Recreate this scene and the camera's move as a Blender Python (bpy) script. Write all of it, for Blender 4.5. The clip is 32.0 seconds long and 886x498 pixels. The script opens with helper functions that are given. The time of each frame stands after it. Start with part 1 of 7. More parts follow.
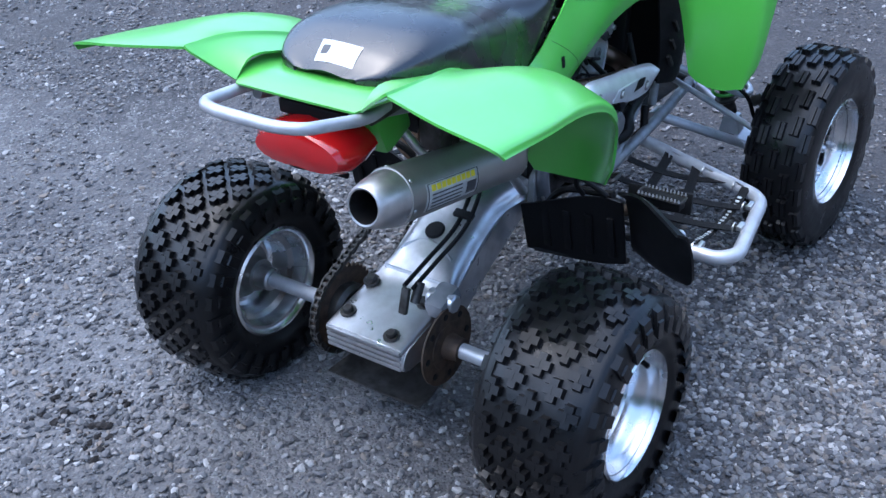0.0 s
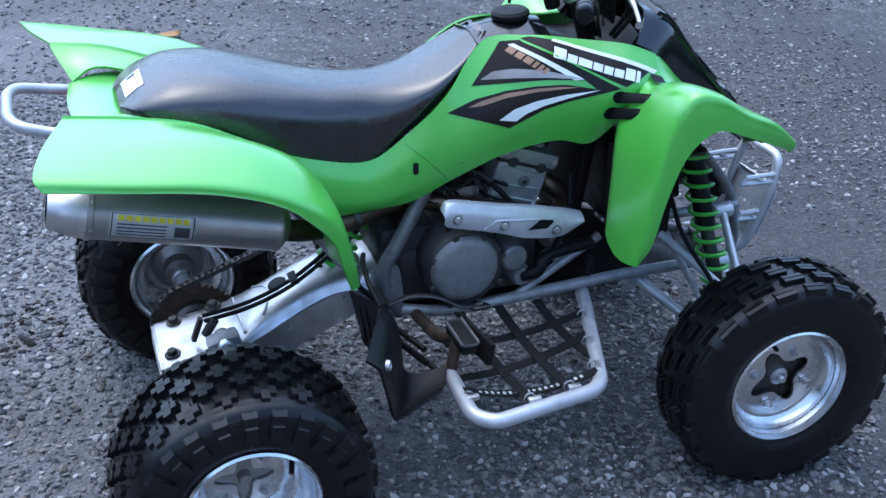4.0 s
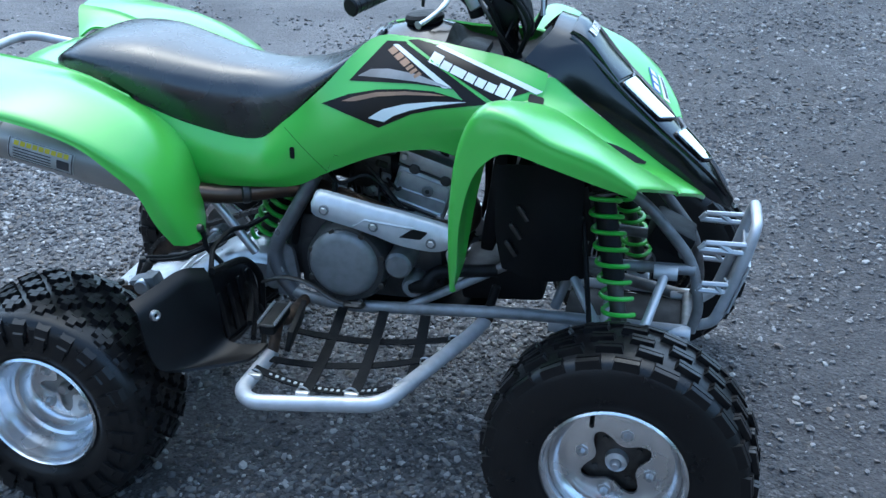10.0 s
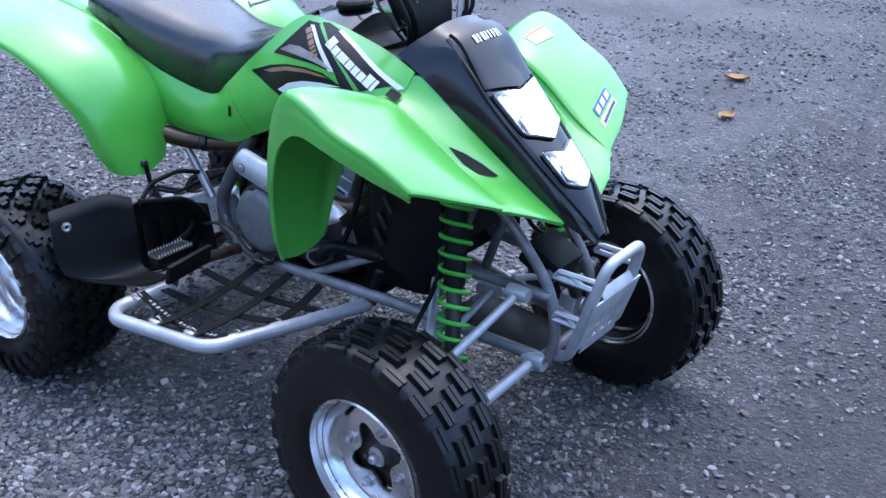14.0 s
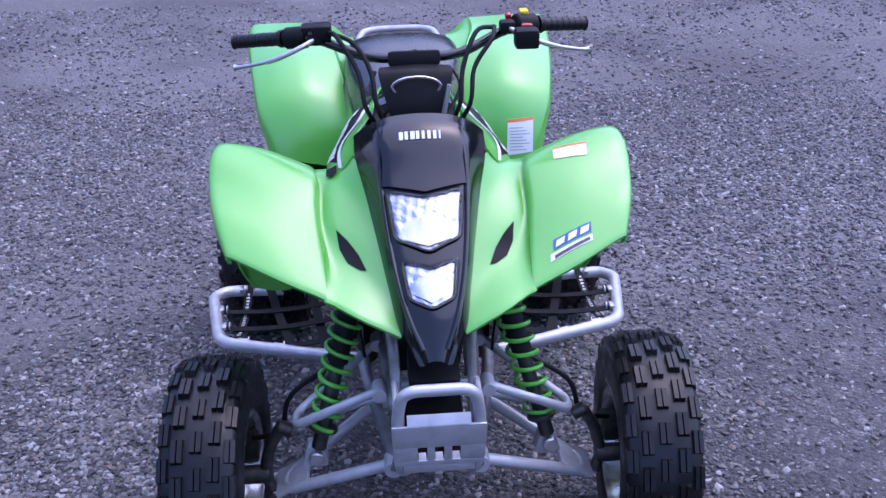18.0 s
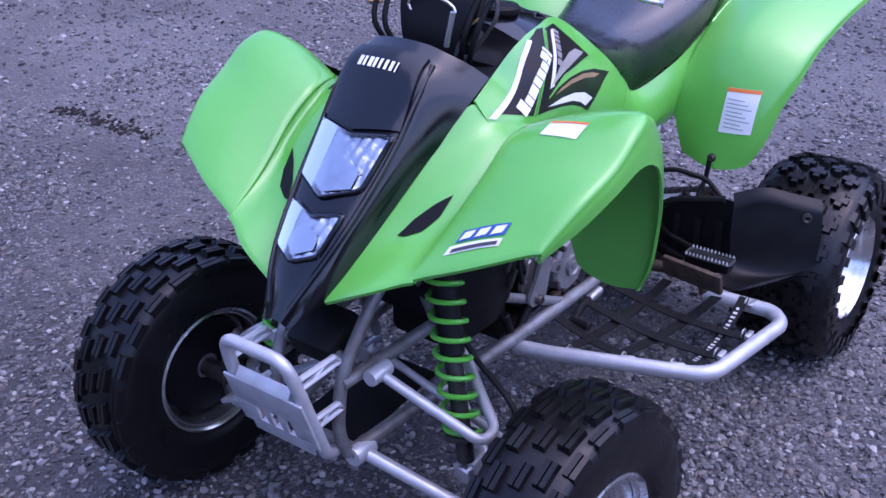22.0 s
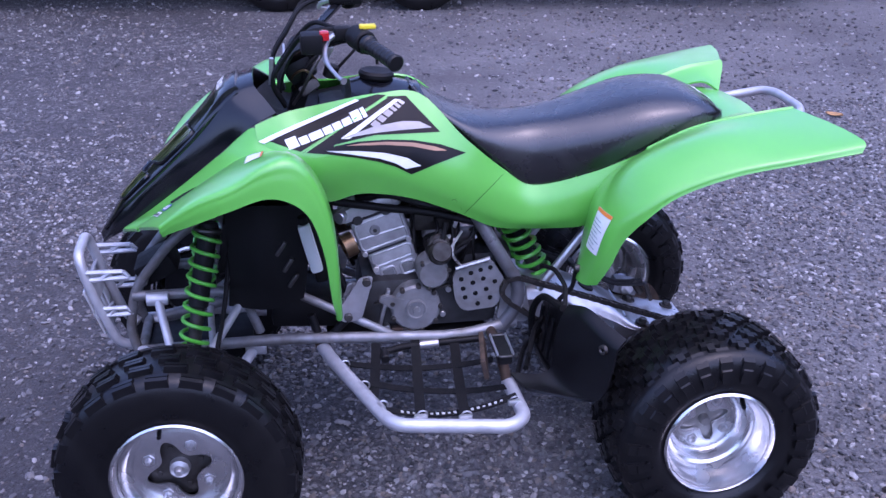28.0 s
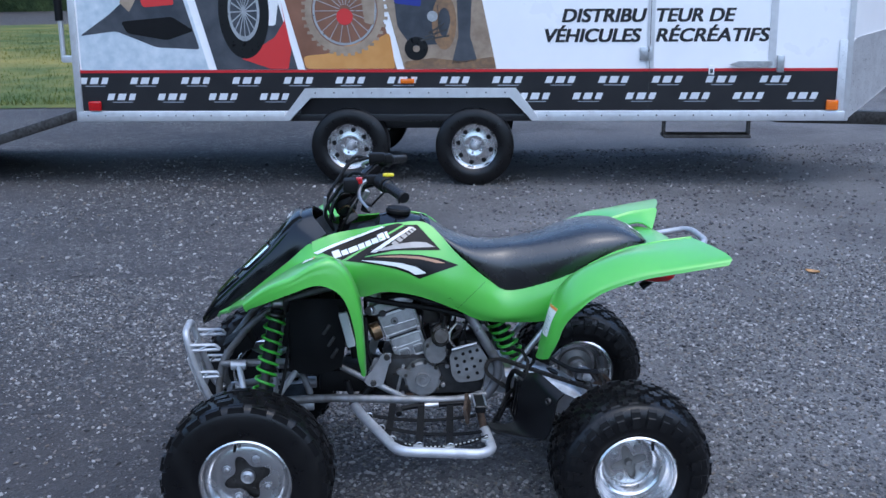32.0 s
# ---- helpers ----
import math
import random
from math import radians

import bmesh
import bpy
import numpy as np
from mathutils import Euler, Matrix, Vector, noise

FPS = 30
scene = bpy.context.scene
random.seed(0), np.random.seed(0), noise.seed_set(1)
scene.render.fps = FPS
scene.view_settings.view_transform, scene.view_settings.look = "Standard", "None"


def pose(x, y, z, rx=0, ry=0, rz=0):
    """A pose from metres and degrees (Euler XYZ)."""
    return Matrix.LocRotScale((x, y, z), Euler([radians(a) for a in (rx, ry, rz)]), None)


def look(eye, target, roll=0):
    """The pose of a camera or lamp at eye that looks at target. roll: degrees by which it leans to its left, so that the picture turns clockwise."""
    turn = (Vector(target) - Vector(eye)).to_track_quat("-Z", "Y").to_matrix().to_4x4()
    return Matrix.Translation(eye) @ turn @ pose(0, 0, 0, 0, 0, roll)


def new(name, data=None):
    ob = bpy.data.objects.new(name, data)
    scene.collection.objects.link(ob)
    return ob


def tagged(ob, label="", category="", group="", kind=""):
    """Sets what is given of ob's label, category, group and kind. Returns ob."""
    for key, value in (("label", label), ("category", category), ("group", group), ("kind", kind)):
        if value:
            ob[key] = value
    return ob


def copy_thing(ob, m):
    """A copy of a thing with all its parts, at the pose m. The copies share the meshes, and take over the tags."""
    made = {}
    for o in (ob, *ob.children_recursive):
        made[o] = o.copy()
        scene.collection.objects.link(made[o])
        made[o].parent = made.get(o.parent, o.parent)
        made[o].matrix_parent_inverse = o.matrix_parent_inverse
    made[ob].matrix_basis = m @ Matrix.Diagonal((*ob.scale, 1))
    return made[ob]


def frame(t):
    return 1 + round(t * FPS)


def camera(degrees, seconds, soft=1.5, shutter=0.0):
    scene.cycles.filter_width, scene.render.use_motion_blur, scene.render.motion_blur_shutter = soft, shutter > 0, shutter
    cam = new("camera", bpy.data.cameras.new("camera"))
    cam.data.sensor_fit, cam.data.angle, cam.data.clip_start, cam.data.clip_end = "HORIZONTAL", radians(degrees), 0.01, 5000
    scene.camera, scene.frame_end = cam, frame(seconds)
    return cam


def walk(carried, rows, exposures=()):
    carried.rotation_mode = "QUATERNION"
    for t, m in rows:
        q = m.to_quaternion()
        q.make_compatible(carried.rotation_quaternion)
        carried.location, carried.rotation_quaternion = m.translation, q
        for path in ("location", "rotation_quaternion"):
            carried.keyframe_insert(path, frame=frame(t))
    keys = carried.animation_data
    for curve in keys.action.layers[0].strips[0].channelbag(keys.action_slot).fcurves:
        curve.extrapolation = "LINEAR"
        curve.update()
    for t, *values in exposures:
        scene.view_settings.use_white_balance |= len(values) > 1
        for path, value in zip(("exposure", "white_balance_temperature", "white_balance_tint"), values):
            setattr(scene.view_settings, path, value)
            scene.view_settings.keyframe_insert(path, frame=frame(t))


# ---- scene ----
cam = camera(44.0, 32.0)
PATH = [
    (0, (-1.519, -1.281, 1.668), (-0.158, -0.26, 0.617), -3.7),
    (0.5, (-1.374, -1.361, 1.652), (-0.073, -0.238, 0.629), -3.6),
    (1, (-1.204, -1.451, 1.671), (-0.031, -0.222, 0.615), -4.8),
    (1.5, (-1.077, -1.638, 1.664), (0.022, -0.337, 0.616), -2.5),
    (2, (-0.89, -1.741, 1.647), (0.048, -0.348, 0.561), -2.9),
    (2.5, (-0.72, -1.75, 1.63), (0.143, -0.316, 0.536), -2.1),
    (3, (-0.545, -1.822, 1.659), (0.24, -0.308, 0.614), -1.7),
    (3.5, (-0.403, -2.027, 1.703), (0.329, -0.441, 0.73), 0.7),
    (5.5, (0.053, -2.72, 1.591), (0.379, -0.945, 0.727), 0.3),
    (6, (0.094, -2.857, 1.614), (0.41, -1.078, 0.755), -0.3),
    (6.5, (0.197, -2.926, 1.618), (0.455, -1.13, 0.776), -0.2),
    (7, (0.421, -2.913, 1.627), (0.47, -1.074, 0.841), 0.6),
    (7.5, (0.564, -2.828, 1.616), (0.533, -0.989, 0.831), -1.1),
    (8, (0.651, -2.678, 1.613), (0.592, -0.846, 0.813), -1.1),
    (8.5, (0.87, -2.619, 1.588), (0.688, -0.792, 0.796), -0.7),
    (9, (1.051, -2.585, 1.612), (0.731, -0.79, 0.789), 0.7),
    (9.5, (1.17, -2.434, 1.548), (0.829, -0.64, 0.733), 1.7),
    (10, (1.321, -2.351, 1.574), (0.908, -0.584, 0.733), -0.4),
    (10.5, (1.567, -2.365, 1.584), (1.006, -0.625, 0.773), 2.6),
    (11, (1.684, -2.444, 1.591), (1.089, -0.712, 0.788), 2.1),
    (11.5, (1.787, -2.541, 1.59), (1.228, -0.81, 0.759), 2.2),
    (12, (1.951, -2.531, 1.593), (1.267, -0.815, 0.825), 1.2),
    (12.5, (2.178, -2.435, 1.611), (1.369, -0.777, 0.838), 2.7),
    (13, (2.265, -2.276, 1.606), (1.344, -0.683, 0.823), 1.5),
    (13.5, (2.355, -2.089, 1.604), (1.361, -0.558, 0.788), 2.0),
    (15.5, (2.793, -1.334, 1.699), (1.386, -0.294, 0.729), -0.3),
    (16, (3.025, -1.123, 1.748), (1.519, -0.242, 0.771), 1.4),
    (16.5, (3.063, -0.945, 1.761), (1.505, -0.155, 0.788), 1.4),
    (17, (3.145, -0.612, 1.732), (1.47, -0.086, 0.773), -0.6),
    (17.5, (3.273, -0.342, 1.76), (1.491, -0.083, 0.89), -1.8),
    (18, (3.339, -0.107, 1.769), (1.526, 0.013, 0.934), -1.4),
    (18.5, (3.223, 0.09, 1.715), (1.438, 0.066, 0.812), -1.7),
    (19, (3.158, 0.267, 1.716), (1.397, 0.095, 0.783), -3.4),
    (19.5, (3.125, 0.529, 1.707), (1.424, 0.123, 0.738), -3.2),
    (20, (3.06, 0.688, 1.714), (1.411, 0.064, 0.769), -2.7),
    (20.5, (2.87, 0.768, 1.663), (1.242, 0.061, 0.742), -0.8),
    (21, (2.734, 0.906, 1.661), (1.173, 0.091, 0.713), -2.9),
    (21.5, (2.645, 1.133, 1.665), (1.178, 0.179, 0.697), -1.7),
    (22, (2.535, 1.23, 1.654), (1.146, 0.154, 0.698), -2.1),
    (22.5, (2.369, 1.314, 1.629), (1.035, 0.151, 0.696), -1.3),
    (23, (2.24, 1.434, 1.63), (1.029, 0.183, 0.647), -2.6),
    (23.5, (2.133, 1.684, 1.666), (1.055, 0.339, 0.653), -1.8),
    (24, (2.045, 1.79, 1.651), (0.962, 0.42, 0.675), -0.8),
    (24.5, (1.864, 1.867, 1.636), (0.848, 0.428, 0.688), 0.3),
    (26.5, (1.203, 2.106, 1.679), (0.688, 0.403, 0.766), -0.8),
    (27, (1.052, 2.249, 1.719), (0.725, 0.474, 0.856), -1.6),
    (27.5, (0.914, 2.442, 1.705), (0.671, 0.633, 0.887), -1.2),
    (28, (0.951, 2.64, 1.707), (0.69, 0.828, 0.903), -0.4),
    (28.5, (0.973, 2.875, 1.706), (0.684, 1.073, 0.886), 0.1),
    (29, (0.896, 3.084, 1.718), (0.634, 1.293, 0.868), 0.9),
    (29.5, (0.871, 3.265, 1.72), (0.657, 1.459, 0.888), 0.4),
    (30, (0.934, 3.446, 1.735), (0.775, 1.607, 0.965), -0.4),
    (30.5, (0.961, 3.601, 1.775), (0.756, 1.738, 1.077), 0.1),
    (31, (0.892, 3.685, 1.814), (0.691, 1.802, 1.172), 0.1),
    (31.5, (0.852, 3.755, 1.797), (0.667, 1.841, 1.248), 0.2),
    (32, (0.841, 3.778, 1.828), (0.706, 1.843, 1.339), -0.5),
]
walk(cam, [(t, look(eye, target, roll)) for t, eye, target, roll in PATH], [(0.0, 1.95, 5600, 8), (2.0, 1.65, 5550, 7), (3.0, 1.7, 5550, 9), (7.0, 1.95, 5550, -3), (10.0, 1.8, 5500, -3), (13.0, 1.85, 5600, 6), (16.0, 1.8, 5600, 26), (18.0, 1.5, 5550, 34), (19.0, 1.5, 5550, 34), (24.0, 1.35, 5450, 44), (28.0, 1.5, 5450, 40), (31.0, 1.8, 5550, 34), (32.0, 1.2, 5600, 8)])

# ---------------------------------------------------------------- light
SUN_EL, SUN_AZ = 68.0, 115.0
world = bpy.data.worlds.new("sky")
scene.world = world
world.use_nodes = True
wn = world.node_tree
sky = wn.nodes.new("ShaderNodeTexSky")
sky.sky_type, sky.sun_disc = "NISHITA", False
sky.sun_elevation, sky.sun_rotation = radians(SUN_EL), radians(90 - SUN_AZ)
sky.air_density, sky.dust_density, sky.ozone_density = 1.0, 2.0, 1.0
wn.links.new(sky.outputs[0], wn.nodes["Background"].inputs[0])
wn.nodes["Background"].inputs[1].default_value = 0.14
sun = new("sun", bpy.data.lights.new("sun", "SUN"))
sun.data.energy, sun.data.angle, sun.data.color = 0.62, radians(100), (0.98, 0.98, 1.0)
sun.matrix_world = look((10 * math.cos(radians(SUN_AZ)) * math.cos(radians(SUN_EL)), 10 * math.sin(radians(SUN_AZ)) * math.cos(radians(SUN_EL)), 10 * math.sin(radians(SUN_EL))), (0, 0, 0))


# ---------------------------------------------------------------- materials
def material(name, colour, rough=0.5, metal=0.0, coat=0.0, spec=0.5):
    m = bpy.data.materials.new(name)
    m.use_nodes = True
    b = m.node_tree.nodes["Principled BSDF"]
    b.inputs["Base Color"].default_value = (*colour, 1)
    b.inputs["Roughness"].default_value = rough
    b.inputs["Metallic"].default_value = metal
    b.inputs["Coat Weight"].default_value = coat
    b.inputs["Specular IOR Level"].default_value = spec
    return m


def grained(m, colour_b, scale=30.0, amount=(0.4, 0.65), rough=None, bump=0.0, bump_scale=None, detail=6.0, dist=0.002):
    """Adds a two-scale colour variation, rough variation and fine relief to a material."""
    t = m.node_tree
    n, l = t.nodes, t.links
    b = n["Principled BSDF"]
    co = n.new("ShaderNodeTexCoord")
    tex = n.new("ShaderNodeTexNoise")
    tex.inputs["Scale"].default_value, tex.inputs["Detail"].default_value = scale, detail
    l.new(co.outputs["Object"], tex.inputs["Vector"])
    big = n.new("ShaderNodeTexNoise")
    big.inputs["Scale"].default_value = scale / 7
    l.new(co.outputs["Object"], big.inputs["Vector"])
    mid = n.new("ShaderNodeMath")
    mid.operation = "MULTIPLY_ADD"
    mid.inputs[1].default_value = 0.5
    l.new(big.outputs["Fac"], mid.inputs[0])
    half = n.new("ShaderNodeMath")
    half.operation = "MULTIPLY"
    half.inputs[1].default_value = 0.5
    l.new(tex.outputs["Fac"], half.inputs[0])
    l.new(half.outputs[0], mid.inputs[2])
    ramp = n.new("ShaderNodeMapRange")
    ramp.inputs["From Min"].default_value, ramp.inputs["From Max"].default_value = amount
    l.new(mid.outputs[0], ramp.inputs["Value"])
    mix = n.new("ShaderNodeMix")
    mix.data_type = "RGBA"
    mix.inputs["A"].default_value = b.inputs["Base Color"].default_value
    mix.inputs["B"].default_value = (*colour_b, 1)
    l.new(ramp.outputs[0], mix.inputs["Factor"])
    l.new(mix.outputs["Result"], b.inputs["Base Color"])
    if rough:
        rr = n.new("ShaderNodeMapRange")
        rr.inputs["To Min"].default_value, rr.inputs["To Max"].default_value = rough
        rr.inputs["From Min"].default_value, rr.inputs["From Max"].default_value = 0.3, 0.7
        l.new(tex.outputs["Fac"], rr.inputs["Value"])
        l.new(rr.outputs[0], b.inputs["Roughness"])
    if bump:
        fine = n.new("ShaderNodeTexNoise")
        fine.inputs["Scale"].default_value, fine.inputs["Detail"].default_value = bump_scale or scale * 4, 4
        l.new(co.outputs["Object"], fine.inputs["Vector"])
        bp = n.new("ShaderNodeBump")
        bp.inputs["Strength"].default_value, bp.inputs["Distance"].default_value = bump, dist
        l.new(fine.outputs["Fac"], bp.inputs["Height"])
        l.new(bp.outputs[0], b.inputs["Normal"])
    return m


GREEN = grained(material("green_plastic", (0.100, 0.44, 0.050), 0.36, coat=0.8), (0.114, 0.475, 0.058), 9, rough=(0.30, 0.42), bump=0.05, bump_scale=220)
GREEN.node_tree.nodes["Principled BSDF"].inputs["Coat Roughness"].default_value = 0.21
GREEN.node_tree.nodes["Principled BSDF"].inputs["Coat IOR"].default_value = 1.58
SATIN = grained(material("black_satin_plastic", (0.003, 0.003, 0.004), 0.4, spec=0.24), (0.006, 0.006, 0.007), 18, rough=(0.34, 0.5), bump=0.1, bump_scale=350)
BLACK = grained(material("black_gloss_plastic", (0.003, 0.0035, 0.005), 0.16, spec=0.62), (0.006, 0.006, 0.007), 14, rough=(0.09, 0.22))
MATT = grained(material("black_matt_plastic", (0.003, 0.003, 0.0035), 0.5, spec=0.22), (0.006, 0.0057, 0.0057), 20, rough=(0.45, 0.7), bump=0.15, bump_scale=400)
VINYL = grained(material("seat_vinyl", (0.005, 0.005, 0.006), 0.30, spec=1.0), (0.009, 0.008, 0.009), 16, rough=(0.22, 0.32), bump=0.12, bump_scale=700, dist=0.0006)
RUBBER = grained(material("tyre_rubber", (0.004, 0.004, 0.0048), 0.42, spec=0.36), (0.006, 0.0057, 0.0057), 22, rough=(0.24, 0.44), bump=0.2, bump_scale=300)
ALU = grained(material("cast_aluminium", (0.60, 0.60, 0.61), 0.30, 0.9), (0.40, 0.395, 0.39), 26, rough=(0.26, 0.5), bump=0.08, bump_scale=300)
RIM = grained(material("polished_aluminium", (0.76, 0.76, 0.77), 0.24, 1.0), (0.70, 0.695, 0.69), 14, rough=(0.20, 0.30))
SILVER = grained(material("silver_paint", (0.52, 0.53, 0.55), 0.34, 0.4), (0.38, 0.385, 0.40), 30, rough=(0.28, 0.46))
TUBE = grained(material("scuffed_frame_paint", (0.17, 0.175, 0.19), 0.30, 0.5), (0.08, 0.075, 0.07), 22, rough=(0.26, 0.5))
FRAME = grained(material("grey_frame_paint", (0.27, 0.28, 0.295), 0.32, 0.45), (0.14, 0.13, 0.12), 25, rough=(0.35, 0.6))
ENGINE = grained(material("engine_grey", (0.215, 0.218, 0.225), 0.36, 0.35), (0.125, 0.124, 0.122), 30, rough=(0.38, 0.6), bump=0.12, bump_scale=350)
ENGDARK = grained(material("dark_crankcase", (0.045, 0.046, 0.048), 0.45, 0.3), (0.02, 0.019, 0.018), 30, rough=(0.35, 0.6), bump=0.12, bump_scale=350)
HEAD = grained(material("pale_engine_casting", (0.46, 0.47, 0.48), 0.30, 0.55), (0.27, 0.27, 0.272), 28, rough=(0.28, 0.5), bump=0.1, bump_scale=300)
TITAN = grained(material("brushed_titanium", (0.36, 0.35, 0.33), 0.36, 0.75), (0.30, 0.285, 0.265), 12, rough=(0.28, 0.46))
PIPE = grained(material("heat_stained_pipe", (0.13, 0.088, 0.062), 0.36, 0.9), (0.07, 0.055, 0.05), 18, rough=(0.26, 0.5))
RUST = grained(material("rusty_steel", (0.10, 0.064, 0.042), 0.6, 0.5), (0.04, 0.032, 0.028), 40, rough=(0.55, 0.85), bump=0.2)
STEEL = grained(material("dark_steel", (0.10, 0.095, 0.09), 0.45, 0.9), (0.05, 0.045, 0.04), 40, rough=(0.35, 0.65))
SPRING = grained(material("green_spring_paint", (0.10, 0.50, 0.05), 0.35, coat=0.3), (0.07, 0.38, 0.03), 20)
RED = material("red_lens", (0.42, 0.006, 0.008), 0.12, coat=0.5)
AMBER = material("amber_lens", (0.75, 0.16, 0.01), 0.2, coat=0.4)
WHITE = grained(material("white_sticker", (0.80, 0.80, 0.79), 0.35), (0.74, 0.74, 0.73), 40)
SILVERGFX = grained(material("silver_graphic", (0.50, 0.48, 0.46), 0.35, 0.2), (0.16, 0.13, 0.11), 8)
COPPER = grained(material("copper_graphic", (0.42, 0.24, 0.14), 0.35, 0.3), (0.20, 0.12, 0.08), 9)
DARKGFX = grained(material("dark_graphic", (0.006, 0.006, 0.007), 0.35, spec=0.2), (0.022, 0.015, 0.011), 8, rough=(0.3, 0.42))
LABEL = grained(material("silver_label", (0.60, 0.61, 0.60), 0.35, 0.2), (0.42, 0.42, 0.41), 60)
FAINT = material("faint_print", (0.30, 0.32, 0.36), 0.4)
PRINT = material("sticker_print", (0.05, 0.05, 0.055), 0.4)
BLUE = material("blue_print", (0.03, 0.10, 0.30), 0.4)
ORANGE = material("orange_print", (0.80, 0.20, 0.03), 0.4)
YELLOW = material("yellow_print", (0.75, 0.62, 0.02), 0.4)
BRASS = grained(material("brass", (0.24, 0.16, 0.08), 0.4, 0.9), (0.12, 0.08, 0.05), 40)
STRAP = grained(material("nylon_strap", (0.005, 0.005, 0.006), 0.75, spec=0.2), (0.010, 0.010, 0.010), 60, bump=0.3, bump_scale=900)
SMOKE = material("reservoir_plastic", (0.62, 0.64, 0.62), 0.4)
REFLECT = grained(material("lamp_reflector", (0.62, 0.63, 0.65), 0.20, 1.0), (0.48, 0.48, 0.50), 40)
LENS = bpy.data.materials.new("lamp_lens")
LENS.use_nodes = True
_b = LENS.node_tree.nodes["Principled BSDF"]
_b.inputs["Base Color"].default_value = (0.97, 0.98, 1, 1)
_b.inputs["Transmission Weight"].default_value, _b.inputs["Roughness"].default_value, _b.inputs["IOR"].default_value = 1.0, 0.03, 1.35


# ---------------------------------------------------------------- shape tools
def part(name, bm, mat, parent, label="", smooth=40.0):
    """Links a bmesh as one mesh object under its thing or part."""
    me = bpy.data.meshes.new(name)
    bm.normal_update()
    bm.to_mesh(me)
    bm.free()
    me.materials.append(mat)
    if smooth:
        me.shade_smooth()
        me.set_sharp_from_angle(angle=radians(smooth))
    ob = new(name, me)
    if parent is not None:
        ob.parent = parent
    if label:
        ob["label"] = label
    return ob


def thing(name, m, label, category, group="", kind=""):
    ob = new(name)
    ob.matrix_world = m
    return tagged(ob, label, category, group, kind)


def catmull(pts, n, closed=False):
    """A smooth line through points, n steps a span."""
    pts = [Vector(p) for p in pts]
    out, k = [], len(pts)
    for i in range(k if closed else k - 1):
        if closed:
            a, b, c, d = pts[i - 1], pts[i], pts[(i + 1) % k], pts[(i + 2) % k]
        else:
            b, c = pts[i], pts[i + 1]
            a, d = pts[i - 1] if i else b * 2 - c, pts[i + 2] if i + 2 < k else c * 2 - b
        for s in range(n):
            t = s / n
            out.append(0.5 * (2 * b + (c - a) * t + (2 * a - 5 * b + 4 * c - d) * t * t + (3 * b - a - 3 * c + d) * t ** 3))
    if not closed:
        out.append(pts[-1].copy())
    return out


def fillet(pts, r, n=5, closed=False):
    """A polyline with its corners rounded by about r."""
    pts = [Vector(p) for p in pts]
    out, k = [], len(pts)
    for i, p in enumerate(pts):
        if not closed and i in (0, k - 1):
            out.append(p)
            continue
        a, b = pts[i - 1] - p, pts[(i + 1) % k] - p
        d = min(r, a.length * 0.45, b.length * 0.45)
        p0, p1 = p + a.normalized() * d, p + b.normalized() * d
        for s in range(n + 1):
            t = s / n
            out.append(p0 * (1 - t) ** 2 + p * 2 * t * (1 - t) + p1 * t * t)
    return out


def tube_into(bm, pts, r, segs=10, closed=False, caps=True, flat=1.0):
    """A round bar along points; r may be a number or one radius for each point."""
    pts = [Vector(p) for p in pts]
    k = len(pts)
    rad = [r] * k if isinstance(r, (int, float)) else list(r)
    rings, up = [], None
    for i, p in enumerate(pts):
        a, b = (pts[i - 1], pts[(i + 1) % k]) if closed else (pts[max(i - 1, 0)], pts[min(i + 1, k - 1)])
        d = (b - a).normalized()
        if up is None:
            up = Vector((0, 0, 1)) if abs(d.z) < 0.9 else Vector((1, 0, 0))
        side = d.cross(up).normalized()
        up = side.cross(d).normalized()
        rings.append([bm.verts.new(p + (side * math.cos(q) + up * math.sin(q) * flat) * rad[i]) for q in (2 * math.pi * s / segs for s in range(segs))])
    for i in range(k if closed else k - 1):
        a, b = rings[i], rings[(i + 1) % k]
        for s in range(segs):
            bm.faces.new((a[s], a[(s + 1) % segs], b[(s + 1) % segs], b[s]))
    if caps and not closed:
        bm.faces.new(rings[0][::-1])
        bm.faces.new(rings[-1])
    return bm


def tube(pts, r, segs=10, closed=False, caps=True, flat=1.0):
    return tube_into(bmesh.new(), pts, r, segs, closed, caps, flat)


def lathe_into(bm, profile, m=Matrix(), segs=32, closed=False):
    """Turns a profile of (radius, along) about the local y axis, laid by m."""
    rings = []
    for r, y in profile:
        rings.append([bm.verts.new(m @ Vector((r * math.cos(q), y, r * math.sin(q)))) for q in (2 * math.pi * s / segs for s in range(segs))] if r > 1e-6 else [bm.verts.new(m @ Vector((0, y, 0)))])
    pairs = list(zip(rings, rings[1:])) + ([(rings[-1], rings[0])] if closed else [])
    for a, b in pairs:
        for s in range(segs):
            t = (s + 1) % segs
            if len(a) == 1 and len(b) == 1:
                continue
            if len(a) == 1:
                bm.faces.new((a[0], b[s], b[t]))
            elif len(b) == 1:
                bm.faces.new((a[s], b[0], a[t]))
            else:
                bm.faces.new((a[s], b[s], b[t], a[t]))
    return bm


def lathe(profile, m=Matrix(), segs=32, closed=False):
    return lathe_into(bmesh.new(), profile, m, segs, closed)


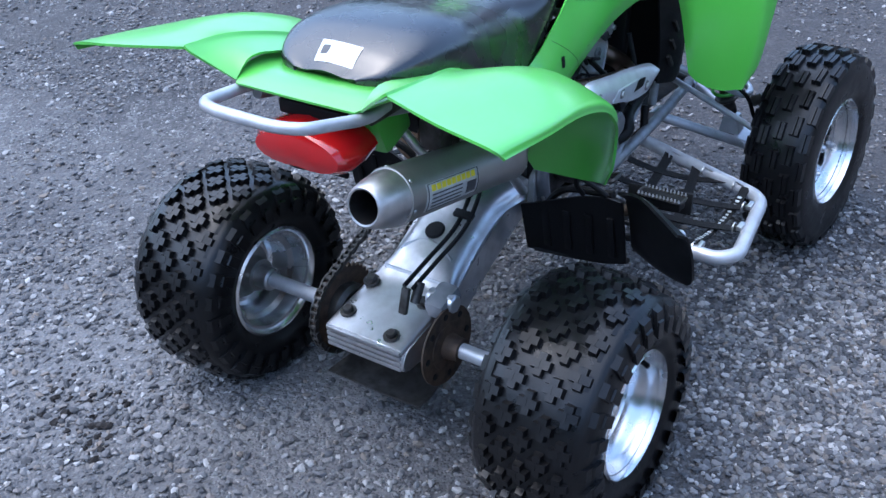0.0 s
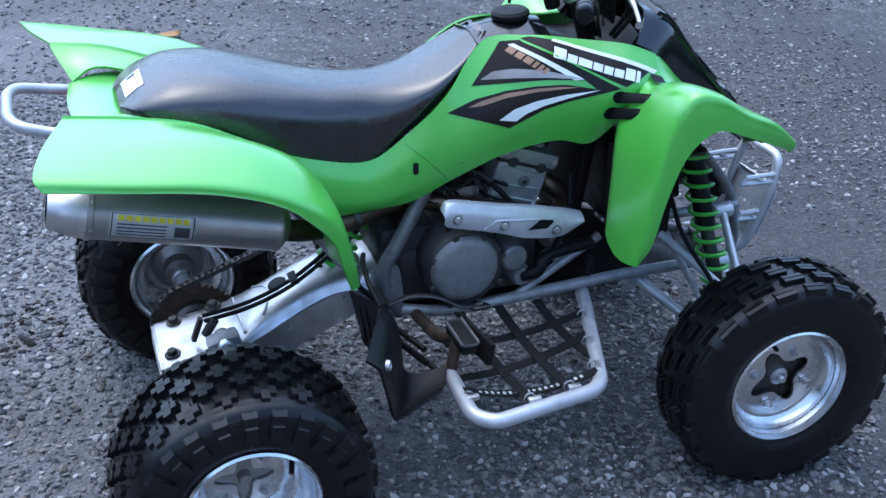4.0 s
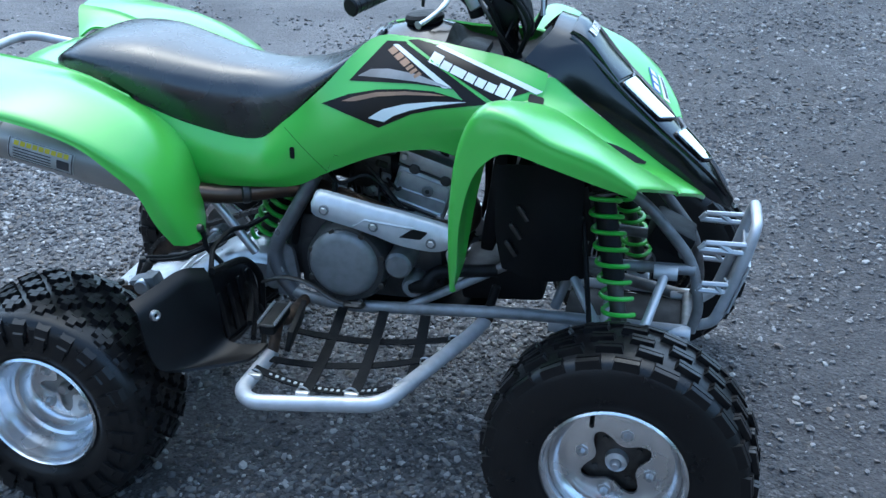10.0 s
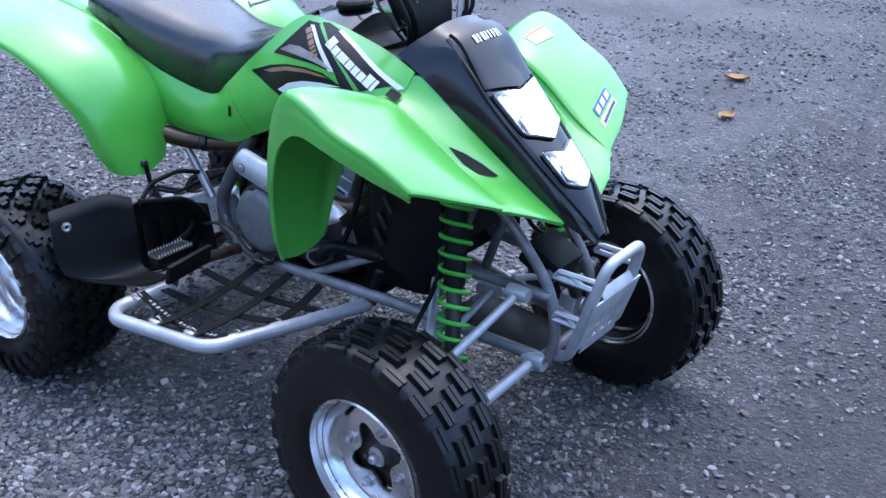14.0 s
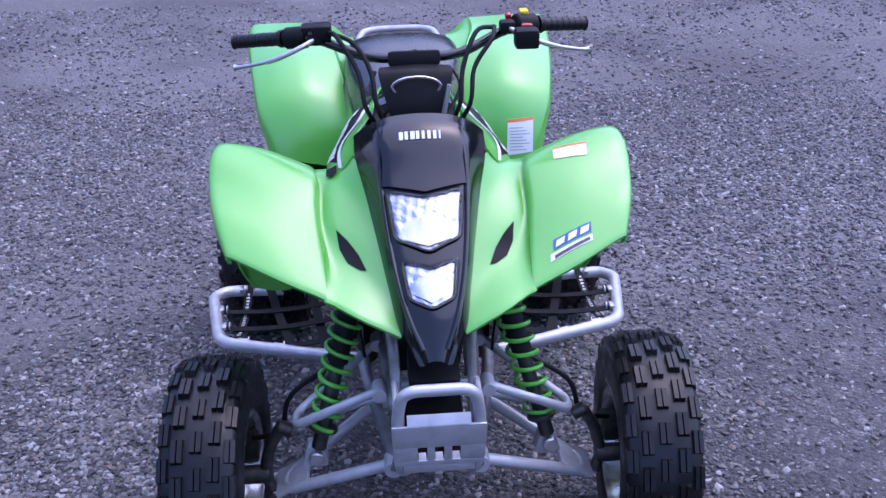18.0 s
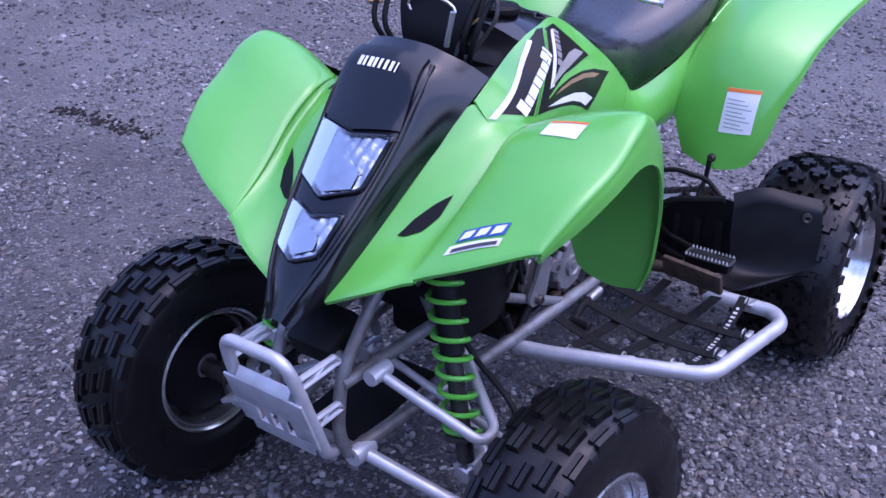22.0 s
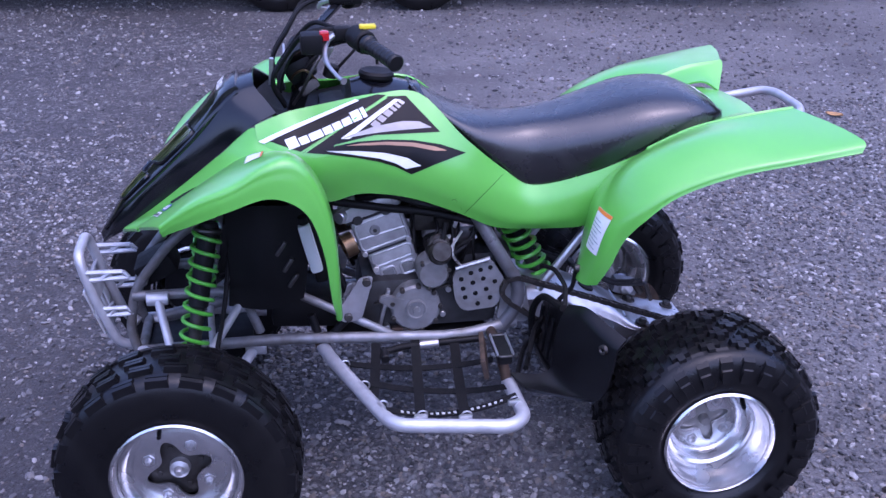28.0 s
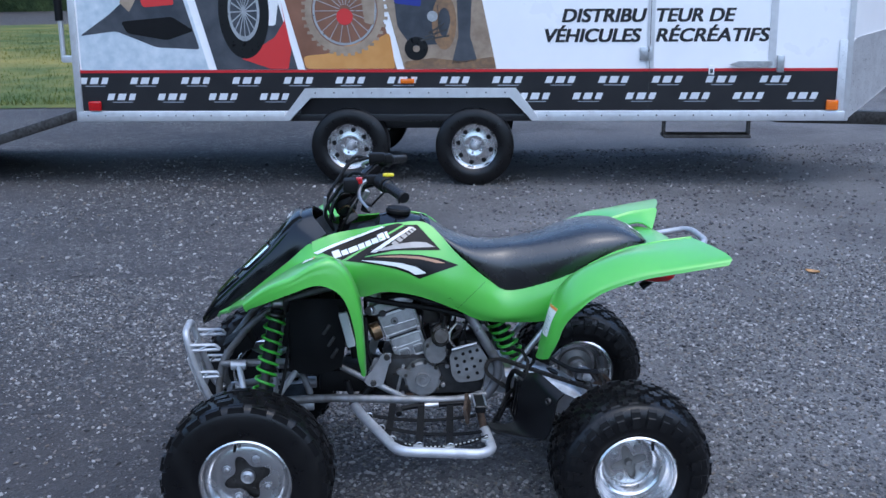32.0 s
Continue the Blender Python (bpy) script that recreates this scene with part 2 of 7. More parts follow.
def aim(p, d, up=(0, 0, 1)):
    """A pose at p whose local y runs along d."""
    y = Vector(d).normalized()
    x = y.cross(Vector(up))
    if x.length < 1e-3:
        x = y.cross(Vector((1, 0, 0)))
    x.normalize()
    z = x.cross(y)
    return Matrix(((x.x, y.x, z.x, p[0]), (x.y, y.y, z.y, p[1]), (x.z, y.z, z.z, p[2]), (0, 0, 0, 1)))


def rod(a, b, r, segs=12, r2=None, bevel=0.0):
    """A cylinder from a to b with bevelled ends."""
    a, b = Vector(a), Vector(b)
    h, r2 = (b - a).length, r2 or r
    e = min(bevel or r * 0.15, h * 0.3)
    return lathe([(0, 0), (r - e, 0), (r, e), (r2, h - e), (r2 - e, h), (0, h)], aim(a, b - a), segs)


def block_into(bm, size, m=Matrix(), bevel=0.004):
    got = bmesh.ops.create_cube(bm, size=1.0, matrix=m @ Matrix.Diagonal((*size, 1)))
    if bevel:
        edges = list({e for v in got["verts"] for e in v.link_edges})
        bmesh.ops.bevel(bm, geom=edges, offset=bevel, segments=2, affect="EDGES", profile=0.6)
    return bm


def block(size, m=Matrix(), bevel=0.004):
    return block_into(bmesh.new(), size, m, bevel)


def skin_points(rows, nu, nv):
    rows = [catmull(r, nv) for r in rows]
    cols = [catmull([r[j] for r in rows], nu) for j in range(len(rows[0]))]
    return [[c[i] for c in cols] for i in range(len(cols[0]))]


def shell(grid, thick, flip=False):
    """A sheet with thickness over a grid of points."""
    bm = bmesh.new()
    h, w = len(grid), len(grid[0])

    def at(i, j):
        return grid[max(0, min(h - 1, i))][max(0, min(w - 1, j))]

    top, low = [], []
    for i in range(h):
        ta, la = [], []
        for j in range(w):
            n = (at(i + 1, j) - at(i - 1, j)).cross(at(i, j + 1) - at(i, j - 1))
            n = n.normalized() if n.length > 1e-9 else Vector((0, 0, 1))
            if flip:
                n = -n
            ta.append(bm.verts.new(grid[i][j]))
            la.append(bm.verts.new(grid[i][j] - n * thick))
        top.append(ta)
        low.append(la)
    for i in range(h - 1):
        for j in range(w - 1):
            bm.faces.new((top[i][j], top[i + 1][j], top[i + 1][j + 1], top[i][j + 1]))
            bm.faces.new((low[i][j], low[i][j + 1], low[i + 1][j + 1], low[i + 1][j]))
    ring = [(0, j) for j in range(w)] + [(i, w - 1) for i in range(1, h)] + [(h - 1, j) for j in range(w - 2, -1, -1)] + [(i, 0) for i in range(h - 2, 0, -1)]
    for (a, b), (c, d) in zip(ring, ring[1:] + ring[:1]):
        bm.faces.new((top[a][b], top[c][d], low[c][d], low[a][b]))
    bmesh.ops.recalc_face_normals(bm, faces=bm.faces)
    return bm


def skin(rows, thick=0.004, nu=5, nv=5, flip=False):
    return shell(skin_points(rows, nu, nv), thick, flip)


def mirror(pts):
    return [mirror(p) if isinstance(p[0], (list, tuple, Vector)) else (p[0], -p[1], p[2]) for p in pts]


def prism_into(bm, outline, m, depth, bevel=0.0):
    """A flat plate: an outline in the local x-z plane, depth along local y."""
    a = [bm.verts.new(m @ Vector((x, 0, z))) for x, z in outline]
    b = [bm.verts.new(m @ Vector((x, depth, z))) for x, z in outline]
    faces = [bm.faces.new(a), bm.faces.new(b[::-1])]
    for i in range(len(a)):
        j = (i + 1) % len(a)
        bm.faces.new((a[i], b[i], b[j], a[j]))
    if bevel:
        edges = [e for f in faces for e in f.edges]
        bmesh.ops.bevel(bm, geom=list(set(edges)), offset=bevel, segments=2, affect="EDGES")
    bmesh.ops.recalc_face_normals(bm, faces=bm.faces)
    return bm


def prism(outline, m, depth, bevel=0.0):
    return prism_into(bmesh.new(), outline, m, depth, bevel)


def round_outline(pts, r, n=4):
    return [(p.x, p.y) for p in fillet([(x, z, 0) for x, z in pts], r, n, True)]


# ---------------------------------------------------------------- ground
def gravel_material():
    m = material("gravel", (0.06, 0.06, 0.064), 0.85)
    t = m.node_tree
    n, l = t.nodes, t.links
    b = n["Principled BSDF"]
    co = n.new("ShaderNodeTexCoord")

    def vor(scale):
        v = n.new("ShaderNodeTexVoronoi")
        v.inputs["Scale"].default_value = scale
        l.new(co.outputs["Object"], v.inputs["Vector"])
        return v

    def noi(scale, detail=5.0):
        v = n.new("ShaderNodeTexNoise")
        v.inputs["Scale"].default_value, v.inputs["Detail"].default_value = scale, detail
        l.new(co.outputs["Object"], v.inputs["Vector"])
        return v

    def mix(f, a, c, kind="MIX"):
        x = n.new("ShaderNodeMix")
        x.data_type, x.blend_type = "RGBA", kind
        for s, v in (("Factor", f), ("A", a), ("B", c)):
            if hasattr(v, "is_output"):
                l.new(v, x.inputs[s])
            else:
                x.inputs[s].default_value = v if s == "Factor" else (*v, 1)
        return x.outputs["Result"]

    def span(v, a, c, d=0.0, e=1.0):
        r = n.new("ShaderNodeMapRange")
        for s, k in zip(("From Min", "From Max", "To Min", "To Max"), (a, c, d, e)):
            r.inputs[s].default_value = k
        l.new(v, r.inputs["Value"])
        return r.outputs[0]

    small, mid = vor(120), vor(52)
    sep = n.new("ShaderNodeSeparateColor")
    l.new(small.outputs["Color"], sep.inputs[0])
    sep2 = n.new("ShaderNodeSeparateColor")
    l.new(mid.outputs["Color"], sep2.inputs[0])
    patch = noi(0.9, 4)
    grit = mix(span(sep.outputs[0], 0.0, 1.0), (0.026, 0.025, 0.027), (0.125, 0.122, 0.124))
    stone = mix(span(sep2.outputs[0], 0.2, 1.0), (0.05, 0.049, 0.052), (0.22, 0.215, 0.21))
    both = mix(span(sep2.outputs[1], 0.60, 0.64), grit, stone)
    clump = noi(11, 6)
    both = mix(span(clump.outputs["Fac"], 0.40, 0.62, 0.62, 0.0), both, (0.022, 0.021, 0.024))
    spark = vor(170)
    sep3 = n.new("ShaderNodeSeparateColor")
    l.new(spark.outputs["Color"], sep3.inputs[0])
    both = mix(span(sep3.outputs[2], 0.955, 0.97), both, (0.30, 0.30, 0.30))
    both = mix(span(sep3.outputs[1], 0.80, 0.84), both, (0.018, 0.018, 0.020))
    # damp dark earth before the quad, with a ragged edge
    off, div, size = n.new("ShaderNodeVectorMath"), n.new("ShaderNodeVectorMath"), n.new("ShaderNodeVectorMath")
    off.operation, div.operation, size.operation = "SUBTRACT", "DIVIDE", "LENGTH"
    off.inputs[1].default_value, div.inputs[1].default_value = (3.1, 0.7, 0), (1.9, 3.0, 1)
    l.new(co.outputs["Object"], off.inputs[0])
    l.new(off.outputs[0], div.inputs[0])
    l.new(div.outputs[0], size.inputs[0])
    edge = n.new("ShaderNodeMath")
    edge.operation = "MULTIPLY_ADD"
    edge.inputs[1].default_value = 0.9
    l.new(noi(2.2, 6).outputs["Fac"], edge.inputs[0])
    l.new(size.outputs["Value"], edge.inputs[2])
    both = mix(span(edge.outputs[0], 1.10, 1.60, 0.72, 0.0), both, (0.030, 0.027, 0.028))
    both = mix(span(noi(3.1, 6).outputs["Fac"], 0.50, 0.66, 0.0, 0.42), both, (0.030, 0.028, 0.031))
    # paler colour over the yard behind the quad, with a wavy edge
    apart, wave = n.new("ShaderNodeSeparateXYZ"), n.new("ShaderNodeMath")
    l.new(co.outputs["Object"], apart.inputs[0])
    wave.operation = "MULTIPLY_ADD"
    wave.inputs[1].default_value = 2.4
    l.new(noi(1.1, 5).outputs["Fac"], wave.inputs[0])
    l.new(apart.outputs[0], wave.inputs[2])
    both = mix(span(wave.outputs[0], 0.9, 2.3, 0.58, 0.0), both, (0.185, 0.180, 0.180))
    worn = mix(span(patch.outputs["Fac"], 0.46, 0.62), both, mix(0.5, both, (0.036, 0.035, 0.038)))
    l.new(mix(span(noi(0.35, 3).outputs["Fac"], 0.4, 0.7, 0.0, 0.35), worn, (0.07, 0.062, 0.056)), b.inputs["Base Color"])
    add = n.new("ShaderNodeMath")
    add.operation = "ADD"
    l.new(span(small.outputs["Distance"], 0.0, 0.6, 0.35, 0.0), add.inputs[0])
    l.new(span(mid.outputs["Distance"], 0.0, 0.6, 0.65, 0.0), add.inputs[1])
    bp = n.new("ShaderNodeBump")
    bp.inputs["Strength"].default_value, bp.inputs["Distance"].default_value = 1.0, 0.010
    l.new(add.outputs[0], bp.inputs["Height"])
    l.new(bp.outputs[0], b.inputs["Normal"])
    return m


GRAVEL = gravel_material()


def stone_material():
    m = material("stone", (0.2, 0.2, 0.2), 0.8)
    t = m.node_tree
    n, l = t.nodes, t.links
    g = n.new("ShaderNodeNewGeometry")
    r = n.new("ShaderNodeValToRGB")
    e = r.color_ramp.elements
    e[0].position, e[0].color = 0.0, (0.040, 0.040, 0.043, 1)
    e[1].position, e[1].color = 1.0, (0.36, 0.35, 0.335, 1)
    for p, c in ((0.35, (0.10, 0.098, 0.10, 1)), (0.65, (0.17, 0.167, 0.167, 1)), (0.82, (0.15, 0.125, 0.105, 1)), (0.88, (0.25, 0.245, 0.24, 1))):
        x = e.new(p)
        x.color = c
    l.new(g.outputs["Random Per Island"], r.inputs[0])
    l.new(r.outputs[0], n["Principled BSDF"].inputs["Base Color"])
    return m


STONE = stone_material()


def bumps(x, y):
    """The small rises and hollows of the yard."""
    return 0.006 * noise.noise((x * 1.3, y * 1.3, 0)) + 0.003 * noise.noise((x * 5, y * 5, 3))


def ground_sheet():
    steps = [-3.2 + 0.08 * i for i in range(81)]
    edge = [-900, -300, -90, -40, -20, -12, -8, -5.5, -4.2]
    xs = [s + 0.5 for s in edge] + [s + 0.5 for s in steps] + [0.5 - s for s in edge[::-1]]
    ys = [s for s in edge] + steps + [-s for s in edge[::-1]]
    bm = bmesh.new()
    rows = [[bm.verts.new((x, y, bumps(x, y) if max(abs(x), abs(y)) < 6 else 0)) for x in xs] for y in ys]
    for a, b in zip(rows, rows[1:]):
        for i in range(len(xs) - 1):
            bm.faces.new((a[i], a[i + 1], b[i + 1], b[i]))
    ob = part("ground", bm, GRAVEL, None, smooth=60)
    return tagged(ob, "dark grey gravel yard with worn patches", "ground", kind="structure")


ground_sheet()


def stones(name, count, cx, cy, sx, sy, lo, hi, seed, label, flat=0.62, clump=0.0):
    """Loose stones, each a rough lump of its own, in one mesh."""
    rng = np.random.default_rng(seed)
    base = np.array([(0, 0, 1), (0.9, 0, 0.45), (0.28, 0.85, 0.45), (-0.72, 0.52, 0.45), (-0.72, -0.52, 0.45), (0.28, -0.85, 0.45), (0.7, 0.5, -0.4), (-0.27, 0.83, -0.4), (-0.87, 0, -0.4), (-0.27, -0.83, -0.4), (0.7, -0.5, -0.4)])
    tri = np.array([(0, 1, 2), (0, 2, 3), (0, 3, 4), (0, 4, 5), (0, 5, 1), (1, 6, 2), (2, 6, 7), (2, 7, 3), (3, 7, 8), (3, 8, 4), (4, 8, 9), (4, 9, 5), (5, 9, 10), (5, 10, 1), (1, 10, 6)])
    pos = np.empty((0, 2))
    while len(pos) < count:
        p = np.column_stack((rng.normal(cx, sx, count), rng.normal(cy, sy, count))) if clump else np.column_stack((rng.uniform(cx - sx, cx + sx, count), rng.uniform(cy - sy, cy + sy, count)))
        if not clump:
            keep = np.array([noise.noise((x * 0.8, y * 0.8, 7.7)) + 0.5 * noise.noise((x * 2.6, y * 2.6, 2)) > rng.uniform(-0.55, 0.3) for x, y in p])
            p = p[keep]
            damp = ((p[:, 0] - 3.1) / 1.9) ** 2 + ((p[:, 1] - 0.7) / 3.0) ** 2 < 0.8
            p = p[~damp | (rng.random(len(p)) < 0.5)]
        pos = np.vstack((pos, p))
    pos = pos[:count]
    size = lo * (hi / lo) ** (rng.random(count) ** 1.5)
    ang = rng.uniform(0, 2 * math.pi, count)
    c, s = np.cos(ang), np.sin(ang)
    v = base[None] * rng.uniform(0.72, 1.25, (count, 11, 1)) * size[:, None, None] * np.stack((rng.uniform(0.8, 1.35, count), rng.uniform(0.6, 1.0, count), rng.uniform(0.4, flat + 0.2, count)), 1)[:, None]
    w = np.stack((v[..., 0] * c[:, None] - v[..., 1] * s[:, None], v[..., 0] * s[:, None] + v[..., 1] * c[:, None], v[..., 2]), -1)
    tilt = rng.uniform(-0.35, 0.35, (count, 2, 1))
    w[..., 2] += w[..., 0] * tilt[:, 0] + w[..., 1] * tilt[:, 1]
    z = np.array([bumps(x, y) for x, y in pos])
    w += np.column_stack((pos, z + size * 0.22))[:, None]
    faces = (tri[None] + (np.arange(count) * 11)[:, None, None]).reshape(-1, 3)
    me = bpy.data.meshes.new(name)
    me.from_pydata(w.reshape(-1, 3).tolist(), [], faces.tolist())
    me.materials.append(STONE)
    return tagged(new(name, me), label, "gravel", kind="stuff")


stones("loose_gravel", 70000, 0.5, 0.0, 3.0, 2.9, 0.0042, 0.0125, 3, "loose grey gravel chips on the yard")
stones("far_gravel", 16000, 0.5, -5.2, 5.5, 2.4, 0.006, 0.018, 11, "loose grey gravel between the quad and the trailer")
stones("far_gravel", 13000, -1.0, 4.5, 5.0, 1.7, 0.006, 0.017, 12, "loose grey gravel at the far side of the quad")
stones("far_gravel", 9000, 4.7, 0.6, 1.25, 3.4, 0.006, 0.015, 14, "loose grey gravel before the quad")
stones("far_gravel", 8000, -3.8, 0.0, 1.4, 3.0, 0.006, 0.017, 13, "loose grey gravel behind the quad")
stones("gravel_patch", 9000, 0.60, -0.85, 0.30, 0.26, 0.005, 0.0125, 5, "pale crushed stones heaped beside the quad", clump=1)
stones("gravel_patch", 3600, 0.62, 0.50, 0.35, 0.30, 0.005, 0.0125, 6, "pale crushed stones lying under the quad", clump=1)
stones("gravel_patch", 12000, -0.9, 1.3, 0.75, 0.65, 0.005, 0.014, 7, "pale loose gravel behind the rear wheel", clump=1)
stones("gravel_patch", 8000, -1.4, -1.6, 0.85, 0.85, 0.005, 0.014, 8, "pale loose gravel behind the quad", clump=1)


def clods(name, count, x0, y0, x1, y1, spread, lo, hi, seed, label):
    """Dark crumbs of damp soil scattered along a line."""
    rr = random.Random(seed)
    bm = bmesh.new()
    for _ in range(count):
        t = rr.random()
        x, y, r = x0 + (x1 - x0) * t + rr.gauss(0, spread), y0 + (y1 - y0) * t + rr.gauss(0, spread), lo * (hi / lo) ** (rr.random() ** 2)
        got = bmesh.ops.create_icosphere(bm, subdivisions=1, radius=r, matrix=Matrix.Translation((x, y, bumps(x, y) + r * 0.3)) @ Matrix.Diagonal((1.2, rr.uniform(0.7, 1), 0.6, 1)))
        for v in got["verts"]:
            v.co += Vector((rr.uniform(-1, 1), rr.uniform(-1, 1), rr.uniform(-1, 1))) * r * 0.3
    ob = part(name, bm, SOIL, None, smooth=0)
    return tagged(ob, label, "soil", kind="stuff")


SOIL = grained(material("damp_soil", (0.016, 0.014, 0.013), 0.95, spec=0.2), (0.035, 0.031, 0.029), 60, bump=0.3)
clods("soil_crumbs", 90, -0.46, 0.50, -0.38, 0.78, 0.05, 0.004, 0.014, 3, "dark crumbs of damp soil on the gravel")
clods("soil_crumbs", 260, 0.02, -2.15, 0.03, -2.75, 0.03, 0.004, 0.013, 4, "line of dark soil crumbs scuffed across the gravel")

# ---------------------------------------------------------------- quad bike
quad = thing("quad_bike", Matrix(), "lime green sport quad bike with black seat parked on gravel", "quad bike")


def onto(target_bms, bm, axis, lift):
    """Lays the points of bm on the first of the given trees that the axis meets."""
    d = Vector(axis)
    for v in bm.verts:
        best = None
        for tree in target_bms:
            hit = tree.ray_cast(v.co - d * 0.6, d)
            if hit[0] is not None and (best is None or hit[3] < best[3]):
                best = hit
        if best:
            v.co = best[0] - d * lift
    return bm


def flat_poly(bm, outline, make, cuts=3, limit=0.018):
    f = bm.faces.new([bm.verts.new(make(u, v)) for u, v in outline])
    got = bmesh.ops.triangulate(bm, faces=[f])
    for _ in range(cuts):
        long = [e for e in bm.edges if e.calc_length() > limit]
        if not long:
            break
        bmesh.ops.subdivide_edges(bm, edges=long, cuts=1)
        bmesh.ops.triangulate(bm, faces=bm.faces[:])
    return bm


def tree_of(*obs):
    from mathutils.bvhtree import BVHTree
    return [BVHTree.FromPolygons([v.co.copy() for v in o.data.vertices], [tuple(p.vertices) for p in o.data.polygons]) for o in obs]


# rear fenders with the tail between them
RF = [
    [(-0.250, 0.236, 0.951), (-0.290, 0.36, 0.947), (-0.310, 0.470, 0.940), (-0.298, 0.492, 0.920)],
    [(-0.14, 0.235, 0.938), (-0.15, 0.35, 0.936), (-0.17, 0.468, 0.918), (-0.17, 0.486, 0.900)],
    [(-0.02, 0.205, 0.905), (-0.01, 0.33, 0.922), (-0.02, 0.452, 0.892), (-0.02, 0.470, 0.872)],
    [(0.09, 0.185, 0.850), (0.10, 0.31, 0.885), (0.10, 0.435, 0.850), (0.10, 0.453, 0.826)],
    [(0.17, 0.178, 0.795), (0.18, 0.30, 0.835), (0.18, 0.42, 0.800), (0.17, 0.440, 0.768)],
    [(0.215, 0.172, 0.735), (0.236, 0.295, 0.752), (0.232, 0.395, 0.735), (0.212, 0.420, 0.712)],
    [(0.232, 0.168, 0.665), (0.262, 0.29, 0.655), (0.262, 0.375, 0.650), (0.236, 0.402, 0.640)],
    [(0.258, 0.205, 0.578), (0.286, 0.285, 0.566), (0.280, 0.345, 0.572), (0.258, 0.374, 0.582)],
]
TAIL = [
    [(-0.225, -0.14, 0.890), (-0.235, 0.0, 0.895), (-0.225, 0.14, 0.890)],
    [(-0.17, -0.17, 0.898), (-0.175, 0.0, 0.902), (-0.17, 0.17, 0.898)],
    [(-0.10, -0.19, 0.890), (-0.10, 0.0, 0.885), (-0.10, 0.19, 0.890)],
    [(0.0, -0.19, 0.87), (0.0, 0.0, 0.875), (0.0, 0.19, 0.87)],
    [(0.10, -0.175, 0.82), (0.10, 0.0, 0.82), (0.10, 0.175, 0.82)],
]
SIDE = [
    [(0.08, 0.175, 0.845), (0.13, 0.176, 0.775), (0.19, 0.17, 0.70), (0.215, 0.158, 0.650)],
    [(0.22, 0.155, 0.785), (0.24, 0.168, 0.735), (0.26, 0.165, 0.68), (0.27, 0.150, 0.643)],
    [(0.36, 0.122, 0.748), (0.36, 0.142, 0.712), (0.37, 0.148, 0.665), (0.37, 0.134, 0.641)],
    [(0.44, 0.132, 0.80), (0.45, 0.150, 0.745), (0.46, 0.152, 0.69), (0.46, 0.138, 0.652)],
    [(0.535, 0.132, 0.885), (0.55, 0.158, 0.80), (0.555, 0.160, 0.745), (0.555, 0.148, 0.700)],
    [(0.635, 0.076, 0.982), (0.66, 0.152, 0.888), (0.67, 0.170, 0.812), (0.675, 0.156, 0.750)],
    [(0.74, 0.088, 0.990), (0.79, 0.150, 0.950), (0.80, 0.187, 0.865), (0.79, 0.166, 0.772)],
    [(0.85, 0.105, 0.979), (0.875, 0.172, 0.932), (0.885, 0.205, 0.86), (0.875, 0.168, 0.758)],
    [(0.955, 0.136, 0.970), (0.965, 0.178, 0.930), (0.957, 0.208, 0.885), (0.935, 0.185, 0.815)],
    [(1.032, 0.146, 0.945), (1.026, 0.172, 0.908), (1.012, 0.190, 0.882), (0.98, 0.190, 0.850)],
]
FF = [
    [(1.364, 0.068, 0.675), (1.345, 0.145, 0.710), (1.302, 0.223, 0.742), (1.280, 0.31, 0.778), (1.238, 0.405, 0.815), (1.232, 0.412, 0.800)],
    [(1.285, 0.084, 0.733), (1.240, 0.148, 0.758), (1.210, 0.232, 0.792), (1.195, 0.33, 0.838), (1.165, 0.428, 0.866), (1.160, 0.440, 0.832)],
    [(1.195, 0.102, 0.804), (1.150, 0.185, 0.826), (1.120, 0.242, 0.850), (1.110, 0.34, 0.886), (1.08, 0.442, 0.900), (1.08, 0.458, 0.865)],
    [(1.11, 0.123, 0.874), (1.065, 0.190, 0.878), (1.045, 0.242, 0.890), (1.03, 0.34, 0.920), (1.01, 0.444, 0.932), (1.01, 0.465, 0.888)],
    [(1.035, 0.143, 0.938), (1.005, 0.190, 0.898), (0.972, 0.255, 0.898), (0.960, 0.36, 0.930), (0.950, 0.438, 0.932), (0.955, 0.465, 0.872)],
    [(0.975, 0.192, 0.882), (0.945, 0.225, 0.878), (0.915, 0.285, 0.870), (0.908, 0.36, 0.886), (0.900, 0.436, 0.872), (0.918, 0.460, 0.825)],
    [(0.915, 0.200, 0.830), (0.890, 0.245, 0.810), (0.880, 0.300, 0.790), (0.876, 0.37, 0.795), (0.874, 0.432, 0.770), (0.895, 0.452, 0.735)],
    [(0.885, 0.245, 0.700), (0.872, 0.275, 0.685), (0.868, 0.325, 0.665), (0.866, 0.375, 0.660), (0.868, 0.420, 0.645), (0.884, 0.434, 0.625)],
    [(0.868, 0.275, 0.575), (0.866, 0.295, 0.560), (0.864, 0.330, 0.548), (0.864, 0.365, 0.548), (0.866, 0.395, 0.556), (0.872, 0.405, 0.566)],
]

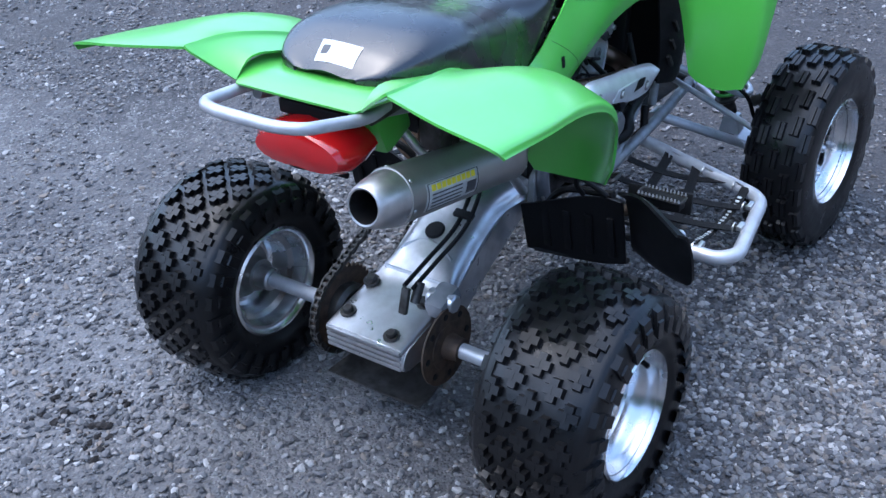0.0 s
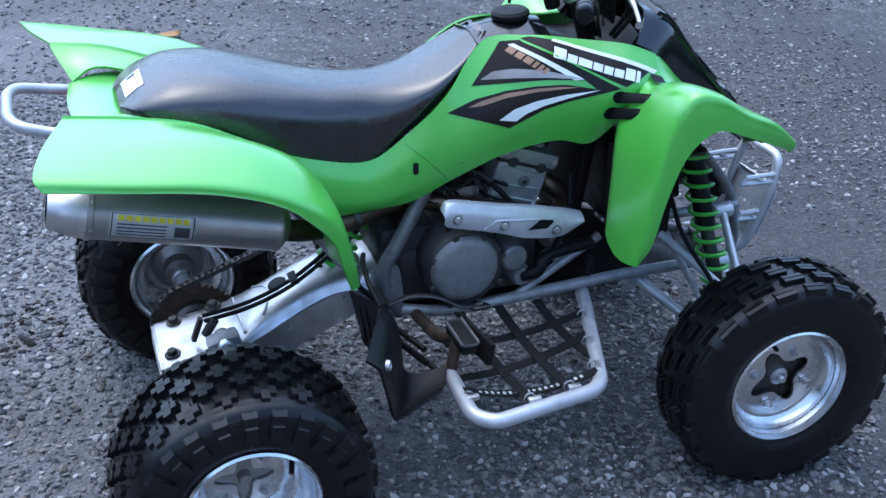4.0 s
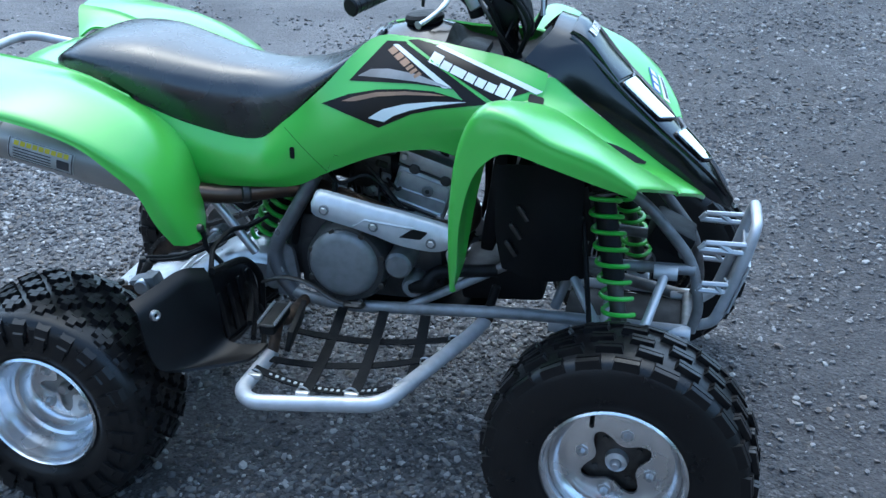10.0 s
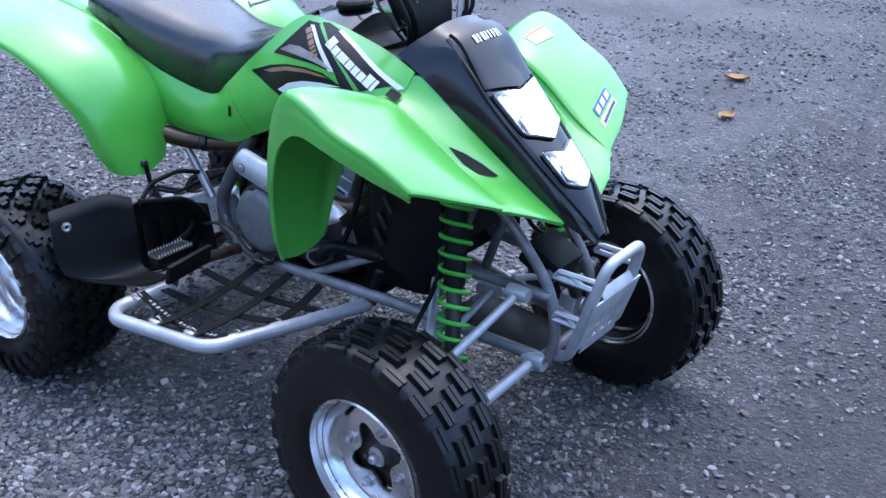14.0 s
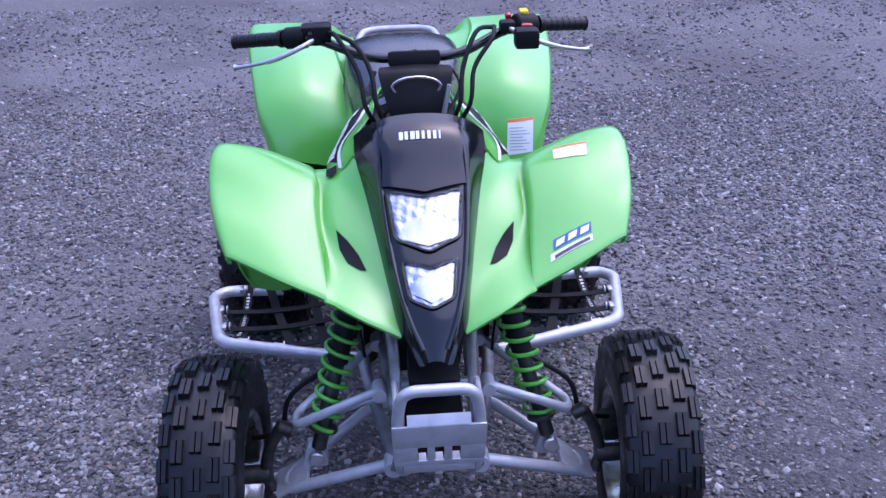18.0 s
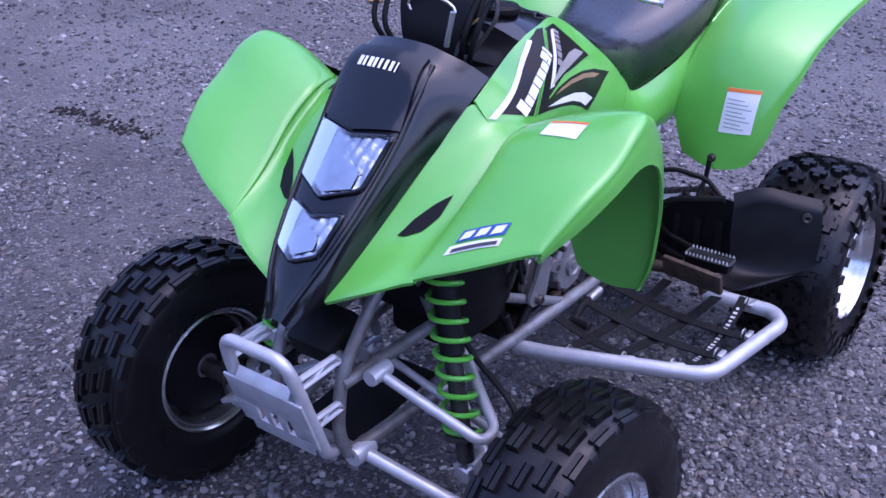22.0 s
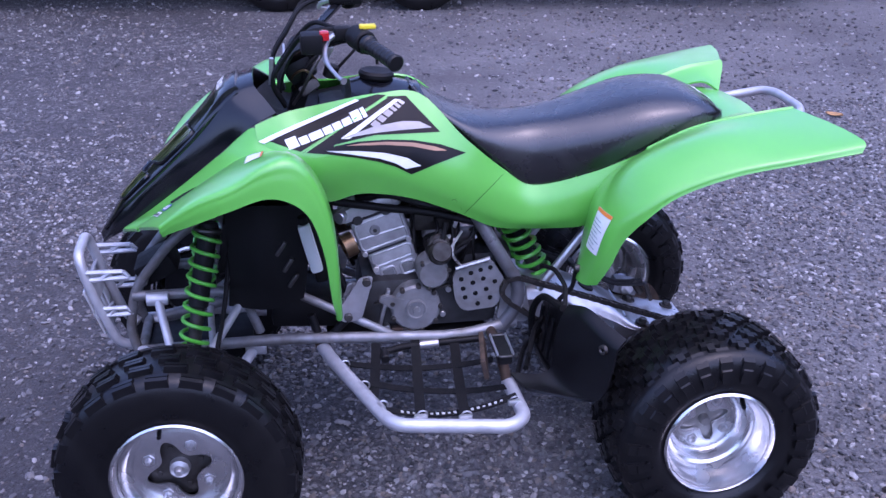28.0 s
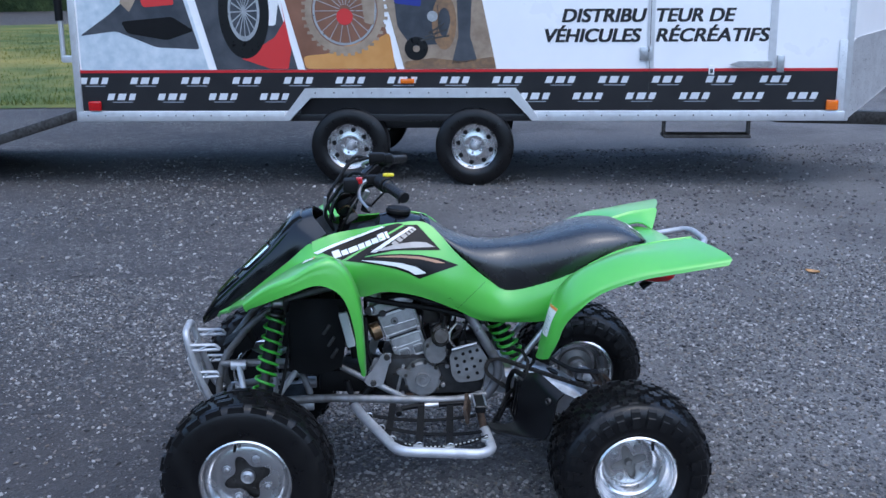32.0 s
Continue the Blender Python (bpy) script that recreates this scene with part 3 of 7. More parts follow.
# each row folds up from the vent panel to the raised outer panel, whose rim turns down
for i, row in enumerate(FF):
    a, b, mid, top, lip = (Vector(p) for p in row[1:])
    step = (0.003, 0.018, 0.026, 0.024, 0.012, 0, 0, 0, 0)[i]
    up = (0.0, 0.004, 0.008, 0.016, 0.022, 0.012, 0, 0, 0)[i]
    foot, head = a.lerp(b, 0.66) - Vector((0, 0, step * 0.6)), b + Vector((0, 0.002, step * 0.55))
    mid, top = mid + Vector((0, 0, up * 0.6)), top + Vector((0, 0.004, up))
    row[2:] = [tuple(p) for p in (foot, foot.lerp(head, 0.5) + Vector((0, 0.006 if step else 0, 0)), head, mid, top, top.lerp(lip, 0.35) + Vector((0, 0.010, 0)), lip + Vector((0, 0.004, -0.004)))]
FF.insert(0, [(x + 0.001, y, z - 0.007) for x, y, z in FF[0]])


def both(rows):
    yield "left", rows, False
    yield "right", mirror(rows), True


rear_body = []
for _, rows, flip in both(RF):
    rear_body.append(part("rear_fender", skin(rows, 0.005, 6, 6, flip), GREEN, quad))
rear_body.append(part("tail_cover", skin(TAIL, 0.005, 5, 6), GREEN, quad))
for _, rows, flip in both(RF):
    inner = [[r[0], (r[0][0], r[0][1] * 0.84 + (0.02 if r[0][1] > 0 else -0.02), r[0][2] - 0.012), (x, math.copysign(0.15, r[0][1]), z)] for r, (x, z) in zip(rows[:4], ((-0.215, 0.888), (-0.165, 0.915), (-0.08, 0.895), (0.06, 0.845)))]
    part("fender_bridge", skin(inner, 0.005, 4, 4, flip), GREEN, quad)
side_panels = []
for _, rows, flip in both(SIDE):
    side_panels.append(part("side_panel", skin(rows, 0.005, 6, 6, not flip), GREEN, quad))
front_fenders = []
for side, rows, flip in both(FF):
    if side == "right":  # its leg is bent a little forward
        rows = [[(x + 0.018 * min(1, max(0, (0.93 - z) / 0.08)) * (x < 1.0), y, z) for x, y, z in row] for row in rows]
    front_fenders.append(part("front_fender", skin(rows, 0.005, 6, 6, flip), GREEN, quad))

# tank cover, in the gap between the side panels
TANK = [[(0.625, -0.078, 0.980), (0.63, 0, 0.99), (0.625, 0.078, 0.980)], [(0.74, -0.090, 0.988), (0.74, 0, 1.015), (0.74, 0.090, 0.988)], [(0.80, -0.098, 0.982), (0.80, 0, 1.008), (0.80, 0.098, 0.982)]]
part("tank_cover", skin(TANK, 0.005, 5, 8), BLACK, quad)
part("inner_cover", skin([[(0.80, -0.098, 0.981), (0.80, 0, 1.005), (0.80, 0.098, 0.981)], [(0.83, -0.10, 0.965), (0.83, 0, 0.955), (0.83, 0.10, 0.965)], [(0.95, -0.13, 0.945), (0.96, 0, 0.94), (0.95, 0.13, 0.945)], [(1.0, -0.12, 0.985), (1.03, 0, 0.985), (1.0, 0.12, 0.985)]], 0.004, 4, 6), MATT, quad)

# nose cowl
COWL = []
for (x, z), r, (ex, ey, ez) in (
        ((1.035, 1.038), 0.088, (0.982, 0.147, 0.974)), ((1.10, 1.012), 0.091, (1.045, 0.144, 0.940)), ((1.165, 0.940), 0.090, (1.118, 0.124, 0.876)), ((1.25, 0.857), 0.082, (1.205, 0.104, 0.802)),
        ((1.33, 0.782), 0.068, (1.292, 0.086, 0.730)), ((1.39, 0.717), 0.052, (1.365, 0.070, 0.676)), ((1.437, 0.646), 0.024, (1.43, 0.034, 0.630))):
    half = [(ex, ey, ez), ((ex + x - 0.006) / 2, (ey + r) / 2 + 0.004, (ez + z - 0.016) / 2 + 0.003), (x - 0.006, r, z - 0.014), (x - 0.002, r * 0.6, z - 0.004)]
    COWL.append([(a, -b, c) for a, b, c in half] + [(x, 0, z)] + half[::-1])
cowl = part("nose_cowl", skin(COWL, 0.005, 6, 4), BLACK, quad)
cowl_tree = tree_of(cowl)


def cowl_point(v, w):
    """A point before the cowl: v metres down its slope from the lamp's top, w metres to the left."""
    return Vector((1.158 + 0.76 * v, w, 0.935 - 0.72 * v))


NOSE_AXIS = Vector((-0.66, 0, -0.75))
lamp_up = [(0.029, -0.080), (0.048, 0.0), (0.029, 0.080), (0.135, 0.068), (0.169, 0.0), (0.135, -0.068)]
lamp_lo = [(0.183, -0.058), (0.203, 0.0), (0.183, 0.058), (0.264, 0.046), (0.287, 0.0), (0.264, -0.046)]
rng = random.Random(4)
for outline in (lamp_up, lamp_lo):
    bm = flat_poly(bmesh.new(), outline, cowl_point, 7, 0.006)
    onto(cowl_tree, bm, NOSE_AXIS, 0.0008)
    for v in bm.verts:
        if not v.is_boundary:
            flute = abs(((v.co.y + 0.2) / 0.021 + 0.5 * math.sin(v.co.z * 45)) % 1.0 - 0.5) * 2
            v.co -= NOSE_AXIS * (0.0022 * flute + 0.0010 * abs(math.sin(v.co.z * 160 + v.co.y * 60)) + rng.uniform(0, 0.0009))
    head = part("headlight", bm, REFLECT, quad, "clear headlight in the black nose", smooth=0)
    top = outline[0][0] + (outline[4][0] - outline[1][0]) * 0.62
    k = outline[3][1] / 0.068
    bowl = [(top, -0.052 * k), (top - 0.018, 0.0), (top, 0.052 * k), (outline[4][0] - 0.030, 0.050 * k), (outline[4][0] - 0.012, 0.0), (outline[4][0] - 0.030, -0.050 * k)]
    bm = flat_poly(bmesh.new(), bowl, cowl_point)
    part("bulb_shade", onto(cowl_tree, bm, NOSE_AXIS, 0.0065), REFLECT, head)
    bm = flat_poly(bmesh.new(), outline, cowl_point)
    part("lens", onto(cowl_tree, bm, NOSE_AXIS, 0.0085), LENS, head)
    pts = []
    for p in fillet([cowl_point(v, w) for v, w in outline], 0.012, 3, True):
        hit = cowl_tree[0].ray_cast(p - NOSE_AXIS * 0.4, NOSE_AXIS)
        pts.append((hit[0] if hit[0] is not None else p) - NOSE_AXIS * 0.004)
    part("bezel", tube(pts, 0.0048, 6, True), BLACK, head)
# raised hood over the lamps and the two ridges of the cowl
hood = [(-0.118, -0.080), (-0.122, 0.0), (-0.118, 0.080), (0.018, 0.090), (0.040, 0.0), (0.018, -0.090)]
bm = flat_poly(bmesh.new(), hood, cowl_point, 5)
onto(cowl_tree, bm, NOSE_AXIS, 0.0)
got = bmesh.ops.extrude_face_region(bm, geom=bm.faces[:])
bmesh.ops.translate(bm, verts=[g for g in got["geom"] if isinstance(g, bmesh.types.BMVert)], vec=-NOSE_AXIS * 0.009)
part("hood", bm, BLACK, quad, "raised black hood over the headlights")
for s in (1, -1):
    pts = []
    for v, w in ((-0.112, 0.088), (-0.03, 0.091), (0.04, 0.089), (0.14, 0.080), (0.23, 0.066), (0.30, 0.048), (0.36, 0.024)):
        p = cowl_point(v, w * s)
        hit = cowl_tree[0].ray_cast(p - NOSE_AXIS * 0.4, NOSE_AXIS)
        pts.append((hit[0] if hit[0] is not None else p))
    part("cowl_ridge", tube(catmull(pts, 5), 0.006, 8), BLACK, quad)

# seat
SEAT = []
for x, top, low, w in ((-0.138, 0.908, 0.894, 0.075), (-0.118, 0.924, 0.888, 0.120), (-0.082, 0.946, 0.882, 0.148), (-0.02, 0.963, 0.868, 0.170), (0.08, 0.960, 0.835, 0.178), (0.18, 0.935, 0.795, 0.165), (0.28, 0.910, 0.762, 0.142), (0.36, 0.900, 0.742, 0.125), (0.43, 0.900, 0.785, 0.125), (0.51, 0.917, 0.855, 0.122), (0.58, 0.950, 0.920, 0.102), (0.63, 0.985, 0.965, 0.072), (0.655, 1.002, 0.990, 0.045)):
    SEAT.append([(x, w * 0.97, low), (x, w, low + (top - low) * 0.35), (x, w * 0.92, low + (top - low) * 0.72), (x, w * 0.62, top - 0.006), (x, 0, top), (x, -w * 0.62, top - 0.006), (x, -w * 0.92, low + (top - low) * 0.72), (x, -w, low + (top - low) * 0.35), (x, -w * 0.97, low)])
seat = part("seat", skin(SEAT, 0.012, 5, 4, True), VINYL, quad, "black vinyl seat")


# ---------------------------------------------------------------- wheels
def knob_into(bm, r, y, sx, sy, h, crown):
    """A tread block at the tyre's +x side, y across; sx along the tread, sy across."""
    top, low = [], []
    for dx, dy in ((-1, -1), (1, -1), (1, 1), (-1, 1)):
        for out, k, hh in ((low, 1.12, -0.007), (top, 0.9, h)):
            b = (dx * sx * k * 0.5) / r
            yy = y + dy * sy * k * 0.5
            rr = r + hh - crown * max(0, abs(yy) - 0.05) ** 2
            out.append(bm.verts.new((rr * math.cos(b), yy, rr * math.sin(b))))
    bm.faces.new(top)
    for i in range(4):
        j = (i + 1) % 4
        bm.faces.new((low[i], low[j], top[j], top[i]))


BLOCKS = {}


def tyre(wheel, key, r, half, rim_r, rows, knob, crown, label):
    """A tyre round the local y axis, with its tread blocks under the wheel."""
    bm = bmesh.new()
    prof = [(rim_r - 0.004, half * 0.72), (rim_r + 0.004, half * 0.88), (rim_r + 0.012, half * 0.90), (rim_r + 0.018, half * 0.955), (rim_r + 0.034, half * 0.985), (r * 0.5 + rim_r * 0.5, half), (r - 0.045, half * 0.985), (r - 0.026, half * 0.93), (r - 0.016, half * 0.82), (r - 0.011, half * 0.4), (r - 0.010, 0)]
    prof = prof + [(a, -b) for a, b in prof[-2::-1]]
    lathe_into(bm, prof + [(rim_r - 0.012, -half * 0.6), (rim_r - 0.012, half * 0.6)], Matrix(), 56, True)
    bmesh.ops.recalc_face_normals(bm, faces=bm.faces)
    part("tyre", bm, RUBBER, wheel, label)
    for q, (y, n, shift, shapes, drop) in enumerate(rows):
        if (key, q) not in BLOCKS:
            bm = bmesh.new()
            for dy, sx, sy in shapes:
                knob_into(bm, r - 0.010 - drop, y + dy, sx, sy, knob + drop * 0.3, crown)
            bmesh.ops.recalc_face_normals(bm, faces=bm.faces)
            me = bpy.data.meshes.new("tread_block")
            bm.to_mesh(me)
            bm.free()
            me.materials.append(RUBBER)
            BLOCKS[key, q] = me
        for i in range(n):
            ob = new("tread_block", BLOCKS[key, q])
            ob.parent = wheel
            ob.matrix_local = Matrix.Rotation(2 * math.pi * (i + shift) / n, 4, "Y")


CROSS = ((0, 0.046, 0.017), (0.010, 0.018, 0.021), (-0.010, 0.018, 0.021))
REAR_ROWS = [(-0.109, 26, 0.0, ((0, 0.034, 0.040),), 0.010), (0.109, 26, 0.5, ((0, 0.032, 0.040),), 0.010)]
REAR_ROWS += [(y, 22, 0.5 * (k % 2), CROSS, 0.0) for k, y in enumerate((-0.080, -0.040, 0.0, 0.040, 0.080))]
REAR_ROWS += [(y, 26, sh, ((0, 0.026, 0.022),), 0.032) for y, sh in ((-0.124, 0.0), (0.124, 0.5))]
FRONT_ROWS = [(y, 22, sh, ((-w * 0.27, sx, w * 0.46), (w * 0.27, sx, w * 0.46)), dr) for y, sh, sx, w, dr in ((-0.070, 0.0, 0.050, 0.022, 0.012), (0.070, 0.5, 0.050, 0.022, 0.012), (-0.038, 0.5, 0.050, 0.024, 0.0), (0.038, 0.0, 0.050, 0.024, 0.0), (0.0, 0.25, 0.046, 0.024, 0.0))]


def star_disc(r_out, r_in, r_tip, y, thick):
    """A wheel disc with a four-pointed star cut through it."""
    bm = bmesh.new()
    rings = [[], [], [], [], []]
    for i in range(48):
        a = 2 * math.pi * i / 48
        k = (0.5 + 0.5 * math.cos(4 * a)) ** 1.5
        r = r_in + (r_tip - r_in) * k
        for ring, (rr, yy) in zip(rings, ((r_out, y - 0.006), (r_out * 0.86, y), (r, y), (r, y - thick), (r_out, y - thick - 0.004))):
            ring.append(bm.verts.new((rr * math.cos(a), yy, rr * math.sin(a))))
    for x, z in zip(rings, rings[1:] + rings[:1]):
        for i in range(48):
            j = (i + 1) % 48
            bm.faces.new((x[i], x[j], z[j], z[i]))
    bmesh.ops.recalc_face_normals(bm, faces=bm.faces)
    return bm


def rear_wheel(m):
    """local +y is the wheel's outer side"""
    outer = [(0.132, 0.117), (0.137, 0.113), (0.134, 0.105), (0.125, 0.102), (0.119, 0.086), (0.117, 0.074), (0.110, 0.067), (0.107, 0.042), (0.097, 0.035), (0.093, 0.012), (0.084, 0.004)]
    back = [(0.084, -0.004), (0.092, -0.012), (0.095, -0.06), (0.108, -0.068), (0.116, -0.100), (0.134, -0.104), (0.137, -0.112), (0.131, -0.116), (0.124, -0.110), (0.122, -0.098), (0.112, -0.062), (0.100, -0.05), (0.098, 0.03), (0.110, 0.05), (0.121, 0.085), (0.127, 0.098), (0.128, 0.110)]
    w = part("wheel", lathe(outer + back, Matrix(), 48, True), RIM, quad, "polished alloy rear wheel with a stepped deep dish")
    w.matrix_local = m
    tyre(w, "rear", 0.259, 0.126, 0.133, REAR_ROWS, 0.013, 4.5, "worn knobbly black rear tyre")
    part("disc", star_disc(0.086, 0.026, 0.062, 0.006, 0.006), RIM, w)
    part("hub", lathe([(0, 0.018), (0.010, 0.018), (0.013, 0.014), (0.014, -0.002), (0.066, -0.006), (0.068, -0.016), (0.044, -0.03), (0.040, -0.06), (0.0, -0.06)], Matrix(), 24), TITAN, w, "dark hub behind the star opening")
    for i in range(4):
        a = math.radians(45 + 90 * i)
        p = (0.058 * math.cos(a), 0.002, 0.058 * math.sin(a))
        part("wheel_nut", lathe([(0, 0.016), (0.006, 0.016), (0.009, 0.012), (0.0095, 0.006), (0.015, 0.005), (0.015, 0.0)], Matrix.Translation(p), 6), ALU, w)
    a = math.radians(140)
    part("valve", rod((0.112 * math.cos(a), 0.066, 0.112 * math.sin(a)), (0.100 * math.cos(a), 0.100, 0.100 * math.sin(a)), 0.0055, 8), MATT, w)
    return w


def front_wheel(m):
    outer = [(0.143, 0.078), (0.148, 0.075), (0.146, 0.066), (0.137, 0.062), (0.130, 0.046), (0.126, 0.034), (0.116, 0.026), (0.106, 0.028)]
    back = [(0.106, 0.018), (0.116, 0.014), (0.118, -0.030), (0.126, -0.050), (0.132, -0.066), (0.147, -0.068), (0.148, -0.076), (0.142, -0.079), (0.136, -0.070), (0.128, -0.040), (0.126, 0.022), (0.134, 0.046), (0.139, 0.060)]
    w = part("wheel", lathe(outer + back, Matrix(), 48, True), RIM, quad, "polished alloy front wheel with a star-shaped opening")
    w.matrix_local = m
    tyre(w, "front", 0.275, 0.086, 0.144, FRONT_ROWS, 0.011, 6.0, "worn black front tyre with rectangular blocks")
    part("disc", star_disc(0.110, 0.043, 0.078, 0.030, 0.006), RIM, w)
    part("hub", lathe([(0, 0.046), (0.007, 0.046), (0.010, 0.042), (0.012, 0.032), (0.022, 0.028), (0.024, 0.014), (0.034, 0.010), (0.036, -0.04), (0, -0.04)], Matrix(), 20), ALU, w)
    part("hub_plate", lathe([(0, 0.014), (0.030, 0.014), (0.080, 0.010), (0.082, -0.002), (0, -0.004)], Matrix(), 12), STEEL, w, "dark hub flange behind the star opening", smooth=20)
    # added disc whose black stands for shade and dirt inside the rim
    part("inner_shade", lathe([(0.030, -0.046), (0.112, -0.038), (0.115, -0.032), (0.030, -0.036)], Matrix(), 32, True), SATIN, w, "dark disc added inside the wheel for its shade and dirt")
    part("brake_disc", lathe([(0.05, -0.012), (0.088, -0.012), (0.088, -0.017), (0.05, -0.017)], Matrix(), 32, True), STEEL, w)
    for i in range(4):
        a = math.radians(45 + 90 * i)
        p = (0.072 * math.cos(a), 0.026, 0.070 * math.sin(a))
        part("wheel_nut", lathe([(0, 0.020), (0.005, 0.020), (0.008, 0.015), (0.0085, 0.007), (0.014, 0.006), (0.014, 0.0)], Matrix.Translation(p), 6), ALU, w)
        b = math.radians(90 * i)
        part("flange_bolt", rod((0.050 * math.cos(b), 0.010, 0.050 * math.sin(b)), (0.050 * math.cos(b), 0.017, 0.050 * math.sin(b)), 0.007, 6), STEEL, w)
    a = math.radians(95)
    part("valve", rod((0.118 * math.cos(a), 0.040, 0.118 * math.sin(a)), (0.112 * math.cos(a), 0.066, 0.112 * math.sin(a)), 0.005, 8), MATT, w)
    return w


STEER = -3.5
rear_wheel(pose(0, 0.471, 0.249, 0, 17, 0))
rear_wheel(pose(0, -0.471, 0.249, 0, 0, 180))
front_wheel(pose(1.245, 0.490, 0.267, 0, 20, STEER))
front_wheel(pose(1.245, -0.490, 0.267, 0, 30, 180 + STEER))

# ---------------------------------------------------------------- frame, arms and springs
def pair(name, make, mat, label="", parent=None):
    """The same part on the left and on the right."""
    return [part(name, make(s), mat, parent or quad, label) for s in (1, -1)]


pair("lower_rail", lambda s: tube(fillet([(0.40, 0.13 * s, 0.375), (0.55, 0.165 * s, 0.362), (1.00, 0.155 * s, 0.385), (1.37, 0.088 * s, 0.345)], 0.08), 0.0145), FRAME, "grey painted steel frame tube")
pair("down_tube", lambda s: tube(fillet([(0.502, 0.122 * s, 0.675), (0.440, 0.138 * s, 0.565), (0.392, 0.140 * s, 0.485), (0.400, 0.140 * s, 0.420), (0.440, 0.135 * s, 0.362)], 0.06), 0.0175, 12), TUBE)
pair("brace_tube", lambda s: rod((0.95, 0.13 * s, 0.49), (0.72, 0.158 * s, 0.372), 0.011), FRAME)
pair("front_tube", lambda s: tube(fillet([(0.86, 0.09 * s, 0.80), (1.12, 0.10 * s, 0.735), (1.25, 0.088 * s, 0.655), (1.365, 0.080 * s, 0.515), (1.385, 0.080 * s, 0.40), (1.37, 0.088 * s, 0.345)], 0.05), 0.0125), FRAME)
pair("upright_tube", lambda s: rod((1.17, 0.085 * s, 0.70), (1.06, 0.10 * s, 0.38), 0.012), FRAME)
pair("subframe_tube", lambda s: tube(fillet([(0.48, 0.115 * s, 0.665), (0.20, 0.115 * s, 0.76), (-0.20, 0.115 * s, 0.865)], 0.05), 0.012), FRAME)
pair("subframe_stay", lambda s: rod((0.34, 0.125 * s, 0.46), (0.10, 0.12 * s, 0.775), 0.011), ALU, "bright subframe stay")
pair("arm_rail", lambda s: rod((1.05, 0.108 * s, 0.505), (1.37, 0.085 * s, 0.50), 0.013), FRAME)
part("cross_tube", rod((1.34, -0.085, 0.535), (1.34, 0.085, 0.535), 0.012), FRAME, quad)
part("cross_tube", rod((1.36, -0.09, 0.35), (1.36, 0.09, 0.35), 0.013), FRAME, quad)
part("front_plate", block((0.28, 0.15, 0.006), pose(1.22, 0, 0.345, 0, 3, 0), 0.002), MATT, quad)
part("steering_box", block((0.10, 0.11, 0.06), pose(1.31, 0, 0.55, 0, 25, 0), 0.012), MATT, quad)


def arm(inner_a, inner_b, outer, r, s):
    a, b, o = (Vector((p[0], p[1] * s, p[2])) for p in (inner_a, inner_b, outer))
    bm = tube(fillet([a, o + (a - o) * 0.12 + Vector((0.01, 0, 0)), o + (b - o) * 0.12 - Vector((0.01, 0, 0)), b], 0.03), r, 12)
    for p in (a, b):
        lathe_into(bm, [(0, -0.026), (r * 1.5, -0.026), (r * 1.6, -0.022), (r * 1.6, 0.022), (r * 1.5, 0.026), (0, 0.026)], aim(p, (1, 0, 0)), 12)
    return bm


UP = ((1.305, 0.118, 0.503), (1.085, 0.118, 0.503), (1.235, 0.335, 0.378))
LO = ((1.345, 0.095, 0.340), (1.075, 0.110, 0.345), (1.255, 0.372, 0.222))
pair("upper_arm", lambda s: arm(*UP, 0.0105, s), SILVER, "silver tubular suspension arm")
lowers = pair("lower_arm", lambda s: arm(*LO, 0.0135, s), SILVER, "silver tubular lower suspension arm")
for s, lo in zip((1, -1), lowers):
    part("arm_plate", block((0.10, 0.085, 0.012), pose(1.243, 0.325 * s, 0.249, 28 * -s, 0, 0), 0.004), SILVER, lo)
    part("shock_bracket", prism(round_outline([(-0.03, -0.02), (0.03, -0.02), (0.018, 0.03), (-0.018, 0.03)], 0.008), pose(1.243, 0.268 * s - 0.004, 0.293, 0, 0, 90), 0.04), SILVER, lo)
pair("knuckle", lambda s: tube(fillet([(1.235, 0.345 * s, 0.378), (1.240, 0.372 * s, 0.335), (1.245, 0.390 * s, 0.262), (1.252, 0.372 * s, 0.222)], 0.03), 0.014, 10), STEEL)
pair("spindle", lambda s: rod((1.245, 0.375 * s, 0.262), (1.245, 0.46 * s, 0.262), 0.022), STEEL)
pair("ball_joint", lambda s: rod((1.235, 0.322 * s, 0.368), (1.238, 0.352 * s, 0.385), 0.016), STEEL)
pair("tie_rod", lambda s: rod((1.185, 0.045 * s, 0.435), (1.165, 0.365 * s, 0.318), 0.0085), SILVER)
pair("brake_caliper", lambda s: block((0.075, 0.04, 0.05), pose(1.165, 0.425 * s, 0.285), 0.01), STEEL)
pair("brake_hose", lambda s: tube(catmull([(1.12, 0.13 * s, 0.62), (1.14, 0.20 * s, 0.50), (1.165, 0.32 * s, 0.42), (1.19, 0.35 * s, 0.34), (1.17, 0.42 * s, 0.31)], 6), 0.006, 7), MATT)


def coil(a, b, r, turns, wire, steps=16):
    a, b = Vector(a), Vector(b)
    m = aim(a, b - a)
    h = (b - a).length
    pts = []
    for i in range(int(turns * steps) + 1):
        t = i / (turns * steps)
        q = 2 * math.pi * turns * t
        e = min(1, max(0, (t * turns - 0.6) / 0.01), 1)
        pts.append(m @ Vector((r * math.cos(q), h * t, r * math.sin(q))))
    return tube(pts, wire, 8)


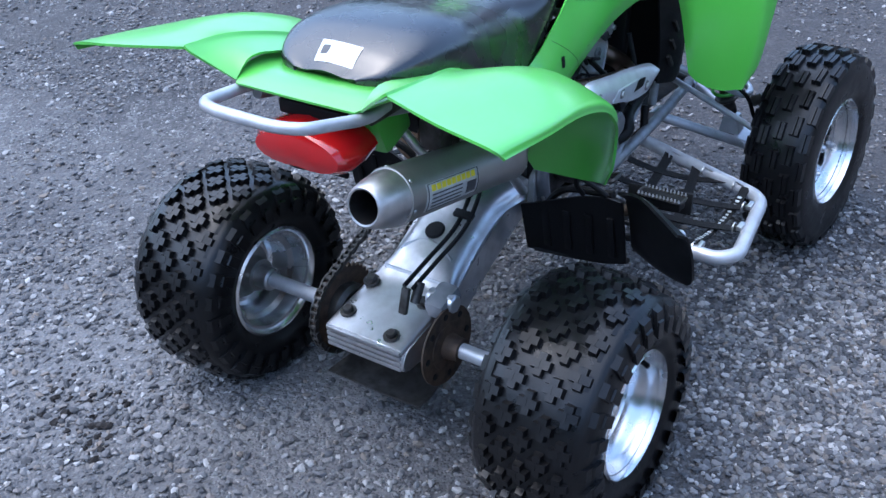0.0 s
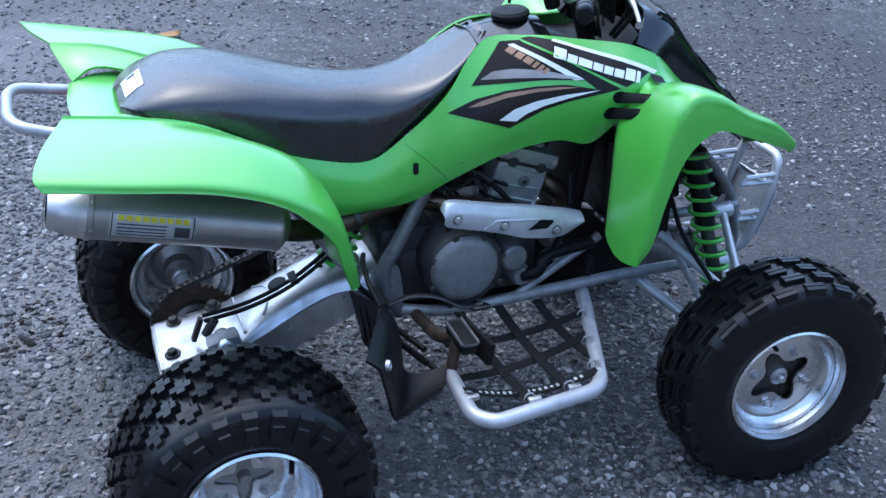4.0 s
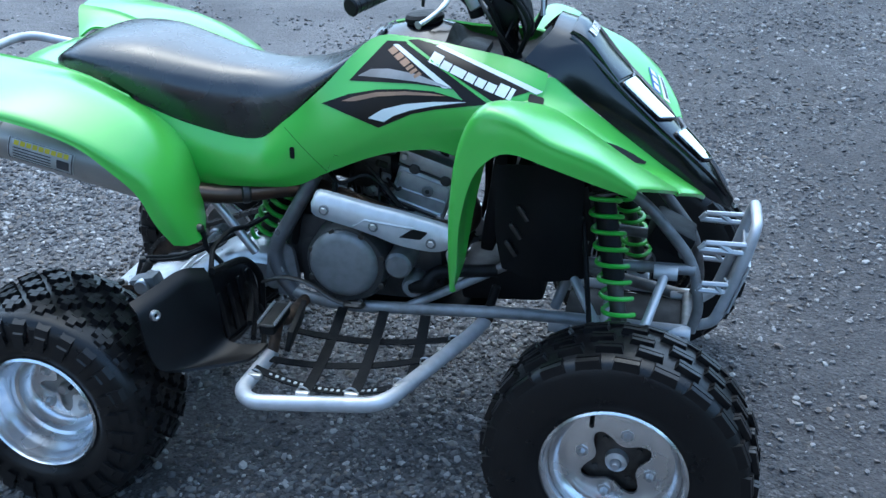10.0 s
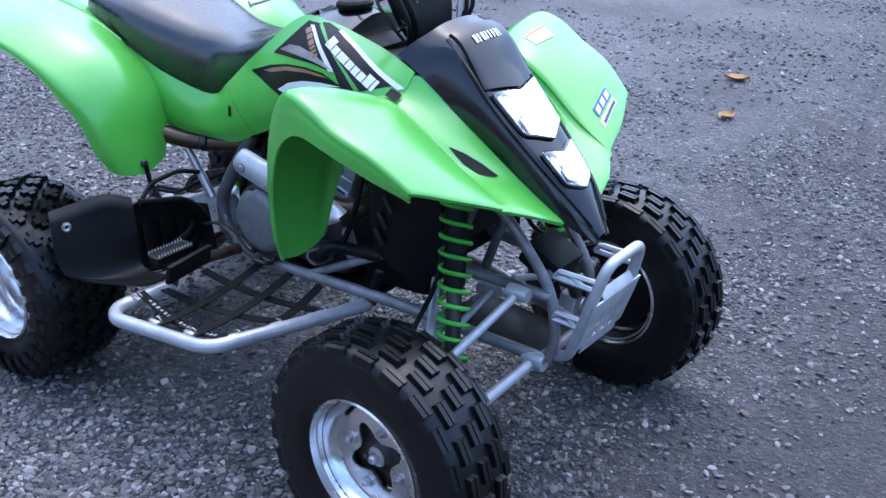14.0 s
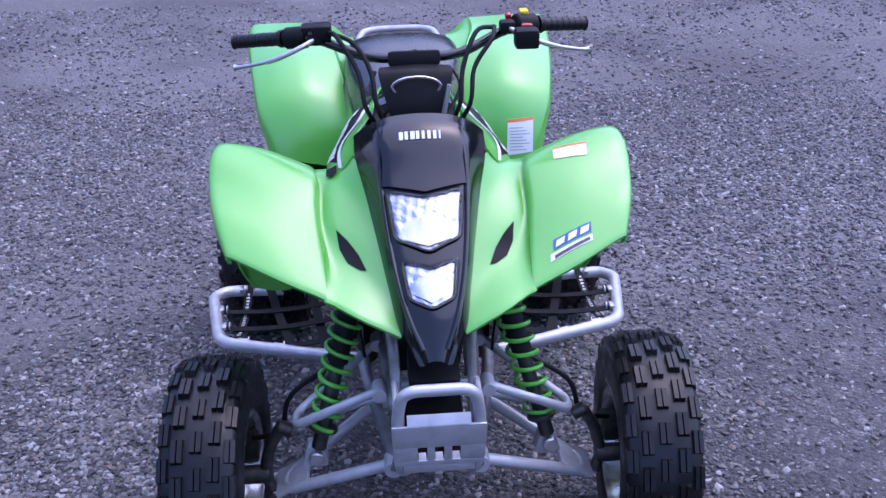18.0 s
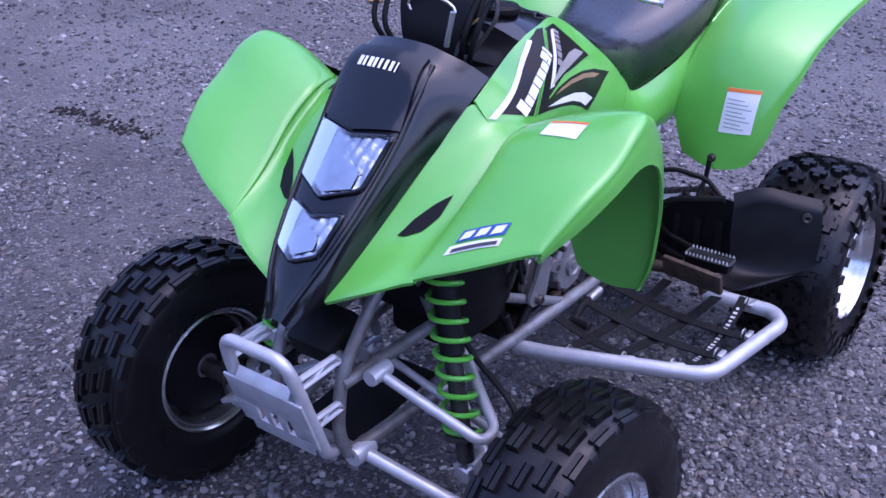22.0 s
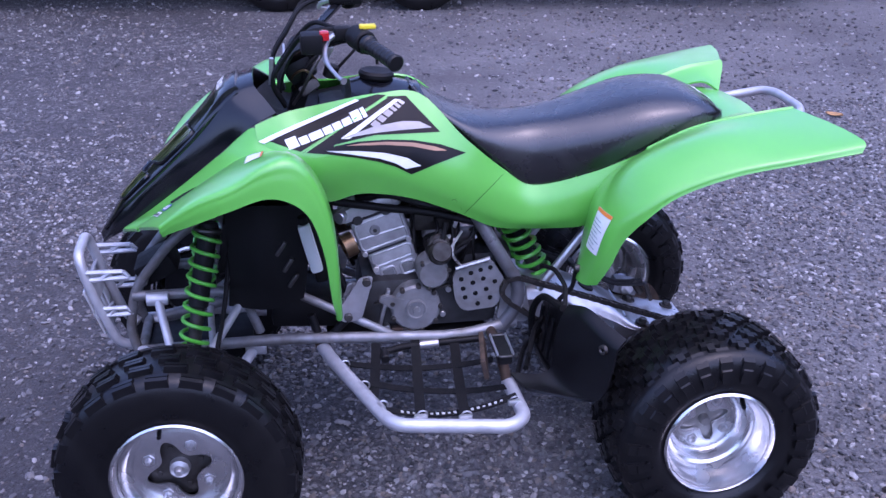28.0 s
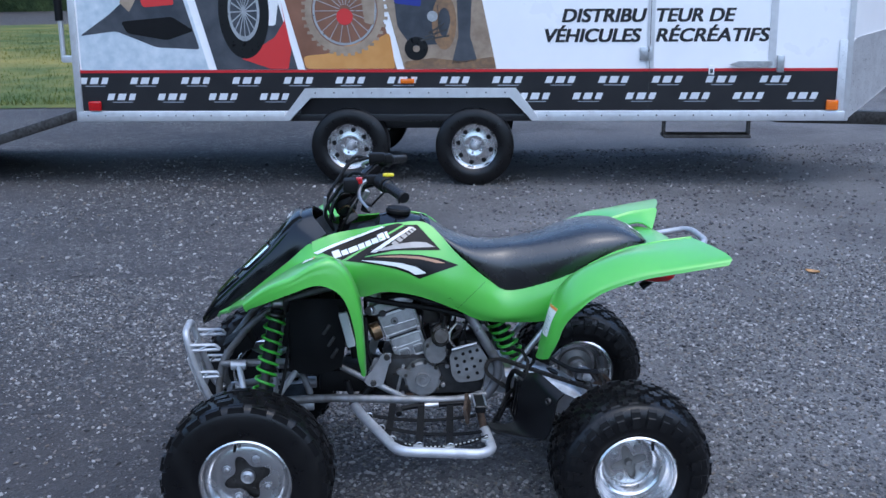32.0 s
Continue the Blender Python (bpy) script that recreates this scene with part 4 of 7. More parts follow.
def shock(top, low, r, turns, wire):
    a, b = Vector(top), Vector(low)
    d = (b - a).normalized()
    body = part("shock_absorber", rod(a + d * 0.02, a + d * ((b - a).length * 0.50), r * 0.72, 16), MATT, quad, "front shock absorber with lime green coil spring")
    part("shaft", rod(a + d * ((b - a).length * 0.48), b - d * 0.02, r * 0.52, 14), STEEL, body)
    part("spring", coil(a + d * 0.045, b - d * 0.075, r, turns, wire), SPRING, body, "lime green coil spring")
    for p, q in ((a + d * 0.035, a + d * 0.047), (b - d * 0.078, b - d * 0.066)):
        part("spring_seat", rod(p, q, r * 1.05, 18), STEEL, body)
    part("eye", rod(a - Vector((0.018, 0, 0)), a + Vector((0.018, 0, 0)), 0.018, 14), ALU, body)
    part("eye", rod(b - Vector((0.018, 0, 0)), b + Vector((0.018, 0, 0)), 0.018, 14), ALU, body)
    return body


for s in (1, -1):
    shock((1.155, 0.150 * s, 0.735), (1.243, 0.268 * s, 0.300), 0.033, 9.5, 0.0052)
shock((0.42, 0.0, 0.66), (0.27, 0.0, 0.37), 0.036, 7, 0.0062)

# bumper
bar = part("bumper", tube(fillet([(1.385, 0.066, 0.352), (1.420, 0.080, 0.372), (1.456, 0.085, 0.480), (1.474, 0.084, 0.545), (1.490, 0.072, 0.612), (1.491, -0.072, 0.612), (1.474, -0.084, 0.545), (1.456, -0.085, 0.480), (1.420, -0.080, 0.372), (1.385, -0.066, 0.352)], 0.055, 7), 0.0125, 12), SILVER, quad, "silver tubular front bumper with a slotted plate")
bm = bmesh.new()
PLATE = pose(1.461, 0, 0.45, 0, 17, 0) @ Matrix.Rotation(math.pi / 2, 4, "Z")
for x0, x1, z0, z1 in ((-0.096, 0.096, 0.012, 0.078), (-0.094, 0.094, -0.048, -0.032), (-0.095, -0.045, -0.032, 0.012), (0.044, 0.095, -0.032, 0.012), (-0.025, -0.010, -0.032, 0.012), (0.010, 0.026, -0.032, 0.012), (-0.074, 0.074, -0.070, -0.048)):
    block_into(bm, (x1 - x0, 0.005, z1 - z0), PLATE @ Matrix.Translation(((x0 + x1) / 2, 0, (z0 + z1) / 2)), 0.001)
plate = part("skid_plate", bm, SILVER, bar)
for k in (-0.035, 0.0, 0.035):
    part("tab", block((0.016, 0.016, 0.004), PLATE @ Matrix.Translation((k, 0.008, -0.030)) @ Matrix.Rotation(radians(20), 4, "X"), 0.001), SILVER, plate)
part("lip", block((0.130, 0.005, 0.024), PLATE @ Matrix.Translation((0, 0.009, 0.085)) @ Matrix.Rotation(radians(-52), 4, "X"), 0.001), SILVER, plate)
for s in (1, -1):
    for z, e in ((0.555, 0.0), (0.455, -0.012)):
        tri = [(1.372, z - 0.002), (1.385, z + 0.014), (1.472 + e, z + 0.016), (1.472 + e, z - 0.004)]
        b2 = bmesh.new()
        for (x0, z0), (x1, z1) in zip(tri, tri[1:] + tri[:1]):
            tube_into(b2, [(x0, 0.086 * s, z0), (x1, 0.086 * s, z1)], 0.0062, 6)
        tube_into(b2, [(1.415, 0.086 * s, z + 0.014), (1.44 + e, 0.086 * s, z - 0.003)], 0.0062, 6)
        part("bracket", b2, SILVER, bar)

# ---------------------------------------------------------------- nerf bars, pegs and heel guards
for s in (1, -1):
    loop = fillet([(0.905, 0.150 * s, 0.352), (0.885, 0.215 * s, 0.348), (0.765, 0.535 * s, 0.345), (0.50, 0.580 * s, 0.345), (0.462, 0.545 * s, 0.345), (0.470, 0.385 * s, 0.345)], 0.045, 6)
    nerf = part("nerf_bar", tube(loop, 0.0165, 14), SILVER, quad, "silver tubular foot guard with a strap net")
    part("clamp", rod((0.905, 0.15 * s, 0.352), (0.93, 0.14 * s, 0.44), 0.011), MATT, nerf)
    part("end_clamp", rod((0.905, 0.152 * s, 0.352), (0.905, 0.128 * s, 0.372), 0.019), RUST, nerf)

    def strap(a, b, sag, w=0.024, mat=STRAP, label="", name="strap"):
        a, b = Vector(a), Vector(b)
        side = (b - a).cross(Vector((0, 0, 1))).normalized() * w * 0.5
        rows = []
        for i in range(9):
            t = i / 8
            p = a.lerp(b, t) - Vector((0, 0, sag * 4 * t * (1 - t)))
            rows.append([p - side, p + side])
        return part(name, shell(rows, 0.0025), mat, nerf, label)

    for x, yo in ((0.80, 0.43), (0.70, 0.535), (0.60, 0.555)):
        strap((x - 0.03, 0.175 * s, 0.362), (x, yo * s, 0.35), 0.018)
    strap((0.475, 0.42 * s, 0.352), (0.835, 0.335 * s, 0.352), 0.022)
    strap((0.49, 0.30 * s, 0.36), (0.875, 0.245 * s, 0.356), 0.022)
    pale = strap((0.468, 0.478 * s, 0.362), (0.775, 0.488 * s, 0.358), 0.030, 0.022, STRAP, "black strap with pale printed marks", "printed_strap")
    for i in range(18):
        t = 0.12 + 0.76 * i / 17
        p = Vector((0.468, 0.478 * s, 0.362)).lerp(Vector((0.775, 0.488 * s, 0.358)), t) - Vector((0, 0, 0.030 * 4 * t * (1 - t) - 0.0035))
        part("print", block((0.0066, 0.009 if i % 3 else 0.006, 0.001), Matrix.Translation(p) @ Matrix.Rotation(math.atan(0.39 * (1 - 2 * t)), 4, "Y"), 0), LABEL, pale)
    for x, y in ((0.86, 0.268), (0.82, 0.375), (0.785, 0.47), (0.70, 0.528), (0.60, 0.545), (0.478, 0.50)):
        part("tab", block((0.030, 0.012, 0.012), pose(x, y * s, 0.357, 0, 0, -68 * s if x > 0.75 else 0), 0.003), ALU, nerf)
        part("ring", tube([(x + 0.012 * math.cos(q) - 0.005, (y - 0.014) * s, 0.352 + 0.012 * math.sin(q)) for q in (2 * math.pi * k / 12 for k in range(12))], 0.0022, 6, True), ALU, nerf)

    peg = part("foot_peg", block((0.034, 0.105, 0.026), pose(0.489, 0.395 * s, 0.440), 0.006), MATT, quad, "worn serrated steel foot peg")
    part("peg_frame", tube(fillet([(0.471, 0.343 * s, 0.452), (0.471, 0.450 * s, 0.452), (0.508, 0.450 * s, 0.452), (0.508, 0.343 * s, 0.452)], 0.010, 3, True), 0.0032, 6, True), STEEL, peg)
    for x in (0.471, 0.508):
        bm = bmesh.new()
        for k in range(12):
            lathe_into(bm, [(0.0034, 0), (0.0012, 0.007), (0, 0.0075)], aim((x, (0.348 + 0.0088 * k) * s, 0.4535), (0, 0, 1)), 4)
        part("teeth_row", bm, ALU, peg)
    part("peg_bracket", block((0.012, 0.15, 0.05), pose(0.528, 0.375 * s, 0.418, 0, 12, -8 * s), 0.003), RUST if s > 0 else MATT, peg, "rusty bracket plate" if s > 0 else "black bracket plate")
    part("peg_post", tube(fillet([(0.49, 0.37 * s, 0.43), (0.475, 0.30 * s, 0.385), (0.47, 0.16 * s, 0.365)], 0.03), 0.014, 10), RUST, peg)
    part("peg_foot", rod((0.472, 0.385 * s, 0.345), (0.488, 0.375 * s, 0.425), 0.013), RUST, peg)

    G = [
        [(0.232, 0.545 * s, 0.522), (0.262, 0.49 * s, 0.537), (0.292, 0.43 * s, 0.550), (0.318, 0.37 * s, 0.530)],
        [(0.250, 0.556 * s, 0.510), (0.280, 0.50 * s, 0.521), (0.308, 0.44 * s, 0.533), (0.334, 0.38 * s, 0.514)],
        [(0.257, 0.560 * s, 0.497), (0.286, 0.502 * s, 0.503), (0.313, 0.441 * s, 0.510), (0.341, 0.381 * s, 0.498)],
        [(0.268, 0.566 * s, 0.450), (0.298, 0.505 * s, 0.450), (0.325, 0.445 * s, 0.450), (0.352, 0.385 * s, 0.450)],
        [(0.285, 0.562 * s, 0.388), (0.310, 0.510 * s, 0.378), (0.335, 0.450 * s, 0.374), (0.360, 0.390 * s, 0.380)],
        [(0.318, 0.530 * s, 0.362), (0.340, 0.495 * s, 0.352), (0.366, 0.446 * s, 0.350), (0.395, 0.392 * s, 0.360)],
        [(0.425, 0.468 * s, 0.360), (0.438, 0.445 * s, 0.354), (0.450, 0.415 * s, 0.356), (0.464, 0.386 * s, 0.366)],
    ]
    guard = part("heel_guard", skin(G, 0.006, 5, 5, s < 0), SATIN, quad, "black plastic heel guard before the rear tyre")
    part("bolt", lathe([(0.004, 0.002), (0.007, 0.005), (0.011, 0.004), (0.012, -0.004)], aim((0.283, 0.534 * s, 0.497), (0.89, 0.45 * s, 0.1)), 14), STEEL if s > 0 else ALU, guard)
    flap = [(0.13, 0.440, 0.312), (0.20, 0.468, 0.315), (0.28, 0.500, 0.322), (0.34, 0.514, 0.332), (0.384, 0.512, 0.345)]
    part("mud_flap", skin([[(x + 0.012 * k, y * s, a + (b - a) * k / 2) for y, a, b in flap] for k, x in enumerate((0.322, 0.324, 0.326))], 0.005, 3, 3, s < 0), SATIN, guard)
    for k in range(4):
        y = 0.190 + 0.054 * k
        for dx in (0.008, -0.008):
            part("slat", block((0.006, 0.018, 0.110), pose(0.339 + dx, y * s, 0.392 + 0.006 * k, 0, -8, 0), 0.002), SATIN, guard)
    for z, x in ((0.378, 0.378), (0.358, 0.400), (0.415, 0.372)):
        part("rail", tube(fillet([(x - 0.03, 0.20 * s, z), (x, 0.24 * s, z - 0.004), (x + 0.045, 0.37 * s, z - 0.008)], 0.02), 0.0065, 8), MATT, guard)
    part("lip", tube(fillet([(0.348, 0.15 * s, 0.314), (0.352, 0.28 * s, 0.324), (0.356, 0.384 * s, 0.347)], 0.03), 0.007, 8), SATIN, guard)
    part("rib", tube(fillet([(0.332, 0.355 * s, 0.518), (0.352, 0.22 * s, 0.492), (0.366, 0.165 * s, 0.42), (0.360, 0.165 * s, 0.33)], 0.05), 0.009, 8), MATT, guard)
    part("hanger", tube(fillet([(0.325, 0.345 * s, 0.515), (0.312, 0.30 * s, 0.548), (0.322, 0.22 * s, 0.560), (0.34, 0.165 * s, 0.545)], 0.02), 0.006, 8), MATT, guard)
    part("fender_stay", tube(fillet([(0.285, 0.29 * s, 0.595), (0.292, 0.287 * s, 0.54), (0.325, 0.285 * s, 0.505)], 0.01), 0.006, 8), MATT, quad)
    part("fender_bolt", lathe([(0, 0.006), (0.007, 0.005), (0.010, 0.0), (0.010, -0.006)], aim((0.286, 0.293 * s, 0.592), (1, 0, 0.2)), 12), STEEL, quad)
    part("pedal", tube(fillet([(0.378, 0.19 * s, 0.418), (0.440, 0.20 * s, 0.444), (0.504, 0.205 * s, 0.433), (0.560, 0.21 * s, 0.398), (0.600, 0.21 * s, 0.392)], 0.03), 0.0075, 8, flat=0.6), STEEL, quad, "worn steel brake pedal") and part("pedal_pad", tube(fillet([(0.588, 0.19 * s, 0.384), (0.628, 0.19 * s, 0.384), (0.628, 0.225 * s, 0.396), (0.588, 0.225 * s, 0.396)], 0.01, 3, True), 0.0055, 6, True), STEEL, quad) if s < 0 else None

# ---------------------------------------------------------------- engine
eng = part("engine", block((0.36, 0.22, 0.15), pose(0.62, 0, 0.435), 0.035), ENGDARK, quad, "grey engine block with round side covers")
part("air_duct", block((0.034, 0.18, 0.25), pose(0.912, 0.0, 0.625, 0, 8, 0), 0.012), MATT, quad, "black duct behind the radiator")
part("front_guard", block((0.20, 0.17, 0.085), pose(0.93, 0, 0.415, 0, -4, 0), 0.02), MATT, quad, "dark plate between the lower frame tubes")
part("crankcase_rear", block((0.14, 0.20, 0.17), pose(0.47, 0, 0.48), 0.03), ENGDARK, eng)
LEAN = pose(0.735, 0, 0.585, 0, 18, 0)


def on_engine(x0, x1, z0, z1, half, bevel, name, mat, label=""):
    """A casting set on the leaning axis of the cylinder."""
    return part(name, block((x1 - x0, 2 * half, z1 - z0), LEAN @ Matrix.Translation(((x0 + x1) / 2, 0, (z0 + z1) / 2)), bevel), mat, eng, label)


def rib_frame(x0, x1, z0, z1, y, r, name, mat):
    """A raised casting rib round a panel on the engine's side."""
    return part(name, tube(fillet([LEAN @ Vector((x, y, z)) for x, z in ((x0, z0), (x1, z0), (x1, z1), (x0, z1))], 0.010, 3, True), r, 6, True), mat, eng)


on_engine(-0.074, 0.048, -0.105, -0.004, 0.078, 0.012, "cylinder", HEAD, "cast aluminium cylinder")
on_engine(-0.078, 0.052, -0.004, 0.002, 0.080, 0.001, "gasket", ENGDARK)
on_engine(-0.077, 0.058, 0.002, 0.094, 0.086, 0.010, "cylinder_head", HEAD, "cast aluminium cylinder head")
on_engine(-0.080, 0.066, 0.094, 0.098, 0.088, 0.001, "gasket", ENGDARK)
on_engine(-0.084, 0.076, 0.098, 0.136, 0.089, 0.012, "head_cover", HEAD, "grey cylinder head cover")
on_engine(-0.050, 0.045, 0.134, 0.148, 0.050, 0.006, "cover_boss", HEAD)
for s in (1, -1):
    y = 0.089 * s
    for dx in (-0.040, 0.036):
        part("half_plug", rod(LEAN @ Vector((dx, 0.080 * s, 0.098)), LEAN @ Vector((dx, 0.0905 * s, 0.098)), 0.013, 18), ENGDARK, eng)
    part("cover_plug", rod(LEAN @ Vector((0.004, 0.082 * s, 0.058)), LEAN @ Vector((0.004, 0.092 * s, 0.058)), 0.014, 18), ENGINE, eng)
    part("plug_socket", rod(LEAN @ Vector((0.004, 0.090 * s, 0.058)), LEAN @ Vector((0.004, 0.0928 * s, 0.058)), 0.006, 6), ENGDARK, eng)
    rib_frame(-0.070, 0.052, 0.012, 0.086, 0.086 * s, 0.0034, "casting_rib", HEAD)
    part("casting_rib", tube([LEAN @ Vector((-0.070, 0.087 * s, 0.040)), LEAN @ Vector((0.050, 0.087 * s, 0.046))], 0.003, 6), HEAD, eng)
    rib_frame(-0.066, 0.040, -0.044, -0.010, 0.078 * s, 0.0032, "casting_rib", HEAD)
    for k in range(2):
        x0 = -0.060 + 0.052 * k
        rib_frame(x0, x0 + 0.038, -0.090, -0.056, 0.078 * s, 0.0036, "casting_window", HEAD)
        part("window_floor", block((0.028, 0.003, 0.024), LEAN @ Matrix.Translation((x0 + 0.019, 0.0785 * s, -0.073)), 0.001), ENGINE, eng)
    for dx, dz in ((-0.070, 0.120), (0.062, 0.120), (-0.068, 0.006), (0.050, 0.006), (-0.064, -0.098), (0.040, -0.098)):
        part("bolt", rod(LEAN @ Vector((dx, 0.076 * s, dz)), LEAN @ Vector((dx, 0.096 * s, dz)), 0.0075, 8), ALU, eng)
part("thermostat", rod(LEAN @ Vector((0.052, 0.060, 0.118)), LEAN @ Vector((0.078, 0.094, 0.124)), 0.017, 16), ALU, eng)
part("intake_stub", rod(LEAN @ Vector((-0.075, 0.0, 0.05)), LEAN @ Vector((-0.120, 0.0, 0.055)), 0.030, 18), MATT, eng)
for k, (x, y, z) in enumerate(((-0.094, -0.060, 0.040), (-0.108, -0.072, 0.074), (-0.100, -0.050, 0.104), (-0.098, 0.064, 0.070), (-0.112, 0.050, 0.104))):
    part("fitting", rod(LEAN @ Vector((x, y, z)), LEAN @ Vector((x - 0.018, y * 1.25, z + 0.006)), 0.010 - 0.001 * k, 10), ALU if k % 2 == 0 else STEEL, eng)
# right side
part("clutch_case", lathe([(0, 0.03), (0.090, 0.03), (0.097, 0.02), (0.100, -0.06), (0, -0.06)], aim((0.583, -0.150, 0.478), (0, -1, 0)), 40), ENGDARK, eng)
part("clutch_cover", lathe([(0, 0.036), (0.062, 0.036), (0.075, 0.032), (0.083, 0.021), (0.084, 0.0)], aim((0.578, -0.160, 0.481), (0, -1, 0)), 40), ENGINE, eng, "round grey clutch cover")
for k in range(8):
    q = math.radians(20 + 45 * k)
    part("bolt", rod((0.585 + 0.091 * math.cos(q), -0.160, 0.472 + 0.091 * math.sin(q)), (0.585 + 0.091 * math.cos(q), -0.186, 0.472 + 0.091 * math.sin(q)), 0.0075, 8), STEEL, eng)
part("oil_filter_cover", lathe([(0, 0.03), (0.026, 0.03), (0.032, 0.024), (0.034, -0.05)], aim((0.706, -0.150, 0.485), (0, -1, 0)), 24), ENGINE, eng)
part("water_pump", lathe([(0, 0.03), (0.020, 0.03), (0.026, 0.022), (0.03, -0.06)], aim((0.735, -0.135, 0.425), (0, -1, 0)), 20), ENGINE, eng)
part("pump_pipe", tube(catmull([(0.735, -0.155, 0.425), (0.77, -0.17, 0.44), (0.80, -0.155, 0.47), (0.93, -0.13, 0.475)], 5), 0.016, 10), MATT, eng, "black coolant hose")
SHIELD = [[(x, -0.178, a), (x, -0.190, a - 0.004), (x, -0.200, b), (x, -0.203, (b + c) / 2), (x, -0.199, c)] for x, a, b, c in ((0.517, 0.640, 0.632, 0.614), (0.533, 0.657, 0.640, 0.603), (0.607, 0.643, 0.624, 0.585), (0.660, 0.632, 0.612, 0.570), (0.719, 0.622, 0.600, 0.551), (0.800, 0.604, 0.582, 0.543), (0.840, 0.594, 0.578, 0.560), (0.863, 0.586, 0.578, 0.574))]
shield = part("heat_shield", skin(SHIELD, 0.004, 4, 4), SILVER, quad, "silver heat shield over the exhaust pipe")
for x, z in ((0.546, 0.622), (0.660, 0.592), (0.792, 0.563)):
    part("washer", rod((x, -0.200, z), (x, -0.208, z), 0.013, 16), ENGINE, shield)
    part("bolt", rod((x, -0.207, z), (x, -0.212, z), 0.008, 6), ALU, shield)
part("slot", prism(round_outline([(0.718, 0.572), (0.750, 0.594), (0.785, 0.588), (0.768, 0.570)], 0.004), pose(0, -0.2075, 0), 0.005), MATT, shield)
part("fold", tube([(0.612, -0.203, 0.588), (0.640, -0.205, 0.606), (0.752, -0.203, 0.594)], 0.0035, 6), SILVER, shield)
header = part("exhaust_pipe", tube(catmull([(0.79, -0.030, 0.63), (0.845, -0.05, 0.605), (0.858, -0.10, 0.580), (0.81, -0.145, 0.572), (0.70, -0.160, 0.598), (0.59, -0.130, 0.615), (0.50, -0.085, 0.622), (0.41, -0.085, 0.618), (0.29, -0.145, 0.616), (0.19, -0.200, 0.642), (0.12, -0.205, 0.665)], 6), 0.0235, 14), PIPE, quad, "heat-stained brown exhaust pipe")
part("pipe_clamp", rod((0.318, -0.132, 0.616), (0.338, -0.122, 0.616), 0.0265, 14), STEEL, header)
# left side
part("stator_cover", lathe([(0, 0.012), (0.008, 0.012), (0.010, 0.008), (0.020, 0.008), (0.022, 0.012), (0.026, 0.012), (0.028, 0.004), (0.058, 0.002), (0.064, -0.004), (0.067, -0.06), (0, -0.06)], aim((0.662, 0.140, 0.436), (0, 1, 0)), 40), ENGINE, eng, "round grey generator cover")
part("starter_gear_cover", lathe([(0, 0.004), (0.035, 0.004), (0.040, -0.002), (0.042, -0.06), (0, -0.06)], aim((0.617, 0.150, 0.535), (0, 1, 0)), 32), ENGINE, eng)
part("starter_motor", rod((0.60, 0.03, 0.575), (0.60, 0.155, 0.590), 0.030, 18), STEEL, eng)
part("cover_arm", prism(round_outline([(0.745, 0.48), (0.76, 0.465), (0.66, 0.40), (0.64, 0.45)], 0.01), pose(0, 0.128, 0), 0.016, 0.003), ENGINE, eng)
scover = part("sprocket_cover", prism(round_outline([(0.568, 0.515), (0.553, 0.545), (0.466, 0.560), (0.430, 0.500), (0.450, 0.428), (0.540, 0.420), (0.560, 0.450)], 0.012), pose(0, 0.132, 0), 0.012, 0.003), FRAME, eng, "grey cover plate with drilled holes")
part("cover_bar", rod((0.561, 0.150, 0.546), (0.472, 0.150, 0.568), 0.006, 8), ALU, scover)
for i, (x, z) in enumerate(((0.545, 0.512), (0.520, 0.528), (0.495, 0.535), (0.470, 0.540), (0.540, 0.485), (0.515, 0.500), (0.488, 0.510), (0.535, 0.460), (0.508, 0.470), (0.480, 0.480), (0.502, 0.440), (0.470, 0.455), (0.458, 0.500))):
    part("hole", rod((x, 0.1435, z), (x, 0.1455, z), 0.0065, 10), MATT, scover)
part("frame_lug", prism(round_outline([(-0.018, -0.03), (0.018, -0.02), (0.012, 0.05), (-0.012, 0.05)], 0.01), pose(0.835, 0.125, 0.47, 0, -18, 0), 0.014, 0.002), ALU, quad, "bright engine mounting bracket")
part("frame_lug", prism(round_outline([(-0.018, -0.03), (0.018, -0.02), (0.012, 0.05), (-0.012, 0.05)], 0.01), pose(0.835, -0.139, 0.47, 0, -18, 0), 0.014, 0.002), ALU, quad, "bright engine mounting bracket")
part("damper", rod((0.885, 0.145, 0.375), (0.825, 0.145, 0.44), 0.011), MATT, quad)
part("pivot_plate", prism(round_outline([(-0.045, -0.06), (0.045, -0.05), (0.03, 0.06), (-0.03, 0.06)], 0.02), pose(0.405, 0.118, 0.43), 0.016, 0.003), FRAME, quad)
part("pivot_plate", prism(round_outline([(-0.045, -0.06), (0.045, -0.05), (0.03, 0.06), (-0.03, 0.06)], 0.02), pose(0.405, -0.134, 0.43), 0.016, 0.003), FRAME, quad)
for s in (1, -1):
    part("pivot_bolt", rod((0.40, 0.13 * s, 0.43), (0.40, 0.152 * s, 0.43), 0.017, 8), ALU, quad)
part("carburettor", block((0.11, 0.09, 0.09), pose(0.605, 0.01, 0.655), 0.02), STEEL, quad)
part("carburettor_bowl", rod((0.60, 0.02, 0.58), (0.60, 0.02, 0.62), 0.03), ALU, quad)
# two black sheets added to stand in for the shade round the engine
part("gap_filler", block((0.016, 0.22, 0.24), pose(0.455, 0, 0.60, 0, 12, 0), 0.006), MATT, quad, "black sheet added behind the engine to darken the gap")
